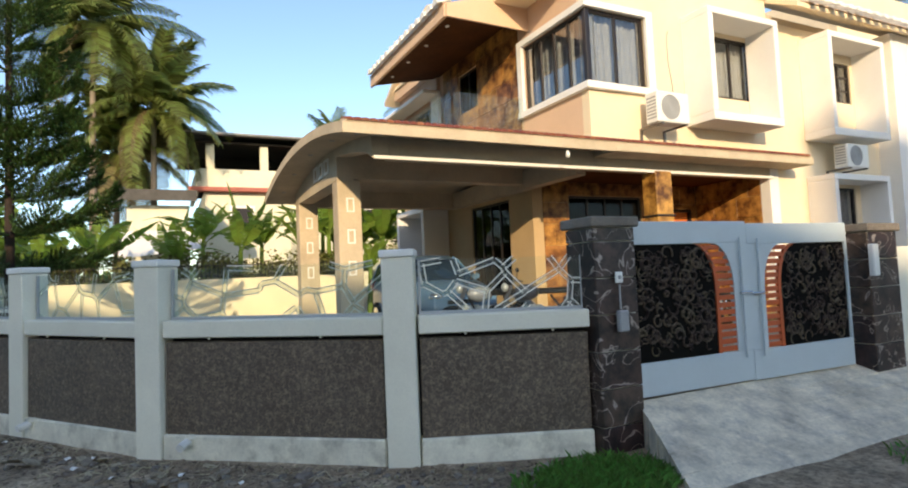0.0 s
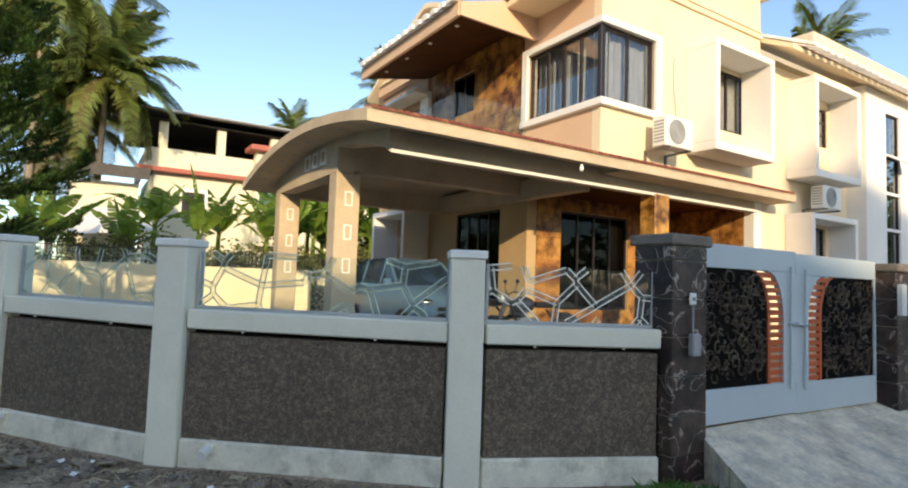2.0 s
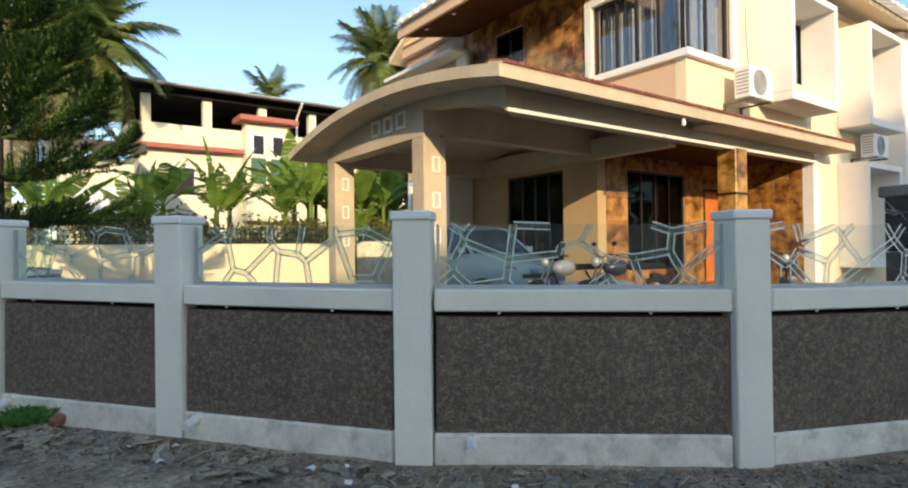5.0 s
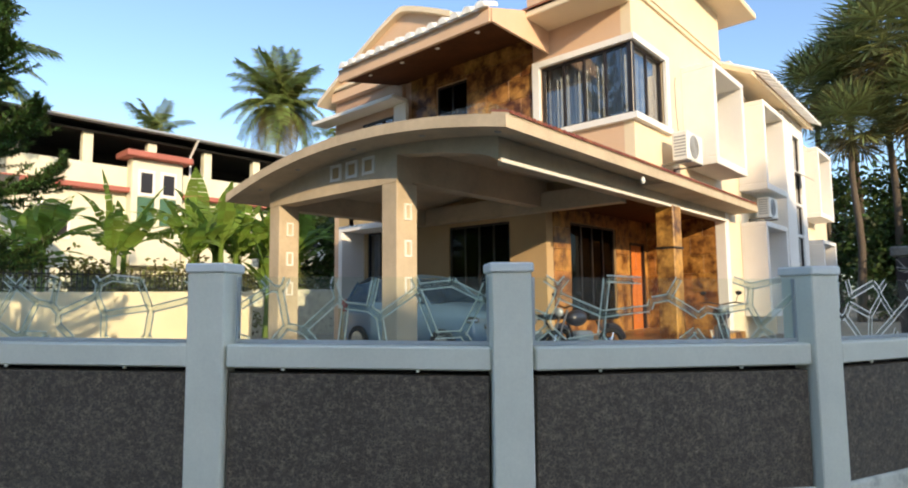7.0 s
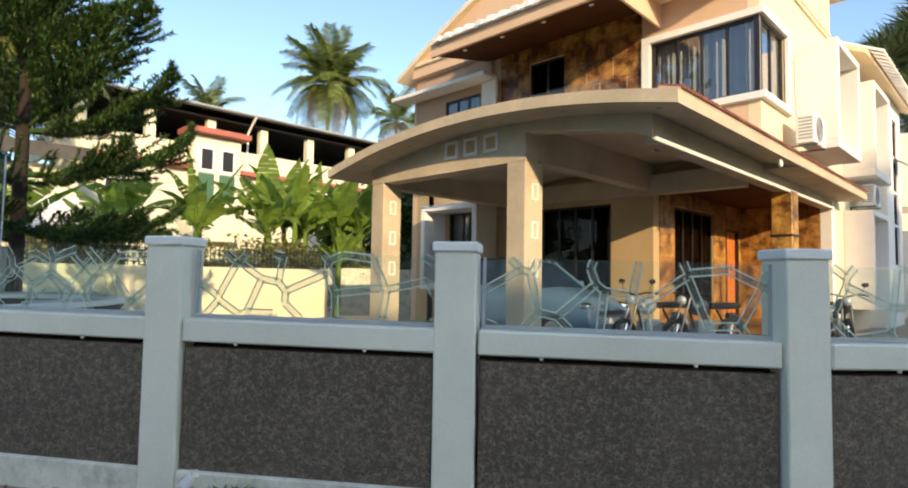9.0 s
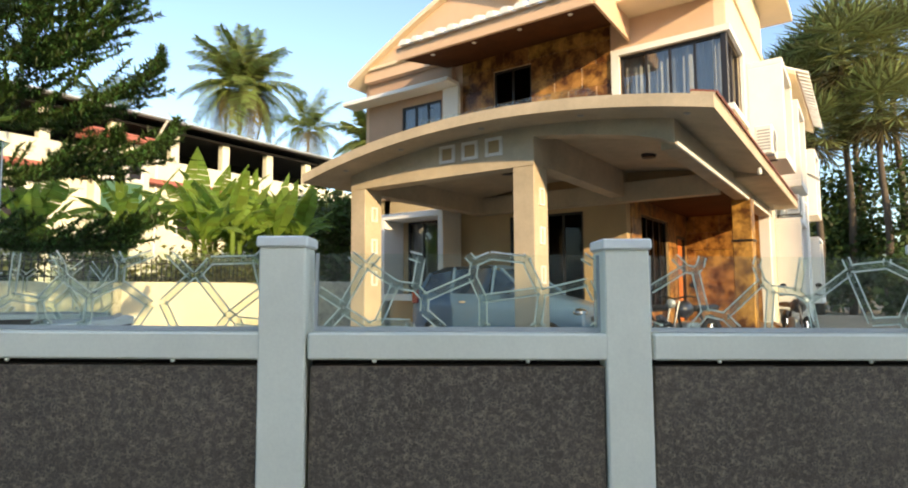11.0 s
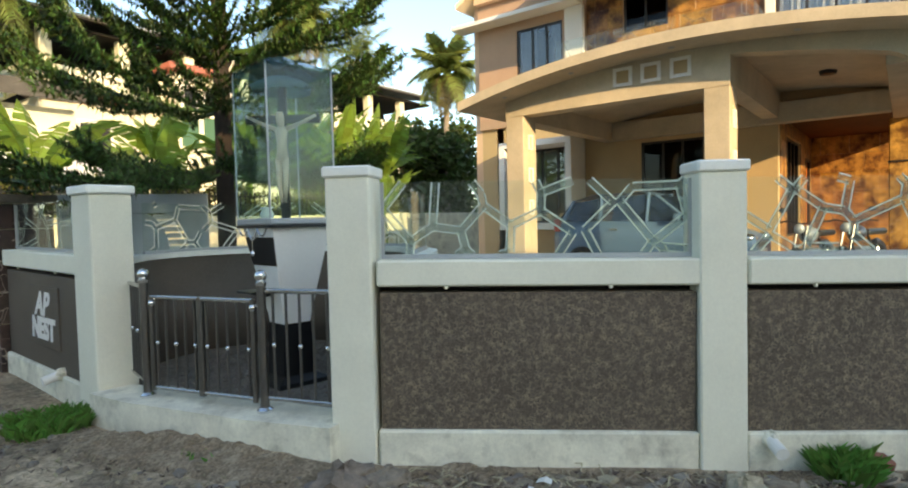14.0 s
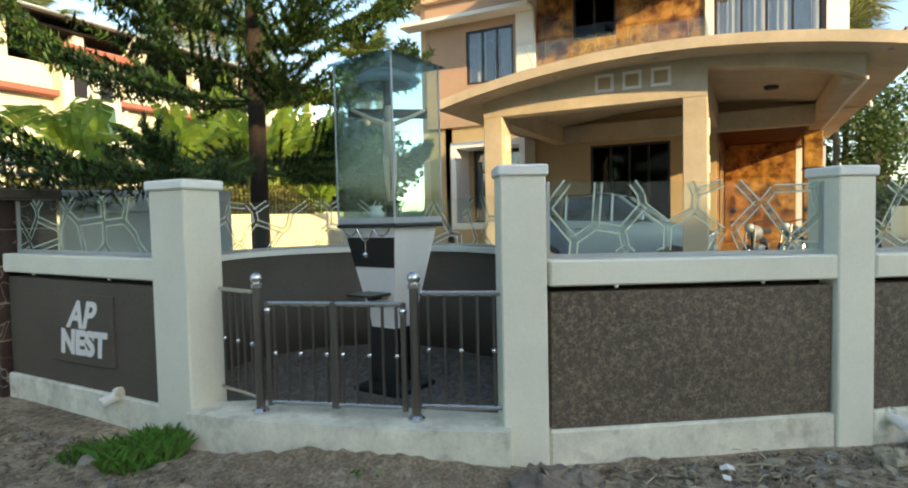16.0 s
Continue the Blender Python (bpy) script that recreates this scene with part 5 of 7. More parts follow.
for k in range(3):
    y0, y1 = 0.20 - 0.14 * k, 0.20 - 0.14 * (k + 1)
    chain.tube([PED @ Vector((-0.268, y0 + (y1 - y0) * i / 8, 1.43 - (0.05 + 0.03 * (k == 1)) * math.sin(math.pi * i / 8))) for i in range(9)], 0.006, 5)
chain.tube([PED @ Vector((-0.268, -0.01, 1.37)), PED @ Vector((-0.268, -0.01, 1.27))], 0.006, 5).ball(tuple(PED @ Vector((-0.268, -0.01, 1.26))), 0.02, 8)
part("garland", chain, CHROME, ped, "thin hanging chain with a pendant")
case = thing("glass_case", "tall clear glass case with pyramid top on the pedestal", "display case", (PC[0], PC[1], 1.50))
H = 0.25
for sx, sy in ((0, -1), (0, 1), (-1, 0), (1, 0)):
    part("pane", Mesh().box(-H + 0.006, H - 0.006, sy * H - 0.004, sy * H + 0.004, 1.503, 2.54, PED) if sy else Mesh().box(sx * H - 0.004, sx * H + 0.004, -H + 0.006, H - 0.006, 1.503, 2.54, PED), GLASS_BOX, case)
for sx in (-1, 1):
    for sy in (-1, 1):
        part("corner_bead", Mesh().box(sx * H - 0.005, sx * H + 0.005, sy * H - 0.005, sy * H + 0.005, 1.503, 2.54, PED), GREY_SHEET, case)
roof_glass = glass_mat("roof_glass", (0.26, 0.45, 0.51), 1.1, dust=0.4, film_col=(0.16, 0.34, 0.42))
part("roof_pane", Mesh().add([(-0.29, -0.29, 2.53), (0.29, -0.29, 2.53), (0.29, 0.29, 2.53), (-0.29, 0.29, 2.53), (0, 0, 2.66)], [(0, 1, 4), (1, 2, 4), (2, 3, 4), (3, 0, 4)], PED), roof_glass, case, "blue-grey glass pyramid roof")
part("inner_canopy", Mesh().tube([PED @ Vector((0, 0, z)) for z in (2.40, 2.43, 2.50, 2.53)], [0.20, 0.235, 0.12, 0.02], 20, closed=False), roof_glass, case, "round blue-grey canopy under the roof", True)
cr = thing("cross", "dark wooden cross standing inside the glass case", "cross", (PC[0], PC[1], 1.50))
part("upright", Mesh().soft(-0.03, 0.03, -0.02, 0.02, 1.472, 2.40, 0.004, CROSS), BLACK, cr)
part("crossbeam", Mesh().soft(-0.27, 0.27, -0.022, 0.018, 2.15, 2.21, 0.004, CROSS), BLACK, cr)
fig = Mesh()
for pts, rad in (([(-0.012, -0.05, 1.58), (-0.02, -0.065, 1.73), (-0.026, -0.05, 1.90)], [0.014, 0.022, 0.032]), ([(0.014, -0.052, 1.58), (0.026, -0.07, 1.73), (0.024, -0.05, 1.90)], [0.014, 0.022, 0.032]), ([(0, -0.05, 1.88), (0, -0.05, 2.0), (0, -0.05, 2.11)], [0.055, 0.045, 0.06]),
                 ([(-0.03, -0.05, 2.10), (-0.15, -0.045, 2.15), (-0.25, -0.04, 2.20)], [0.024, 0.018, 0.014]), ([(0.03, -0.05, 2.10), (0.15, -0.045, 2.15), (0.25, -0.04, 2.20)], [0.024, 0.018, 0.014]),
                 ([(0, -0.055, 2.11), (0.0, -0.07, 2.17), (0.0, -0.07, 2.22)], [0.03, 0.042, 0.03])):
    fig.tube([CROSS @ Vector(p) for p in pts], [r * 0.78 for r in rad], 8)
single("statue", fig, SKIN_STONE, "small painted plaster statue on the cross", "statue", smooth=True)
single("vase", Mesh().lathe(tuple(CROSS @ Vector((-0.1, -0.12, 1.47))), [(0, 0.04), (0.03, 0.05), (0.06, 0.03), (0.08, 0.045)], 12), PLASTIC_WHITE, "small white vase on the pedestal top", "vase", smooth=True)


# ---------------------------------------------------------------- lettering on the end bay
def letters(text, size, m, material, parent, label, shear=0.0, fat=0.003):
    cu = bpy.data.curves.new("lettering", "FONT")
    cu.body, cu.size, cu.extrude, cu.shear, cu.align_x = text, size, 0.003, shear, "CENTER"
    cu.offset = fat
    tmp = new("lettering", cu)
    me = bpy.data.meshes.new_from_object(tmp.evaluated_get(bpy.context.evaluated_depsgraph_get()))
    bpy.data.objects.remove(tmp)
    me.materials.clear()
    me.materials.append(material)
    me.transform(m)
    ob = new("lettering", me)
    ob.parent = parent
    if parent.parent is None:
        ob.matrix_parent_inverse = Matrix.Translation(-parent.location)
    return tagged(ob, label)


SIGN = pose(-4.0940, 13.56, 0, 0, 0, -1.46)
sign = thing("name_plate", "dark name plate with white letters on the wall", "sign", (-4.09, 13.56, 0.5))
part("plate", Mesh().soft(-0.014, 0.004, -0.39, 0.38, 0.50, 1.0, 0.004, SIGN), MOSAIC_PLAIN, sign, "dark square plate")
def sign_pose(y, z):
    return SIGN @ Matrix.Translation((-0.016, y - 13.56, z)) @ Matrix(((0, 0, -1, 0), (-1, 0, 0, 0), (0, 1, 0, 0), (0, 0, 0, 1)))
letters("AP", 0.27, sign_pose(13.56, 0.765), SIGN_WHITE, sign, "white letters AP", 0.35, 0.008)
letters("NEST", 0.235, sign_pose(13.54, 0.575), SIGN_WHITE, sign, "white letters NEST", 0.10, 0.012)


# ---------------------------------------------------------------- drain spouts along the plinth
def spout(p, q, t, z):
    """A short pipe that sticks out of the plinth, with a splash of mortar round it."""
    a = lerp(p, q, t)
    d = Vector((q[0] - p[0], q[1] - p[1])).normalized()
    n_ = Vector((-d.y, d.x))
    z += wall_z(a)
    s = thing("drain_pipe", "short white drain pipe sticking out of the plinth", "pipe", (a[0] + n_.x * 0.12, a[1] + n_.y * 0.12, z), group="drain spouts")
    e = Vector((a[0], a[1], z))
    n3 = Vector((n_.x, n_.y, -0.25))
    part("pipe", Mesh().tube([e + n3 * 0.09, e + n3 * 0.24, e + n3 * 0.235, e + n3 * 0.12], [0.035, 0.035, 0.027, 0.027], 12), PLASTIC_WHITE, s)
    part("mortar", Mesh().ball(tuple(e + n3 * 0.115), 0.048, 10, (1, 1, 1), 0.25, random.Random(3)), PLINTH, s, "lump of mortar")


for i in range(3):
    spout(PILLARS[i], PILLARS[i + 1], 0.87 if i else 0.83, 0.19)
spout((-4.03, 12.6), (-3.98, 14.56), 0.27, 0.24)


# ---------------------------------------------------------------- car in the carport
def build_car(m):
    """A small hatchback: x along its length (front at 0), y across, z up."""
    car = thing("car", "silver-blue hatchback car parked in the carport", "car", tuple(m.translation))
    body = Mesh()
    rows_ = []
    for x, zt in [(0.0, 0.60), (0.06, 0.70), (0.3, 0.80), (0.7, 0.90), (1.0, 0.96), (1.5, 0.97), (2.0, 0.985), (2.6, 1.0), (3.2, 1.01), (3.55, 0.98), (3.68, 0.85)]:
        w = 0.80 - 0.14 * (abs(x - 1.84) / 1.84) ** 3
        zb = 0.24 + (0.12 if x < 0.05 or x > 3.6 else 0)
        rows_.append([(x, -w * 0.93, zb), (x, -w, 0.45), (x, -w * 1.0, 0.72), (x, -w * 0.96, zt), (x, 0, zt + 0.03), (x, w * 0.96, zt), (x, w, 0.72), (x, w, 0.45), (x, w * 0.93, zb)])
    v = [p for r in rows_ for p in r]
    k = 9
    f = [(i * k + j, i * k + j + 1, (i + 1) * k + j + 1, (i + 1) * k + j) for i in range(len(rows_) - 1) for j in range(k - 1)]
    f += [(i * k + k - 1, i * k, (i + 1) * k, (i + 1) * k + k - 1) for i in range(len(rows_) - 1)] + [tuple(range(k)), tuple(range(len(v) - k, len(v)))]
    body.add(v, f, m)
    bd = part("body", body, CAR_PAINT, car, "", True)
    cab = [(0.98, 0.95, 0.72), (1.62, 1.40, 0.62), (1.95, 1.48, 0.58), (2.9, 1.47, 0.58), (3.3, 1.36, 0.58), (3.60, 1.0, 0.68)]
    rf = Mesh()
    v = []
    for x, z, w in cab:
        v += [(x, -w, z), (x, 0, z + 0.025), (x, w, z)]
    rf.add(v, [(i * 3 + j, i * 3 + j + 1, i * 3 + 4 + j, i * 3 + 3 + j) for i in (1, 2, 3) for j in (0, 1)], m)
    part("roof", rf, CAR_PAINT, car, "", True)
    part("windscreen", Mesh().add([v[0], v[2], v[5], v[3]], [(0, 1, 2, 3)], m), CAR_GLASS, car, "dark windscreen")
    part("rear_window", Mesh().add([v[12], v[14], v[17], v[15]], [(0, 1, 2, 3)], m), CAR_GLASS, car, "dark rear window")
    for s in (-1, 1):
        for xs in (((1.08, 0.98), (1.72, 0.98), (1.72, 1.40), (1.58, 1.36)), ((1.82, 0.98), (2.62, 1.0), (2.62, 1.42), (1.82, 1.43)), ((2.72, 1.0), (3.38, 1.02), (3.2, 1.33), (2.72, 1.40))):
            part("side_window", Mesh().add([(x, s * (0.765 - 0.14 * (z - 0.97) / 0.45), z) for x, z in xs], [(0, 1, 2, 3)], m), CAR_GLASS, car, "dark side window")
        for x0, z0, x1, z1 in ((1.0, 0.95, 1.64, 1.41), (1.77, 0.96, 1.77, 1.46), (2.67, 0.98, 2.67, 1.46), (3.45, 1.0, 3.25, 1.37)):
            part("roof_post", Mesh().tube([m @ Vector((x0, s * 0.735, z0)), m @ Vector((x1, s * 0.60, z1))], 0.035, 6), CAR_PAINT, bd)
        part("headlight", Mesh().ball(tuple(m @ Vector((0.14, s * 0.58, 0.70))), 0.13, 10, (1.1, 1.1, 0.55)), CHROME, car, "clear headlight", True)
        part("tail_light", Mesh().soft(3.52, 3.66, s * 0.66 - 0.07, s * 0.66 + 0.07, 0.82, 1.06, 0.02, m), RED_LENS, car, "red tail light")
        part("wing_mirror", Mesh().soft(1.15, 1.25, s * 0.86 - 0.07, s * 0.86 + 0.07, 0.98, 1.09, 0.02, m), CAR_PAINT, car)
        part("door_handle", Mesh().soft(2.3, 2.45, s * 0.80 - 0.012, s * 0.80 + 0.012, 0.84, 0.87, 0.004, m), CHROME, car, "chrome door handle")
        for x in (0.66, 3.02):
            c = m @ Vector((x, s * 0.72, 0.29))
            ax = (m.to_3x3() @ Vector((0, 1, 0)))
            wh = part("wheel", Mesh().tube([c - ax * 0.09, c - ax * 0.085, c + ax * 0.085, c + ax * 0.09], [0.25, 0.29, 0.29, 0.25], 22), TYRE, car, "black tyre", True)
            part("rim", Mesh().tube([c + ax * s * 0.08, c + ax * s * 0.096, c + ax * s * 0.098], [0.185, 0.18, 0.05], 18), CHROME, wh, "steel wheel rim")
    part("number_plate", Mesh().soft(-0.012, 0.004, -0.25, 0.25, 0.42, 0.52, 0.003, m), PLASTIC_WHITE, car, "white number plate")
    part("grille", Mesh().soft(-0.008, 0.03, -0.4, 0.4, 0.56, 0.63, 0.004, m), BLACK, car, "black grille")
    part("cabin", Mesh().soft(1.3, 3.2, -0.5, 0.5, 0.5, 1.15, 0.05, m), BLACK, car, "dark seats inside")
    return car


build_car(pose(5.12, 9.84, YARD_Z, 0, 0, 90) @ Matrix.Diagonal((0.97, 1.0, 1.06, 1)))


def motorcycle(m, tank, label, group="motorcycles by the veranda"):
    b = thing("motorcycle", label, "motorcycle", tuple(m.translation), group=group)
    for x in (0.0, 1.28):
        c = m @ Vector((x, 0, 0.30))
        ring = [m @ Vector((x + 0.26 * math.cos(a), 0, 0.30 + 0.26 * math.sin(a))) for a in [2 * math.pi * i / 22 for i in range(23)]]
        w = part("wheel", Mesh().tube(ring, 0.042, 8), TYRE, b, "black tyre", True)
        sp = Mesh()
        for i in range(5):
            a = 2 * math.pi * i / 5
            sp.tube([c, m @ Vector((x + 0.24 * math.cos(a), 0, 0.30 + 0.24 * math.sin(a)))], 0.018, 5)
        part("rim", sp, CHROME, w, "alloy wheel spokes")
    part("fork", Mesh().tube([m @ Vector((0.0, -0.07, 0.30)), m @ Vector((0.26, -0.07, 0.92))], 0.02, 8).tube([m @ Vector((0.0, 0.07, 0.30)), m @ Vector((0.26, 0.07, 0.92))], 0.02, 8), METAL, b)
    part("handlebar", Mesh().tube([m @ Vector(p) for p in ((0.36, -0.36, 0.98), (0.28, -0.2, 1.0), (0.26, 0, 0.95), (0.28, 0.2, 1.0), (0.36, 0.36, 0.98))], 0.014, 8), BLACK, b)
    part("headlamp", Mesh().ball(tuple(m @ Vector((0.14, 0, 0.88))), 0.08, 12, (0.8, 1, 1)), GREY_SHEET, b, "round headlamp", True)
    part("tank", Mesh().ball(tuple(m @ Vector((0.52, 0, 0.78))), 0.26, 14, (1.0, 0.55, 0.55)), tank, b, "painted fuel tank", True)
    part("seat", Mesh().soft(0.70, 1.42, -0.12, 0.12, 0.74, 0.84, 0.03, m), BLACK, b, "black seat")
    part("engine", Mesh().soft(0.42, 0.80, -0.13, 0.13, 0.26, 0.56, 0.04, m), GREY_SHEET, b, "grey engine block")
    part("frame", Mesh().tube([m @ Vector(p) for p in ((0.26, 0, 0.85), (0.45, 0, 0.4), (0.85, 0, 0.3), (1.28, 0, 0.3), (0.95, 0, 0.72))], 0.022, 6), BLACK, b)
    part("exhaust", Mesh().tube([m @ Vector(p) for p in ((0.45, 0.15, 0.35), (0.7, 0.16, 0.24), (1.0, 0.17, 0.27), (1.5, 0.18, 0.38))], [0.02, 0.025, 0.04, 0.045], 8), CHROME, b)
    part("mudguard", Mesh().tube([m @ Vector((1.28 + 0.33 * math.cos(a), 0, 0.30 + 0.33 * math.sin(a))) for a in [0.3 + i * 0.25 for i in range(7)]], 0.05, 6), tank, b)
    for s in (-1, 1):
        part("mirror", Mesh().ball(tuple(m @ Vector((0.30, s * 0.30, 1.17))), 0.06, 8, (0.3, 1, 0.7)), BLACK, b)
        part("mirror_stem", Mesh().tube([m @ Vector((0.29, s * 0.24, 1.0)), m @ Vector((0.30, s * 0.29, 1.14))], 0.006, 5), BLACK, b)
    part("side_stand", Mesh().tube([m @ Vector((0.7, 0.1, 0.3)), m @ Vector((0.72, 0.22, 0.01))], 0.01, 5), BLACK, b)


motorcycle(pose(4.55, 9.30, YARD_Z, 0, 0, -12), mat("white_bike_paint", (0.30, 0.31, 0.33), 0.3, coat=0.5), "grey and black motorcycle standing beside the car")
motorcycle(pose(5.15, 8.75, YARD_Z, 0, 0, -18), mat("black_bike_paint", (0.03, 0.03, 0.04), 0.3, coat=0.5), "black motorcycle standing by the veranda")
motorcycle(pose(8.0, 7.0, YARD_Z, 0, 0, 20), mat("dark_bike_paint", (0.02, 0.02, 0.03), 0.3, coat=0.5), "dark motorcycle standing by the veranda step")

# ---------------------------------------------------------------- cream wall behind the yard, with a picket rail on it
yw = thing("back_wall", "sunlit cream yard wall with a dark picket rail", "wall", (0, 19, 0), "structure")
part("plaster", Mesh().soft(-12, 5.5, 19.0, 19.2, -0.2, 1.66, 0.015), YARD_WALL, yw, "cream plastered wall")
part("plaster", Mesh().soft(5.52, 30.0, 21.0, 21.2, -0.2, 1.75, 0.015).soft(5.3, 5.5, 19.21, 21.2, -0.2, 1.66, 0.015), PLINTH, yw, "grey plastered return wall")
pk = part("picket_rail", Mesh().box(-12, 5.5, 19.09, 19.11, 1.74, 1.765).box(-12, 5.5, 19.09, 19.11, 2.06, 2.085), BLACK, yw, "dark steel rail")
picket = Mesh().box(-0.009, 0.009, -0.009, 0.009, 0, 0.5).data("picket", BLACK)
x = -6.0
while x < 5.5:
    ob = new("picket", picket)
    ob.parent = pk
    ob.location = (x, 19.1, 1.665)
    x += 0.115
# blue drum and white poles beyond the wall's end
dm = thing("drum", "blue plastic drum standing by the wall's end", "drum", (-3.75, 15.6, 0.1))
part("barrel", Mesh().lathe((-3.75, 15.6, 0.05), [(0, 0.20), (0.03, 0.22), (0.2, 0.235), (0.24, 0.225), (0.4, 0.235), (0.55, 0.22), (0.6, 0.2)], 18), BLUE_DRUM, dm, "", True)
for i, (dx, dy) in enumerate(((0.0, -0.25), (0.14, 0.0))):
    single("pole", Mesh().tube([(-4.25 + dx, 15.3 + dy, 0.08), (-4.05 + dx, 15.5 + dy, 1.5)], 0.018, 8), PLASTIC_WHITE, "thin white pole leaning by the drum", "pole", group="white poles")

# ---------------------------------------------------------------- neighbour's long building
nb = thing("apartment_building", "long pale two-storey building with open upper floor", "building", (8, 36, 0))
NY = 33.0
part("wall", Mesh().box(2.0, 24.0, NY, NY + 8, 0, 6.45), NEIGH_WALL, nb, "pale cream lower wall")
part("red_band", Mesh().soft(1.2, 24.0, NY - 0.5, NY + 0.1, 6.4, 6.62, 0.02), NEIGH_RED, nb, "faded red ledge")
part("parapet", Mesh().soft(1.6, 24.0, NY, NY + 0.2, 6.62, 7.65, 0.02).soft(1.6, 1.8, NY + 0.2, NY + 8, 6.62, 7.65, 0.02), NEIGH_WALL, nb, "pale parapet wall")
# back wall and ceiling are coloured black for the floor's shade
part("upper_back_wall", Mesh().box(1.8, 24.0, NY + 4, NY + 4.2, 6.62, 9.3), SHADE_BLACK, nb, "back wall of the open floor, coloured as deep shade")
part("upper_ceiling", Mesh().box(1.2, 24.0, NY - 0.2, NY + 8, 9.0, 9.1), SHADE_BLACK, nb)
part("roof", Mesh().extrude([(NY - 0.9, 9.25), (NY - 0.9, 9.38), (NY + 4, 10.3), (NY + 9, 9.3), (NY + 9, 9.2), (NY + 4, 10.15)], "x", 0.9, 24.5), SHEET_DARK, nb, "dark sheet roof")
part("gutter", Mesh().tube([(0.9, NY - 0.95, 9.36), (24.5, NY - 0.95, 9.36)], 0.06, 8), GREY_SHEET, nb, "pale gutter along the eave")
for i in range(8):
    x = 2.1 + i * 2.75
    part("pillar", Mesh().soft(x, x + 0.42, NY + 0.02, NY + 0.42, 7.65, 9.05, 0.02), NEIGH_WALL, nb, "pale pillar of the open floor")
part("bay", Mesh().soft(6.7, 9.0, NY - 0.7, NY - 0.01, 3.0, 8.0, 0.03), NEIGH_WALL, nb, "projecting stair bay")
part("awning", Mesh().soft(6.3, 9.3, NY - 1.2, NY + 0.3, 8.0, 8.28, 0.03), NEIGH_RED, nb, "faded red slab over the bay")
for x in (6.95, 7.95):
    w = part("window", Mesh().soft(x, x + 0.75, NY - 0.76, NY - 0.70, 6.25, 7.5, 0.01), WHITE, nb, "white window surround")
    part("pane", Mesh().box(x + 0.12, x + 0.63, NY - 0.775, NY - 0.765, 6.4, 7.35), FRAME_DARK, w, "dark pane")
    part("shutter", Mesh().soft(x, x + 0.75, NY - 0.75, NY - 0.70, 4.9, 6.2, 0.01), NEIGH_GREEN, nb, "dark green shutter")
for x in (3.2, 10.6, 13.4, 16.2):
    w = part("window", Mesh().soft(x, x + 1.3, NY - 0.05, NY - 0.01, 4.1, 5.7, 0.01), WHITE, nb, "white window surround")
    part("pane", Mesh().box(x + 0.12, x + 1.18, NY - 0.065, NY - 0.055, 4.25, 5.55), FRAME_DARK, w, "dark pane")
part("downpipe", Mesh().tube([(9.6, NY - 0.95, 9.3), (9.6, NY - 0.1, 8.6), (9.6, NY - 0.1, 3.0)], 0.06, 8), WHITE, nb, "white downpipe")
# low shed to its side
sh = thing("shed", "low white shed with dark sheet roof", "shed", (-2, 27, 0))
part("wall", Mesh().box(-1.3, 1.0, 27.0, 31.0, 0, 4.9), NEIGH_WALL, sh, "pale shed wall")
part("roof", Mesh().extrude([(26.2, 5.0), (26.2, 5.45), (31.5, 6.2), (31.5, 6.1)], "x", -1.6, 1.3), SHEET_DARK, sh, "dark sheet roof")
part("tarpaulin", Mesh().add([(-1.5, 24.5, 2.6), (1.5, 24.0, 2.9), (1.2, 26.8, 3.9), (-1.5, 26.8, 3.8)], [(0, 1, 2, 3)]), WHITE, sh, "pale tarpaulin")

# ---------------------------------------------------------------- unseen blocks behind the walker, added to keep sun off the lane
opp = thing("lane_shade_row", "unseen plain blocks added to shade the lane", "house", (-9, 0, 0))
om = along((-24.5 - 0.578 * 45, -17.3 + 0.816 * 45), (-24.5 + 0.578 * 26, -17.3 - 0.816 * 26))
part("wall", Mesh().box(0, 71, -9.0, 0, 0, 13.6, om), CREAM, opp, "plain long block that keeps sun off the lane")
part("roof", Mesh().box(-0.4, 71.0, -9.4, 0.35, 13.6, 13.8, om), SLAB, opp, "top slab of the long shading block")
# taller unseen block, added to shade the house's lower rear side
part("tall_wall", Mesh().box(72.2, 92, -2.0, 0, 0, 19.8, om), CREAM, opp, "taller block that shades the lower rear side wall")

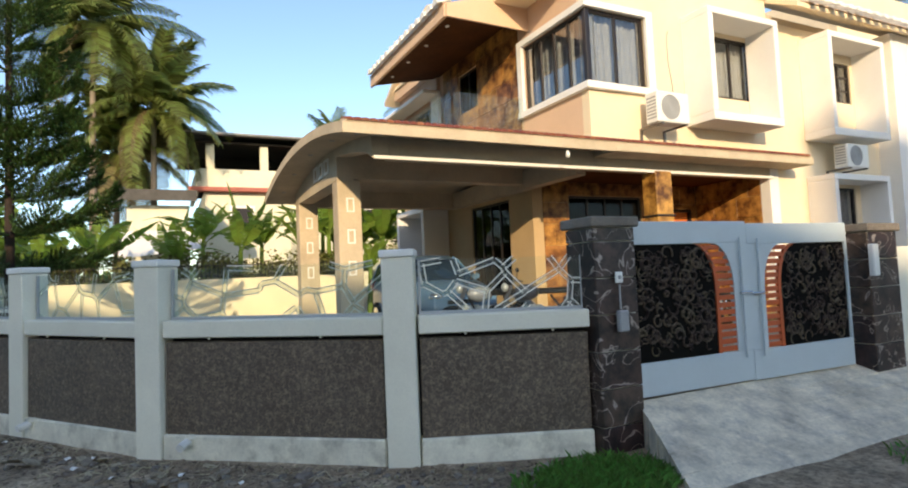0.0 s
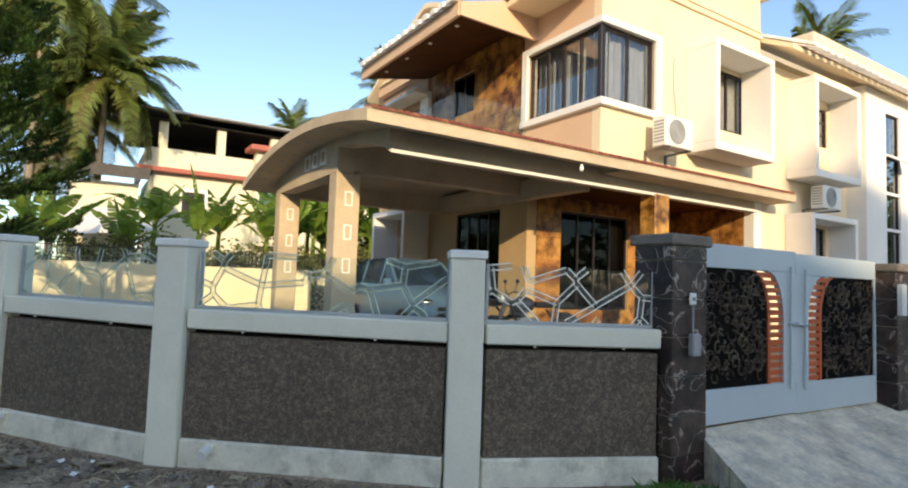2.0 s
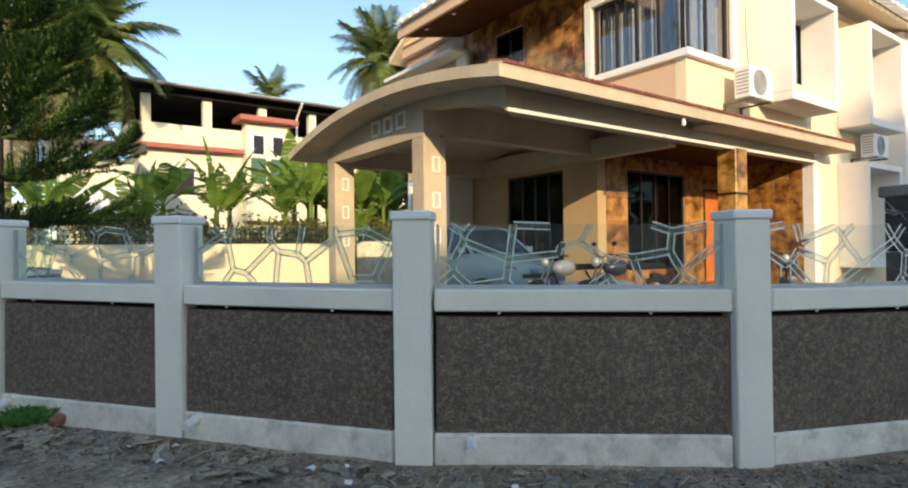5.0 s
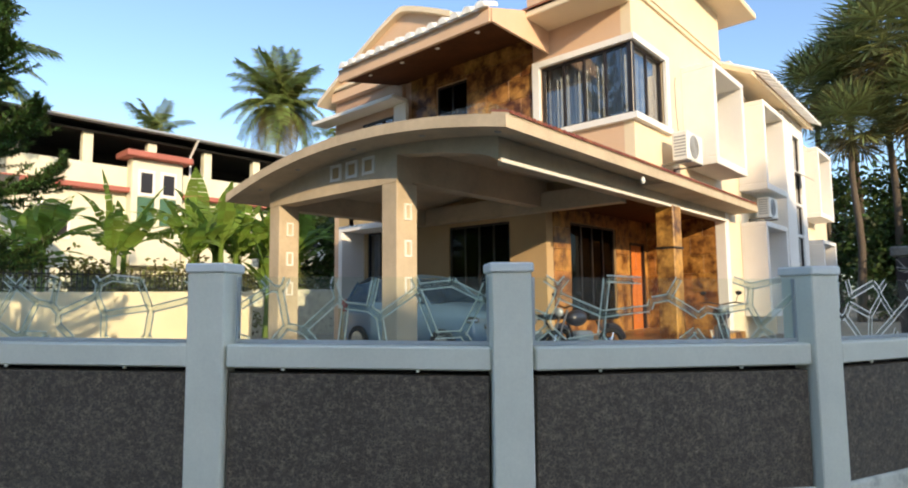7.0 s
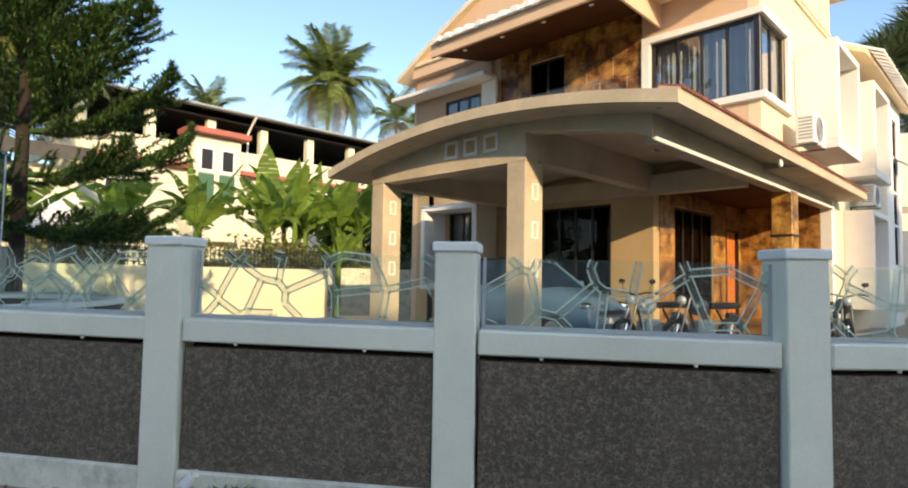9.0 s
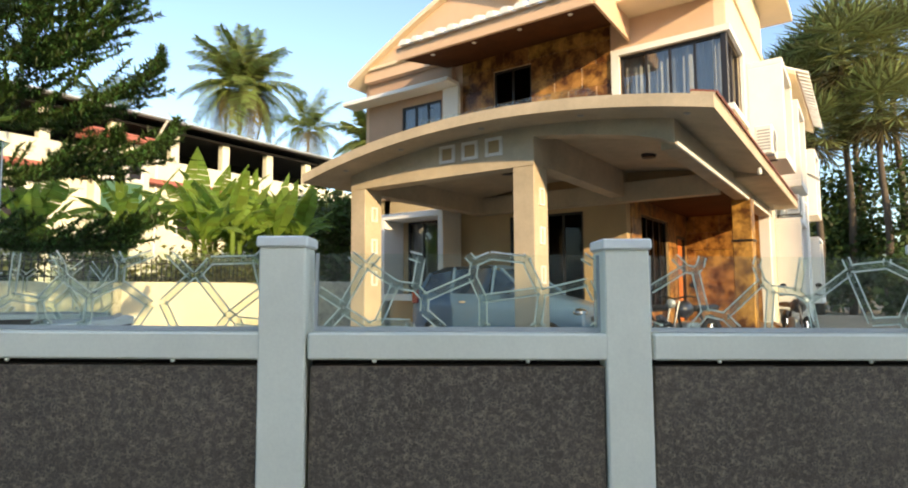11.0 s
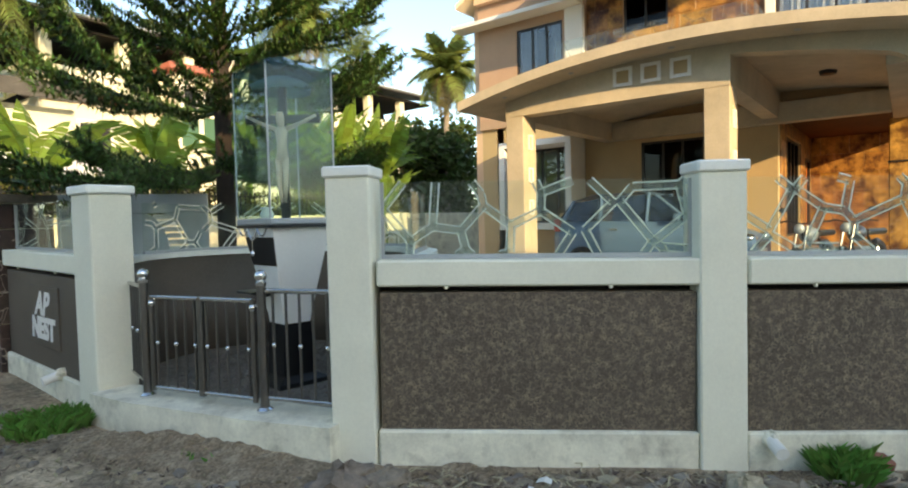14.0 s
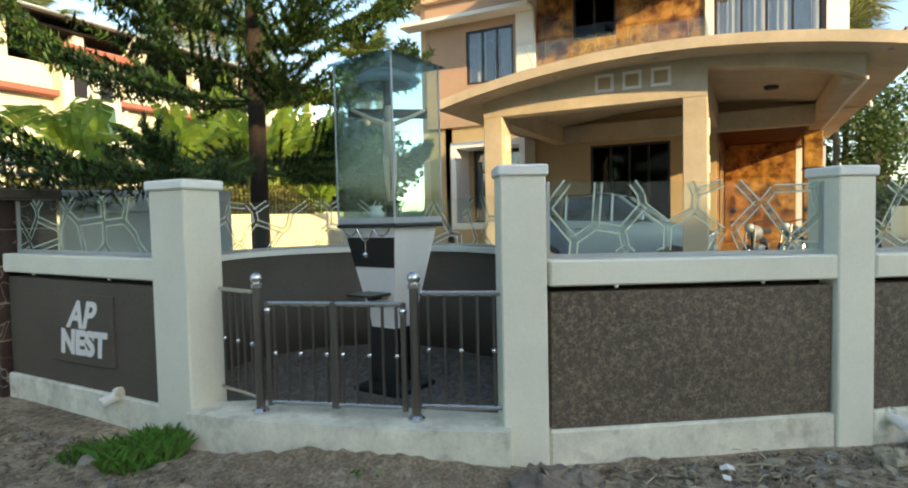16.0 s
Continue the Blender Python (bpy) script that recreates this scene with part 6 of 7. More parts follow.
# ---------------------------------------------------------------- plants
def frond_mesh(L, droop, rnd, leaf=0.55, n=34, width=0.068):
    """A palm frond along +x: a drooping rib with two rows of hanging leaflets."""
    m = Mesh()
    def at(t):
        return Vector((L * (t - 0.12 * droop * t * t), 0, L * (0.32 * t - droop * 0.62 * t * t)))
    pts = [at(i / 8) for i in range(9)]
    m.tube(pts, [0.03 * (1 - 0.85 * i / 8) for i in range(9)], 4)
    for i in range(n):
        t = 0.12 + 0.88 * i / (n - 1)
        p = at(t)
        d = (at(min(1, t + 0.02)) - at(t - 0.02)).normalized()
        ll = leaf * (0.55 + 0.75 * math.sin(math.pi * min(1, t * 0.85 + 0.12))) * rnd.uniform(0.85, 1.15)
        for s in (-1, 1):
            side = Vector((0.45 * d.x, s * 0.8, 0.45 * d.z + 0.12)).normalized()
            hang = Vector((0, 0, -1)) * rnd.uniform(0.25, 0.75)
            mid = p + side * ll * 0.5
            tip = p + (side + hang).normalized() * ll
            w = d * width
            m.add([p - w * 0.5, p + w * 0.5, mid + w * 0.6 + hang * 0.06 * ll, tip, mid - w * 0.6 + hang * 0.06 * ll], [(0, 1, 2, 3, 4)])
    return m


def palm(name, base, height, lean, fronds, length, seed, label, leaf=0.55, n=34, dry=3, mat_leaf=PALM_LEAF, group=""):
    rnd = random.Random(seed)
    p = thing(name, label, "palm tree", base, group=group)
    b = Vector(base)
    pts = [b + Vector((lean[0] * t * t, lean[1] * t * t, height * t)) for t in [i / 10 for i in range(11)]]
    part("trunk", Mesh().tube(pts, [0.19 - 0.08 * i / 10 + (0.08 if i == 0 else 0) for i in range(11)], 10), BARK, p, "grey ringed trunk", True)
    top = pts[-1]
    kinds = [frond_mesh(length * k, d, rnd, leaf, n) for k, d in ((1.0, 0.5), (1.0, 0.85), (0.92, 1.25), (0.82, 1.8))]
    data = [k.data("frond", mat_leaf) for k in kinds]
    dead = kinds[3].data("frond", PALM_DRY)
    for i in range(fronds):
        a = 360 * (i * 0.381966) + rnd.uniform(-12, 12)
        u = i / fronds
        kind = min(3, int(u * 4))
        ob = new("frond", dead if i >= fronds - dry else data[kind])
        ob.parent = p
        ob.matrix_local = Matrix.Translation(top - b) @ pose(0, 0, 0, 0, -(70 - 104 * u) + rnd.uniform(-8, 8), a) @ Matrix.Diagonal((1, 1, 1, 1))
    for i in range(5):
        a = 1.25 * i
        part("coconut", Mesh().ball(tuple(top + Vector((0.22 * math.cos(a), 0.22 * math.sin(a), -0.28))), 0.11, 8), PALM_DRY, p)
    return p


palm("coconut_palm", (-2.9, 31.5, 0), 14.0, (0.1, 0.2), 44, 5.2, 1, "tall coconut palm with drooping fronds behind the yard", leaf=0.8, n=50, group="coconut palms")
palm("coconut_palm", (-0.4, 31.8, 0), 10.2, (0.1, 0.1), 36, 4.2, 2, "coconut palm with hanging dry fronds", leaf=0.8, n=50, dry=4, group="coconut palms")
palm("coconut_palm", (-2.1, 33.5, 0), 8.2, (0.1, 0.1), 34, 4.2, 8, "low coconut palm with many dry hanging fronds", leaf=0.8, n=50, dry=6, group="coconut palms")
palm("coconut_palm", (17.6, 38.6, 0), 14.4, (0.5, 0.0), 40, 4.3, 3, "tall coconut palm behind the long building", leaf=0.85, n=40, dry=6, group="coconut palms")
palm("coconut_palm", (29.6, 46.0, 0), 15.6, (0.5, 0.0), 22, 4.2, 4, "far coconut palm behind the long building", leaf=0.9, n=26, group="coconut palms")
palm("coconut_palm", (11.5, 43.5, 0), 12.0, (0.3, 0.0), 18, 2.8, 5, "far coconut palm above the building's roof", leaf=0.7, n=24, group="coconut palms")
palm("coconut_palm", (14.8, 24.3, 0), 8.0, (0.3, 0.0), 26, 2.0, 6, "slim palm behind the house", leaf=0.6, n=26, group="coconut palms")
palm("coconut_palm", (40.0, 20.5, 0), 17.5, (0.5, 0.0), 24, 4.2, 7, "tall coconut palm behind the house", leaf=0.9, n=28, group="coconut palms")


def fan_palm(base, height, seed, size=1.1):
    """A palmyra with stiff round fans."""
    rnd = random.Random(seed)
    p = thing("fan_palm", "tall palmyra palm with stiff fan leaves beyond the house", "palm tree", base, group="palmyra palms")
    b = Vector(base)
    part("trunk", Mesh().tube([b + Vector((0.1 * math.sin(i), 0.1 * math.cos(i), height * i / 8)) for i in range(9)], [0.20 - 0.010 * i for i in range(9)], 10), BARK_DARK, p, "dark straight trunk", True)
    fan = Mesh()
    fan.tube([(0, 0, 0), (0.9, 0, 0.05)], 0.025, 4)
    for i in range(26):
        a = radians(-125 + 250 * i / 25)
        d = Vector((math.cos(a), math.sin(a), rnd.uniform(-0.18, 0.1)))
        s = Vector((-math.sin(a), math.cos(a), 0)) * 0.035
        q, e = Vector((0.9, 0, 0.05)), Vector((0.9, 0, 0.05)) + d * rnd.uniform(0.9, 1.15)
        fan.add([q, q + d * 0.6 + s, e, q + d * 0.6 - s], [(0, 1, 2, 3)])
    me, dd = fan.data("fan_leaf", FAN_LEAF), fan.data("fan_leaf", PALM_DRY)
    for i in range(40):
        u = i / 40
        ob = new("fan_leaf", dd if i > 33 else me)
        ob.parent = p
        ob.matrix_local = Matrix.Translation((0, 0, height)) @ pose(0, 0, 0, 0, -(80 - 145 * u), 137.5 * i) @ Matrix.Diagonal((size, size, size, 1))


for i, (x, y, h, k) in enumerate(((33.0, 6.5, 14.2, 1.9), (33.5, 9.6, 12.4, 1.5), (35.5, 8.3, 13.8, 1.7), (31.5, 7.9, 9.8, 1.3), (35.0, 4.2, 14.5, 1.8), (32.0, 5.0, 10.6, 1.5), (37.0, 6.0, 12.0, 1.6))):
    fan_palm((x, y, 0), h, 1 + i, k)


def conifer(base, height, seed):
    """A Norfolk pine: level whorls of flat feathery branches."""
    rnd = random.Random(seed)
    p = thing("norfolk_pine", "dark green Norfolk pine with level feathery branches", "conifer", base)
    b = Vector(base)
    part("trunk", Mesh().tube([b + Vector((0, 0, height * i / 8)) for i in range(9)], [0.085 * (1 - 0.9 * i / 8) + 0.01 for i in range(9)], 10), PINE_BARK, p, "dark straight trunk", True)
    kinds = []
    for k in range(4):
        m = Mesh()
        def at(t):
            return Vector((t, 0.03 * math.sin(5 * t + k), -0.10 * math.sin(t * 2.4) + 0.20 * t * t))
        m.tube([at(i / 8) for i in range(9)], [0.014 * (1 - 0.8 * i / 8) for i in range(9)], 4)
        for i in range(13):
            t = 0.16 + 0.84 * i / 12
            o = at(t)
            ln = (0.50 * math.sin(math.pi * min(1.0, 0.18 + 0.82 * t)) + 0.08) * rnd.uniform(0.8, 1.15)
            for s in (-1, 1):
                d = Vector((0.85, s * 0.62, rnd.uniform(-0.25, 0.20))).normalized()
                for q in range(24):
                    c = o + d * ln * (q + 0.4) / 24 + Vector((0, 0, 0.10 * (q / 24) ** 2))
                    for h in range(8):
                        nd = (d * 0.6 + Vector((rnd.uniform(-1, 1), rnd.uniform(-1, 1), rnd.uniform(-0.8, 1)))).normalized() * rnd.uniform(0.028, 0.058)
                        w = nd.cross(Vector((0.2, 0.3, 0.9))).normalized() * 0.0072
                        m.add([c - w, c + w, c + nd], [(0, 1, 2)])
        kinds.append(m.data("branch", PINE_LEAF))
    z, i = 1.7, 0
    while z < height - 0.2:
        u = (z - 1.45) / (height - 1.45)
        L = 1.62 * (1 - u) ** 0.6 + 0.2
        n = 7 if u < 0.35 else 6 if u < 0.6 else 5
        for j in range(n):
            ob = new("branch", kinds[(i + j) % 4])
            ob.parent = p
            l2 = L * rnd.uniform(0.75, 1.1)
            lift = min(26, 150 * u) + rnd.uniform(-7, 7)
            ob.matrix_local = Matrix.Translation((0, 0, z + rnd.uniform(-0.06, 0.06))) @ pose(0, 0, 0, 0, 0, 360 * j / n + i * 37 + rnd.uniform(-9, 9)) @ pose(0, 0, 0, rnd.uniform(-14, 14), 3 - lift, 0) @ Matrix.Diagonal((l2, l2 * 0.8, l2, 1))
        z += 0.60
        i += 1


conifer((-2.55, 13.35, YARD_Z), 10.5, 5)


def banana_leaf(L, W, droop, rnd):
    m = Mesh()
    n = 14
    def at(t):
        return Vector((L * (0.95 * t - 0.15 * droop * t * t), 0, L * (0.55 * t - 0.55 * droop * t * t)))
    for i in range(n):
        t0, t1 = 0.14 + 0.86 * i / n, 0.14 + 0.86 * (i + 1) / n
        for s in (-1, 1):
            if rnd.random() < 0.07:
                continue
            def w(t):
                return W * math.sin(math.pi * min(1, 0.06 + 0.94 * (t - 0.14) / 0.86) ** 0.8)
            dz = -0.25 + rnd.uniform(-0.12, 0.12)
            a, b = at(t0), at(t1) - (at(t1) - at(t0)) * (0.12 if rnd.random() < 0.4 else 0)
            m.add([a, b, b + Vector((0.1 * L / n, s * w(t1), w(t1) * dz)), a + Vector((0.1 * L / n, s * w(t0), w(t0) * dz))], [(0, 1, 2, 3)])
    m.tube([at(i / 8) for i in range(9)], [0.022 * (1 - 0.8 * i / 8) for i in range(9)], 4)
    return m


def banana(base, height, seed, size=1.0, label="banana plant with broad torn leaves behind the yard wall"):
    rnd = random.Random(seed)
    p = thing("banana_plant", label, "banana plant", base, group="banana plants")
    b = Vector(base)
    part("stem", Mesh().tube([b, b + Vector((0.05, 0, height * 0.5)), b + Vector((0.08, 0.03, height))], [0.13, 0.10, 0.07], 8), BANANA_LEAF, p, "green stem")
    for i in range(10):
        ob = new("leaf", banana_leaf(rnd.uniform(1.6, 2.4) * size, rnd.uniform(0.20, 0.31) * size, rnd.uniform(0.35, 1.4), rnd).data("leaf", BANANA_LEAF))
        ob.parent = p
        ob.matrix_local = Matrix.Translation((0.08, 0.03, height - 0.1)) @ pose(0, 0, 0, rnd.uniform(-25, 25), -rnd.uniform(10, 62), 137.5 * i + rnd.uniform(-20, 20))


for i, (x, y, h, s) in enumerate(((2.2, 20.3, 2.6, 1.1), (0.3, 20.6, 2.2, 1.0), (4.3, 20.4, 2.6, 1.15), (5.9, 22.4, 2.9, 1.15), (7.2, 23.2, 2.8, 1.1), (8.5, 24.0, 3.0, 1.2), (-2.0, 21.0, 2.4, 1.1), (-3.4, 20.8, 2.2, 1.0),
                                  (3.2, 22.6, 2.8, 1.1), (6.6, 20.2, 1.8, 0.9), (-4.8, 21.6, 2.7, 1.2), (10.5, 25.0, 2.8, 1.1), (1.2, 22.8, 3.0, 1.2), (5.2, 20.5, 3.1, 1.2), (6.4, 21.9, 2.9, 1.25), (7.7, 21.9, 3.0, 1.25), (8.9, 22.3, 3.1, 1.3), (5.6, 23.0, 3.4, 1.3), (9.8, 23.4, 3.2, 1.3), (7.0, 24.4, 3.4, 1.3))):
    banana((x, y, 0.0), h, 100 + i, s)


def leafy(name, base, size, count, seed, material, label, category, leaf=0.09, trunk=0.0, kind="", holes=0.35, bark=BARK_DARK):
    """A bush or crown of many small leaves, in uneven clumps, on a branching stem."""
    rnd = random.Random(seed)
    p = thing(name, label, category, base, kind)
    b = Vector(base)
    cz = trunk + size[2] * 0.5
    clumps = [(Vector((rnd.gauss(0, 0.36) * size[0], rnd.gauss(0, 0.36) * size[1], cz + rnd.uniform(-0.42, 0.46) * size[2])), rnd.uniform(0.16, 0.34)) for _ in range(26)]
    st = Mesh()
    st.tube([b, b + Vector((0.03, 0.02, trunk + size[2] * 0.3)), b + Vector((0, 0, trunk + size[2] * 0.7))], [0.04 + 0.03 * size[2] * (trunk > 0), 0.03 + 0.02 * size[2] * (trunk > 0), 0.015], 7)
    for c, r in clumps[::2]:
        st.tube([b + Vector((0, 0, trunk + size[2] * 0.2)), b + c * 0.6 + Vector((0, 0, (trunk + 0.3 * size[2]) * 0.4)), b + c], [0.03 + 0.012 * size[2], 0.02, 0.008], 5)
    part("trunk", st, bark, p, "branching stem")
    m = Mesh()
    k = max(size)
    for i in range(count):
        c, r = clumps[rnd.randrange(len(clumps))]
        d = Vector((rnd.gauss(0, 1), rnd.gauss(0, 1), rnd.gauss(0, 0.8)))
        q = b + c + d.normalized() * r * k * rnd.random() ** 0.5 * 0.8
        if q.z < 0.05:
            continue
        u = Vector((rnd.gauss(0, 1), rnd.gauss(0, 1), rnd.gauss(-0.2, 0.6))).normalized() * leaf * rnd.uniform(0.7, 1.4)
        w = u.cross(Vector((rnd.gauss(0, 1), rnd.gauss(0, 1), rnd.gauss(0, 1)))).normalized() * leaf * 0.32
        m.add([q - u * 0.5, q + w, q + u * 0.5, q - w], [(0, 1, 2, 3)])
    part("crown", m, material, p, "uneven leafy crown")


for i, (x, y, s, lab) in enumerate(((1.4, 19.9, (1.0, 0.7, 1.9), 0), (3.2, 20.0, (1.1, 0.7, 2.1), 0), (-0.8, 19.9, (1.0, 0.7, 1.7), 0), (4.9, 20.0, (0.9, 0.7, 1.7), 0), (-2.6, 20.0, (1.1, 0.7, 1.9), 0), (-4.6, 20.2, (1.2, 0.8, 1.8), 0), (-6.6, 20.2, (1.2, 0.8, 2.2), 0), (6.6, 21.9, (1.1, 0.7, 1.9), 0), (9.0, 22.0, (1.3, 0.9, 2.1), 0))):
    leafy("shrub", (x, y, 0.0), (s[0] * 1.35, s[1], s[2] + 0.5), 5200, 40 + i, SHRUB_LEAF, "dense olive-green shrub behind the yard wall", "shrub", 0.13)
for i, (x, y, s, tr) in enumerate(((12.5, 27.5, (2.6, 2.4, 3.6), 1.6), (16.5, 28.5, (2.8, 2.6, 4.2), 1.8), (20.0, 40.0, (4.0, 3.5, 5), 4.0), (27.0, 43.0, (4.5, 3.5, 6), 4.0), (-9.0, 30.0, (3.5, 3.0, 5), 2.5), (-13.0, 27.0, (3.5, 3.0, 6), 2.5),
                                   (33.0, 3.0, (3.0, 2.6, 6.5), 0.8), (37.0, 6.0, (3.5, 3.0, 8.0), 1.0), (40.0, 1.5, (3.5, 3.0, 8.5), 1.0), (29.0, 4.4, (1.8, 1.6, 2.4), 0.3), (44.0, -3.0, (4, 3, 6), 1.0), (31.0, -1.0, (2.5, 2.2, 3.5), 0.6), (12.6, 23.6, (1.6, 1.4, 3.6), 1.6), (16.6, 25.4, (2.2, 1.8, 4.4), 1.6), (36.0, 9.6, (2.6, 2.2, 7.5), 0.5), (38.0, 7.6, (3.0, 2.4, 8.0), 0.5), (33.5, 6.6, (2.2, 2.0, 5.0), 0.3))):
    leafy("tree", (x, y, 0.0), s, 3600, 80 + i, TREE_LEAF, "broad green tree in the distance behind the house", "tree", 0.30, tr)

# distant woods all round
far = Mesh()
rnd = random.Random(77)
for i in range(9000):
    a = rnd.uniform(0, 2 * math.pi)
    r = rnd.uniform(62, 95)
    h = (6 + 2.5 * math.sin(a * 7) + 2 * math.sin(a * 17 + 1)) * rnd.random() ** 0.7
    q = Vector((5 + r * math.cos(a), 12 + r * math.sin(a), h))
    u = Vector((rnd.gauss(0, 1), rnd.gauss(0, 1), rnd.gauss(0, 1))).normalized() * 0.9
    w = u.cross(Vector((rnd.gauss(0, 1), rnd.gauss(0, 1), rnd.gauss(0, 1)))).normalized() * 0.6
    far.add([q - u, q + w, q + u, q - w], [(0, 1, 2, 3)])
single("far_woods", far, TREE_LEAF, "distant dark green woods round the place", "woods", "stuff")


# ---------------------------------------------------------------- grass, litter and stones along the wall
def tuft(cx, cy, r, n, h, seed):
    rnd = random.Random(seed)
    m = Mesh()
    for i in range(n):
        a, d = rnd.uniform(0, 6.283), r * rnd.random() ** 0.6
        x, y = cx + d * math.cos(a) * 1.25, cy + d * math.sin(a)
        z = ground_z(x, y) - 0.01
        l, t = h * rnd.uniform(0.4, 1.2), rnd.uniform(0, 6.283)
        dx, dy = math.cos(t), math.sin(t)
        b = rnd.uniform(0.15, 0.9) * l
        w = 0.0022 + 0.002 * rnd.random()
        m.add([(x - dy * w, y + dx * w, z), (x + dy * w, y - dx * w, z), (x + dx * b * 0.4 + dy * w, y + dy * b * 0.4 - dx * w, z + l * 0.6), (x + dx * b, y + dy * b, z + l * 0.85), (x + dx * b * 0.4 - dy * w, y + dy * b * 0.4 + dx * w, z + l * 0.6)], [(0, 1, 2, 3, 4)])
    single("grass", m, GRASS, "low tuft of green grass at the foot of the wall", "grass", "stuff")


tuft(2.75, 3.25, 0.40, 2600, 0.11, 1)
tuft(2.35, 3.35, 0.25, 500, 0.10, 2)
tuft(-2.2, 8.2, 0.13, 650, 0.17, 3)
tuft(-4.42, 12.45, 0.20, 1100, 0.15, 4)
tuft(-4.55, 12.8, 0.14, 180, 0.09, 5)
tuft(5.0, 2.3, 0.3, 300, 0.08, 6)
tuft(-3.9, 11.2, 0.25, 160, 0.10, 7)
rnd = random.Random(21)
line = [(2.95, 3.62), (1.52, 4.17), (-0.25, 5.53), (-1.42, 7.1), (-2.54, 8.62), (-3.72, 10.3), (-4.3, 11.9), (-4.5, 13.5), (-4.4, 15)]
shapes = []
for k in range(6):
    shapes.append(Mesh().ball((0, 0, 0), 1.0, 8, (1, rnd.uniform(0.6, 0.9), rnd.uniform(0.35, 0.6)), 0.22, rnd).data("stone", STONE))
for i in range(230):
    k = rnd.randrange(len(line) - 1)
    p = lerp(line[k], line[k + 1], rnd.random())
    d = Vector((line[k + 1][1] - line[k][1], -(line[k + 1][0] - line[k][0]))).normalized() * -1
    o = rnd.uniform(0.0, 0.55) ** 1.3
    x, y = p[0] + d.x * o, p[1] + d.y * o
    s = rnd.uniform(0.015, 0.05) * (1.7 if rnd.random() < 0.08 else 1)
    ob = new("stone", shapes[rnd.randrange(6)])
    ob.matrix_basis = Matrix.Translation((x, y, ground_z(x, y) + s * 0.12)) @ pose(0, 0, 0, rnd.uniform(-15, 15), rnd.uniform(-15, 15), rnd.uniform(0, 360)) @ Matrix.Diagonal((s, s, s, 1))
    tagged(ob, "small rough stone lying along the wall", "stone", "stones along the wall")
litter = Mesh()
for i in range(5200):
    k = rnd.randrange(len(line) - 1)
    p = lerp(line[k], line[k + 1], rnd.random())
    d = Vector((line[k + 1][1] - line[k][1], -(line[k + 1][0] - line[k][0]))).normalized() * -1
    o = -0.05 + abs(rnd.gauss(0, 0.45))
    x, y = p[0] + d.x * o, p[1] + d.y * o
    s, a = rnd.uniform(0.008, 0.030), rnd.uniform(0, 6.283)
    z = ground_z(x, y) + 0.012
    c, sn = math.cos(a) * s, math.sin(a) * s
    litter.add([(x - c, y - sn, z + rnd.uniform(0, 0.02)), (x - sn * 0.35, y + c * 0.35, z + rnd.uniform(0, 0.02)), (x + c, y + sn, z + rnd.uniform(0, 0.03)), (x + sn * 0.35, y - c * 0.35, z + rnd.uniform(0, 0.01))], [(0, 1, 2, 3)])
single("leaf_litter", litter, mat("dry_leaf_litter", (0.20, 0.15, 0.105), 0.9, island=0.7), "dry leaves and twigs strewn along the wall", "litter", "stuff")

# a low bank of crumbled soil along the foot of the wall
bank, ring = Mesh(), []
for k in range(len(line) - 1):
    n_ = max(2, int(span(line[k], line[k + 1]) / 0.035))
    for i in range(n_ + (k == len(line) - 2)):
        ring.append(lerp(line[k], line[k + 1], i / n_))
cols = 22
verts = []
for i, p in enumerate(ring):
    a, b = ring[max(0, i - 12)], ring[min(len(ring) - 1, i + 12)]
    d = Vector((a[1] - b[1], b[0] - a[0])).normalized()
    wide = 0.45 + 0.22 * noise.noise((i * 0.022, 3.1, 0))
    for j in range(cols):
        u = j / (cols - 1)
        x, y = p[0] + d.x * (u * wide - 0.06), p[1] + d.y * (u * wide - 0.06)
        lump = 0.5 + 0.9 * noise.noise((x * 5.0, y * 5.0, 1.0)) + 0.8 * noise.noise((x * 14.0, y * 14.0, 2.0)) + 0.5 * noise.noise((x * 33.0, y * 33.0, 3.0))
        verts.append((x, y, ground_z(x, y) - 0.03 + (0.075 * max(0.0, 1 - ((y - 11.2) / 1.2) ** 2) + 0.03 + 0.042 * max(0.0, lump) * max(0.15, 0.55 + 1.3 * noise.noise((x * 1.1, y * 1.1, 7.0)))) * (1 - u) ** 0.7 * min(1.0, 2.2 * (1 - u))))
bank.add(verts, [(i * cols + j, i * cols + j + 1, (i + 1) * cols + j + 1, (i + 1) * cols + j) for i in range(len(ring) - 1) for j in range(cols - 1)])
single("soil_bank", bank, mat("crumbled_soil", (0.27, 0.195, 0.13), 0.95, grain=0.7, scale=45, stain=0.4, stain_scale=6, bump=1.0, second=(0.40, 0.31, 0.22), second_at=0.56), "crumbled brown soil heaped along the foot of the wall", "soil", "stuff")

# broken slabs, mortar lumps and dry roots heaped against the plinth
rnd = random.Random(55)
RUBBLE = mat("broken_mortar", (0.34, 0.28, 0.21), 0.95, grain=0.35, scale=26, stain=0.35, stain_scale=5, bump=0.6, vary=0.35)
slabs = []
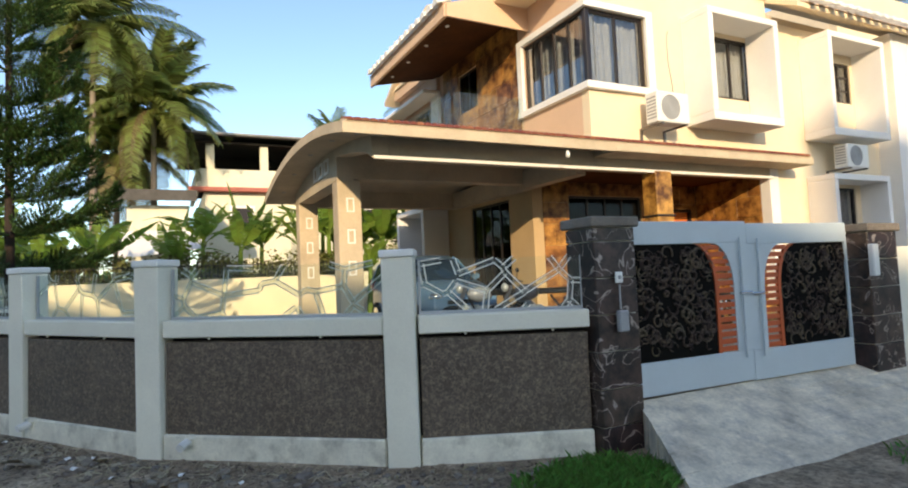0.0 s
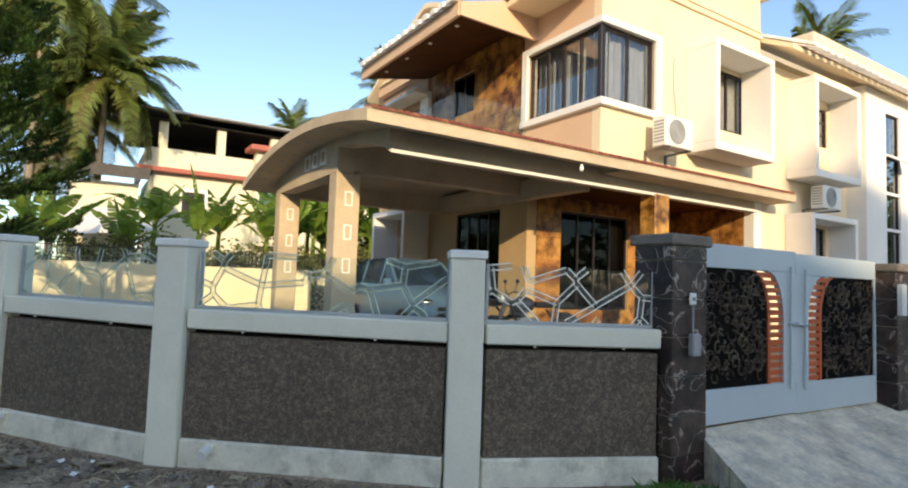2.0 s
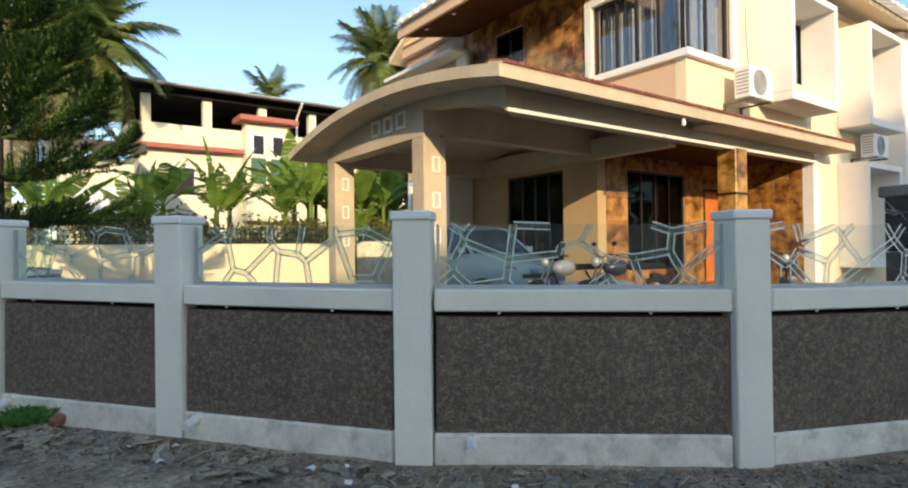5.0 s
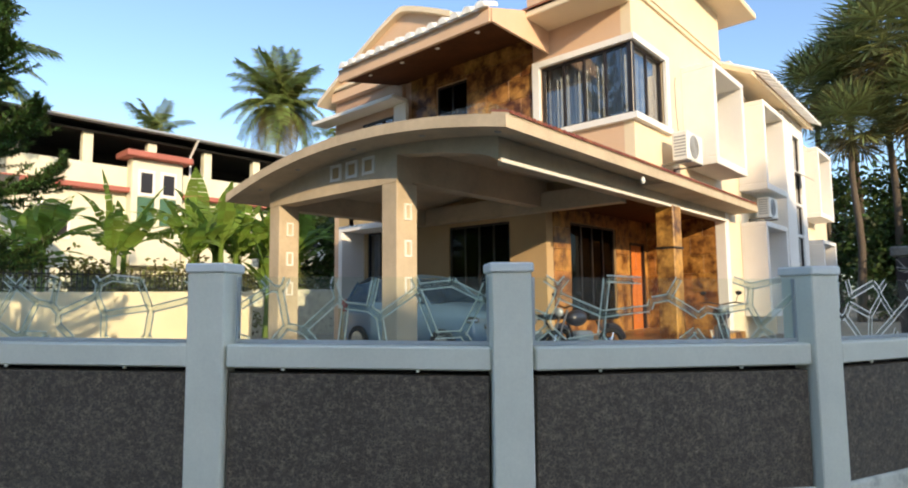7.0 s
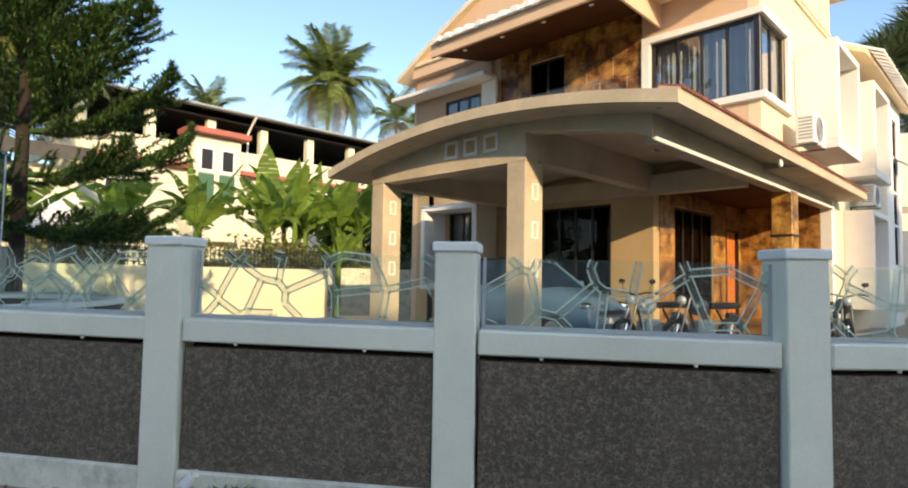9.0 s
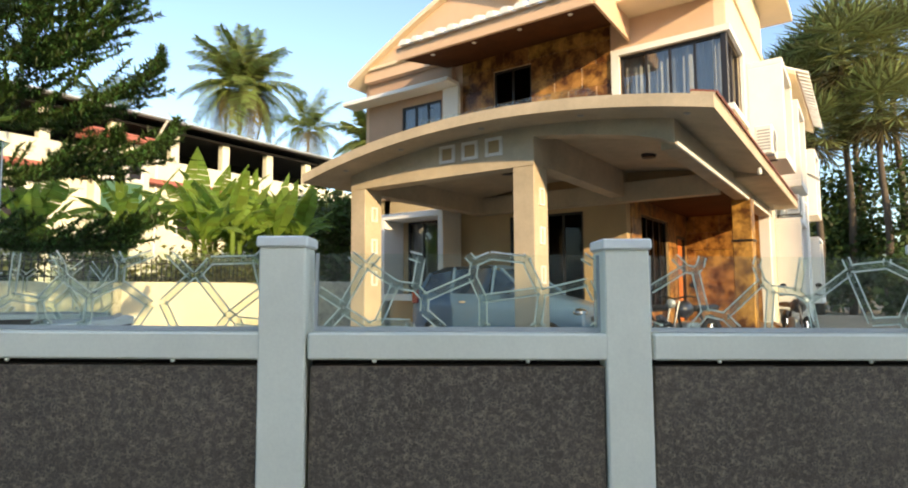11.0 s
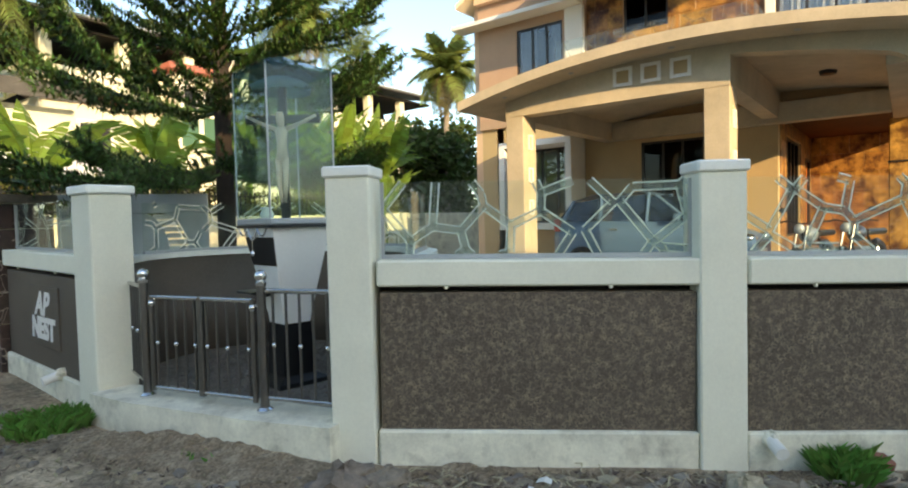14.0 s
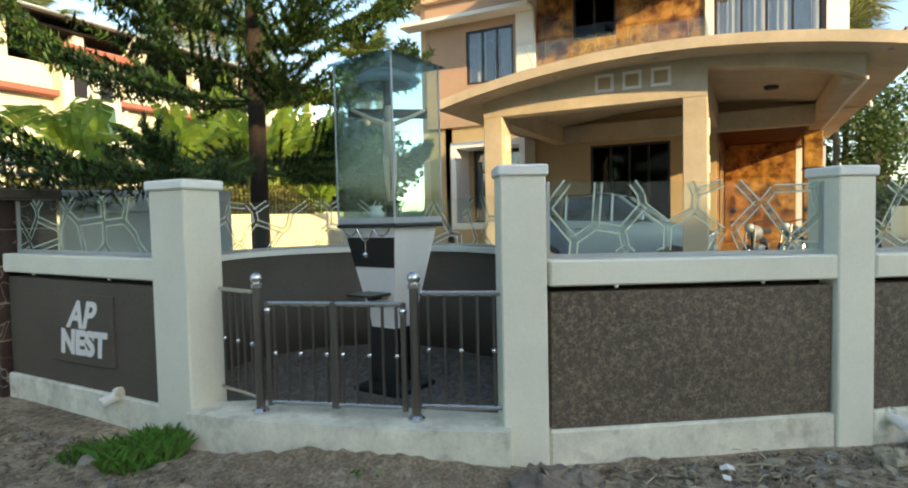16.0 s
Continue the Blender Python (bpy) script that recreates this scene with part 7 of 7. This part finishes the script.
for k in range(5):
    n = rnd.randrange(5, 8)
    ring = [(math.cos(6.283 * i / n + rnd.uniform(-0.3, 0.3)) * rnd.uniform(0.7, 1.2), math.sin(6.283 * i / n + rnd.uniform(-0.3, 0.3)) * rnd.uniform(0.4, 0.8)) for i in range(n)]
    m = Mesh()
    m.add([(x, y, -0.2) for x, y in ring] + [(x * 0.9, y * 0.88, 0.22 + rnd.uniform(-0.06, 0.06)) for x, y in ring], [tuple(range(n))[::-1], tuple(range(n, 2 * n))] + [(i, (i + 1) % n, n + (i + 1) % n, n + i) for i in range(n)])
    slabs.append(m.data("slab_fragment", RUBBLE))
for i in range(210):
    k = rnd.choice((1, 2, 3, 3, 3, 4, 4, 4))
    p = lerp(line[k], line[k + 1], rnd.random())
    d = Vector((line[k + 1][1] - line[k][1], -(line[k + 1][0] - line[k][0]))).normalized() * -1
    o = rnd.uniform(-0.03, 0.42)
    x, y = p[0] + d.x * o, p[1] + d.y * o
    s = rnd.uniform(0.02, 0.075)
    ob = new("slab_fragment", slabs[rnd.randrange(5)])
    ob.matrix_basis = Matrix.Translation((x, y, ground_z(x, y) + s * 0.12)) @ pose(0, 0, 0, rnd.uniform(-22, 22), rnd.uniform(-22, 22), rnd.uniform(0, 360)) @ Matrix.Diagonal((s, s, s * 0.8, 1))
    tagged(ob, "broken piece of mortar slab at the foot of the wall", "rubble", "rubble along the wall")
for i in range(46):
    k = rnd.choice((2, 3, 3))
    p = lerp(line[k], line[k + 1], rnd.random())
    d = Vector((line[k + 1][1] - line[k][1], -(line[k + 1][0] - line[k][0]))).normalized() * -1
    o = rnd.uniform(0.02, 0.42)
    x, y = p[0] + d.x * o, p[1] + d.y * o
    sc = rnd.uniform(0.06, 0.125)
    ob = new("slab_fragment", slabs[rnd.randrange(5)])
    ob.matrix_basis = Matrix.Translation((x, y, ground_z(x, y) + 0.03)) @ pose(0, 0, 0, rnd.uniform(-24, 24), rnd.uniform(-24, 24), rnd.uniform(0, 360)) @ Matrix.Diagonal((sc, sc * 0.7, sc * 0.3, 1))
    tagged(ob, "flat broken piece of grey slab lying in the soil", "rubble", "broken slabs along the wall")
single("brick", Mesh().soft(-0.06, 0.06, -0.045, 0.045, -0.02, 0.055, 0.012, pose(-1.99, 8.06, ground_z(-1.99, 8.06) + 0.03, 8, -12, 40)), mat("worn_red_brick", (0.30, 0.12, 0.085), 0.9, grain=0.3, scale=30, stain=0.4, stain_scale=8, bump=0.4), "half of a worn red brick lying at the wall foot", "brick")
for i in range(14):
    k = rnd.choice((0, 1, 1, 2, 2, 3, 4))
    p = lerp(line[k], line[k + 1], rnd.random())
    d = Vector((line[k + 1][1] - line[k][1], -(line[k + 1][0] - line[k][0]))).normalized() * -1
    o, q = rnd.uniform(0.08, 0.5), rnd.uniform(0.02, 0.04)
    x, y = p[0] + d.x * o, p[1] + d.y * o
    scrap = Mesh().add([(-q, -q * 0.6, 0.0), (0, -q * 0.7, 0.012), (q, -q * 0.5, 0.0), (q * 0.9, q * 0.6, 0.006), (0.1 * q, q * 0.7, 0.018), (-q * 0.9, q * 0.5, 0.004)], [(0, 1, 4, 5), (1, 2, 3, 4)], pose(x, y, ground_z(x, y) + 0.035, 0, 0, rnd.uniform(0, 360)))
    single("paper_scrap", scrap, PLASTIC_WHITE, "crumpled white paper scrap lying on the soil", "litter", group="paper scraps")
roots = Mesh()
for i in range(420):
    k = rnd.choice((1, 2, 3, 3, 4, 4, 4))
    p = lerp(line[k], line[k + 1], rnd.random())
    d = Vector((line[k + 1][1] - line[k][1], -(line[k + 1][0] - line[k][0]))).normalized() * -1
    o = abs(rnd.gauss(0, 0.2))
    x, y, a, l = p[0] + d.x * o, p[1] + d.y * o, rnd.uniform(0, 6.283), rnd.uniform(0.06, 0.22)
    z = ground_z(x, y)
    b = a + rnd.uniform(-0.9, 0.9)
    e = (x + math.cos(a) * l, y + math.sin(a) * l)
    roots.tube([(x, y, z), (x + math.cos(b) * l * 0.5, y + math.sin(b) * l * 0.5, z + rnd.uniform(0.01, 0.05)), (e[0], e[1], ground_z(*e) + 0.005)], [0.004, 0.0035, 0.002], 4)
single("dry_roots", roots, mat("pale_dry_root", (0.38, 0.31, 0.22), 0.9, island=0.5), "pale dry roots and straw heaped along the wall", "roots", "stuff")
for (px, py), r, sd in ((PILLARS[4], 0.17, 1), (PILLARS[4], 0.12, 2), (PILLARS[3], 0.11, 3)):
    q = random.Random(sd)
    d = Vector((-0.62, -0.42)) if sd != 2 else Vector((-0.35, -0.75))
    x, y = px + d.x * 0.5, py + d.y * 0.5
    single("mortar_lump", Mesh().ball((x, y, ground_z(x, y) + r * 0.15), r, 14, (1.0, 0.8, 0.5), 0.3, q), RUBBLE, "rough lump of old mortar beside the pillar foot", "rubble")
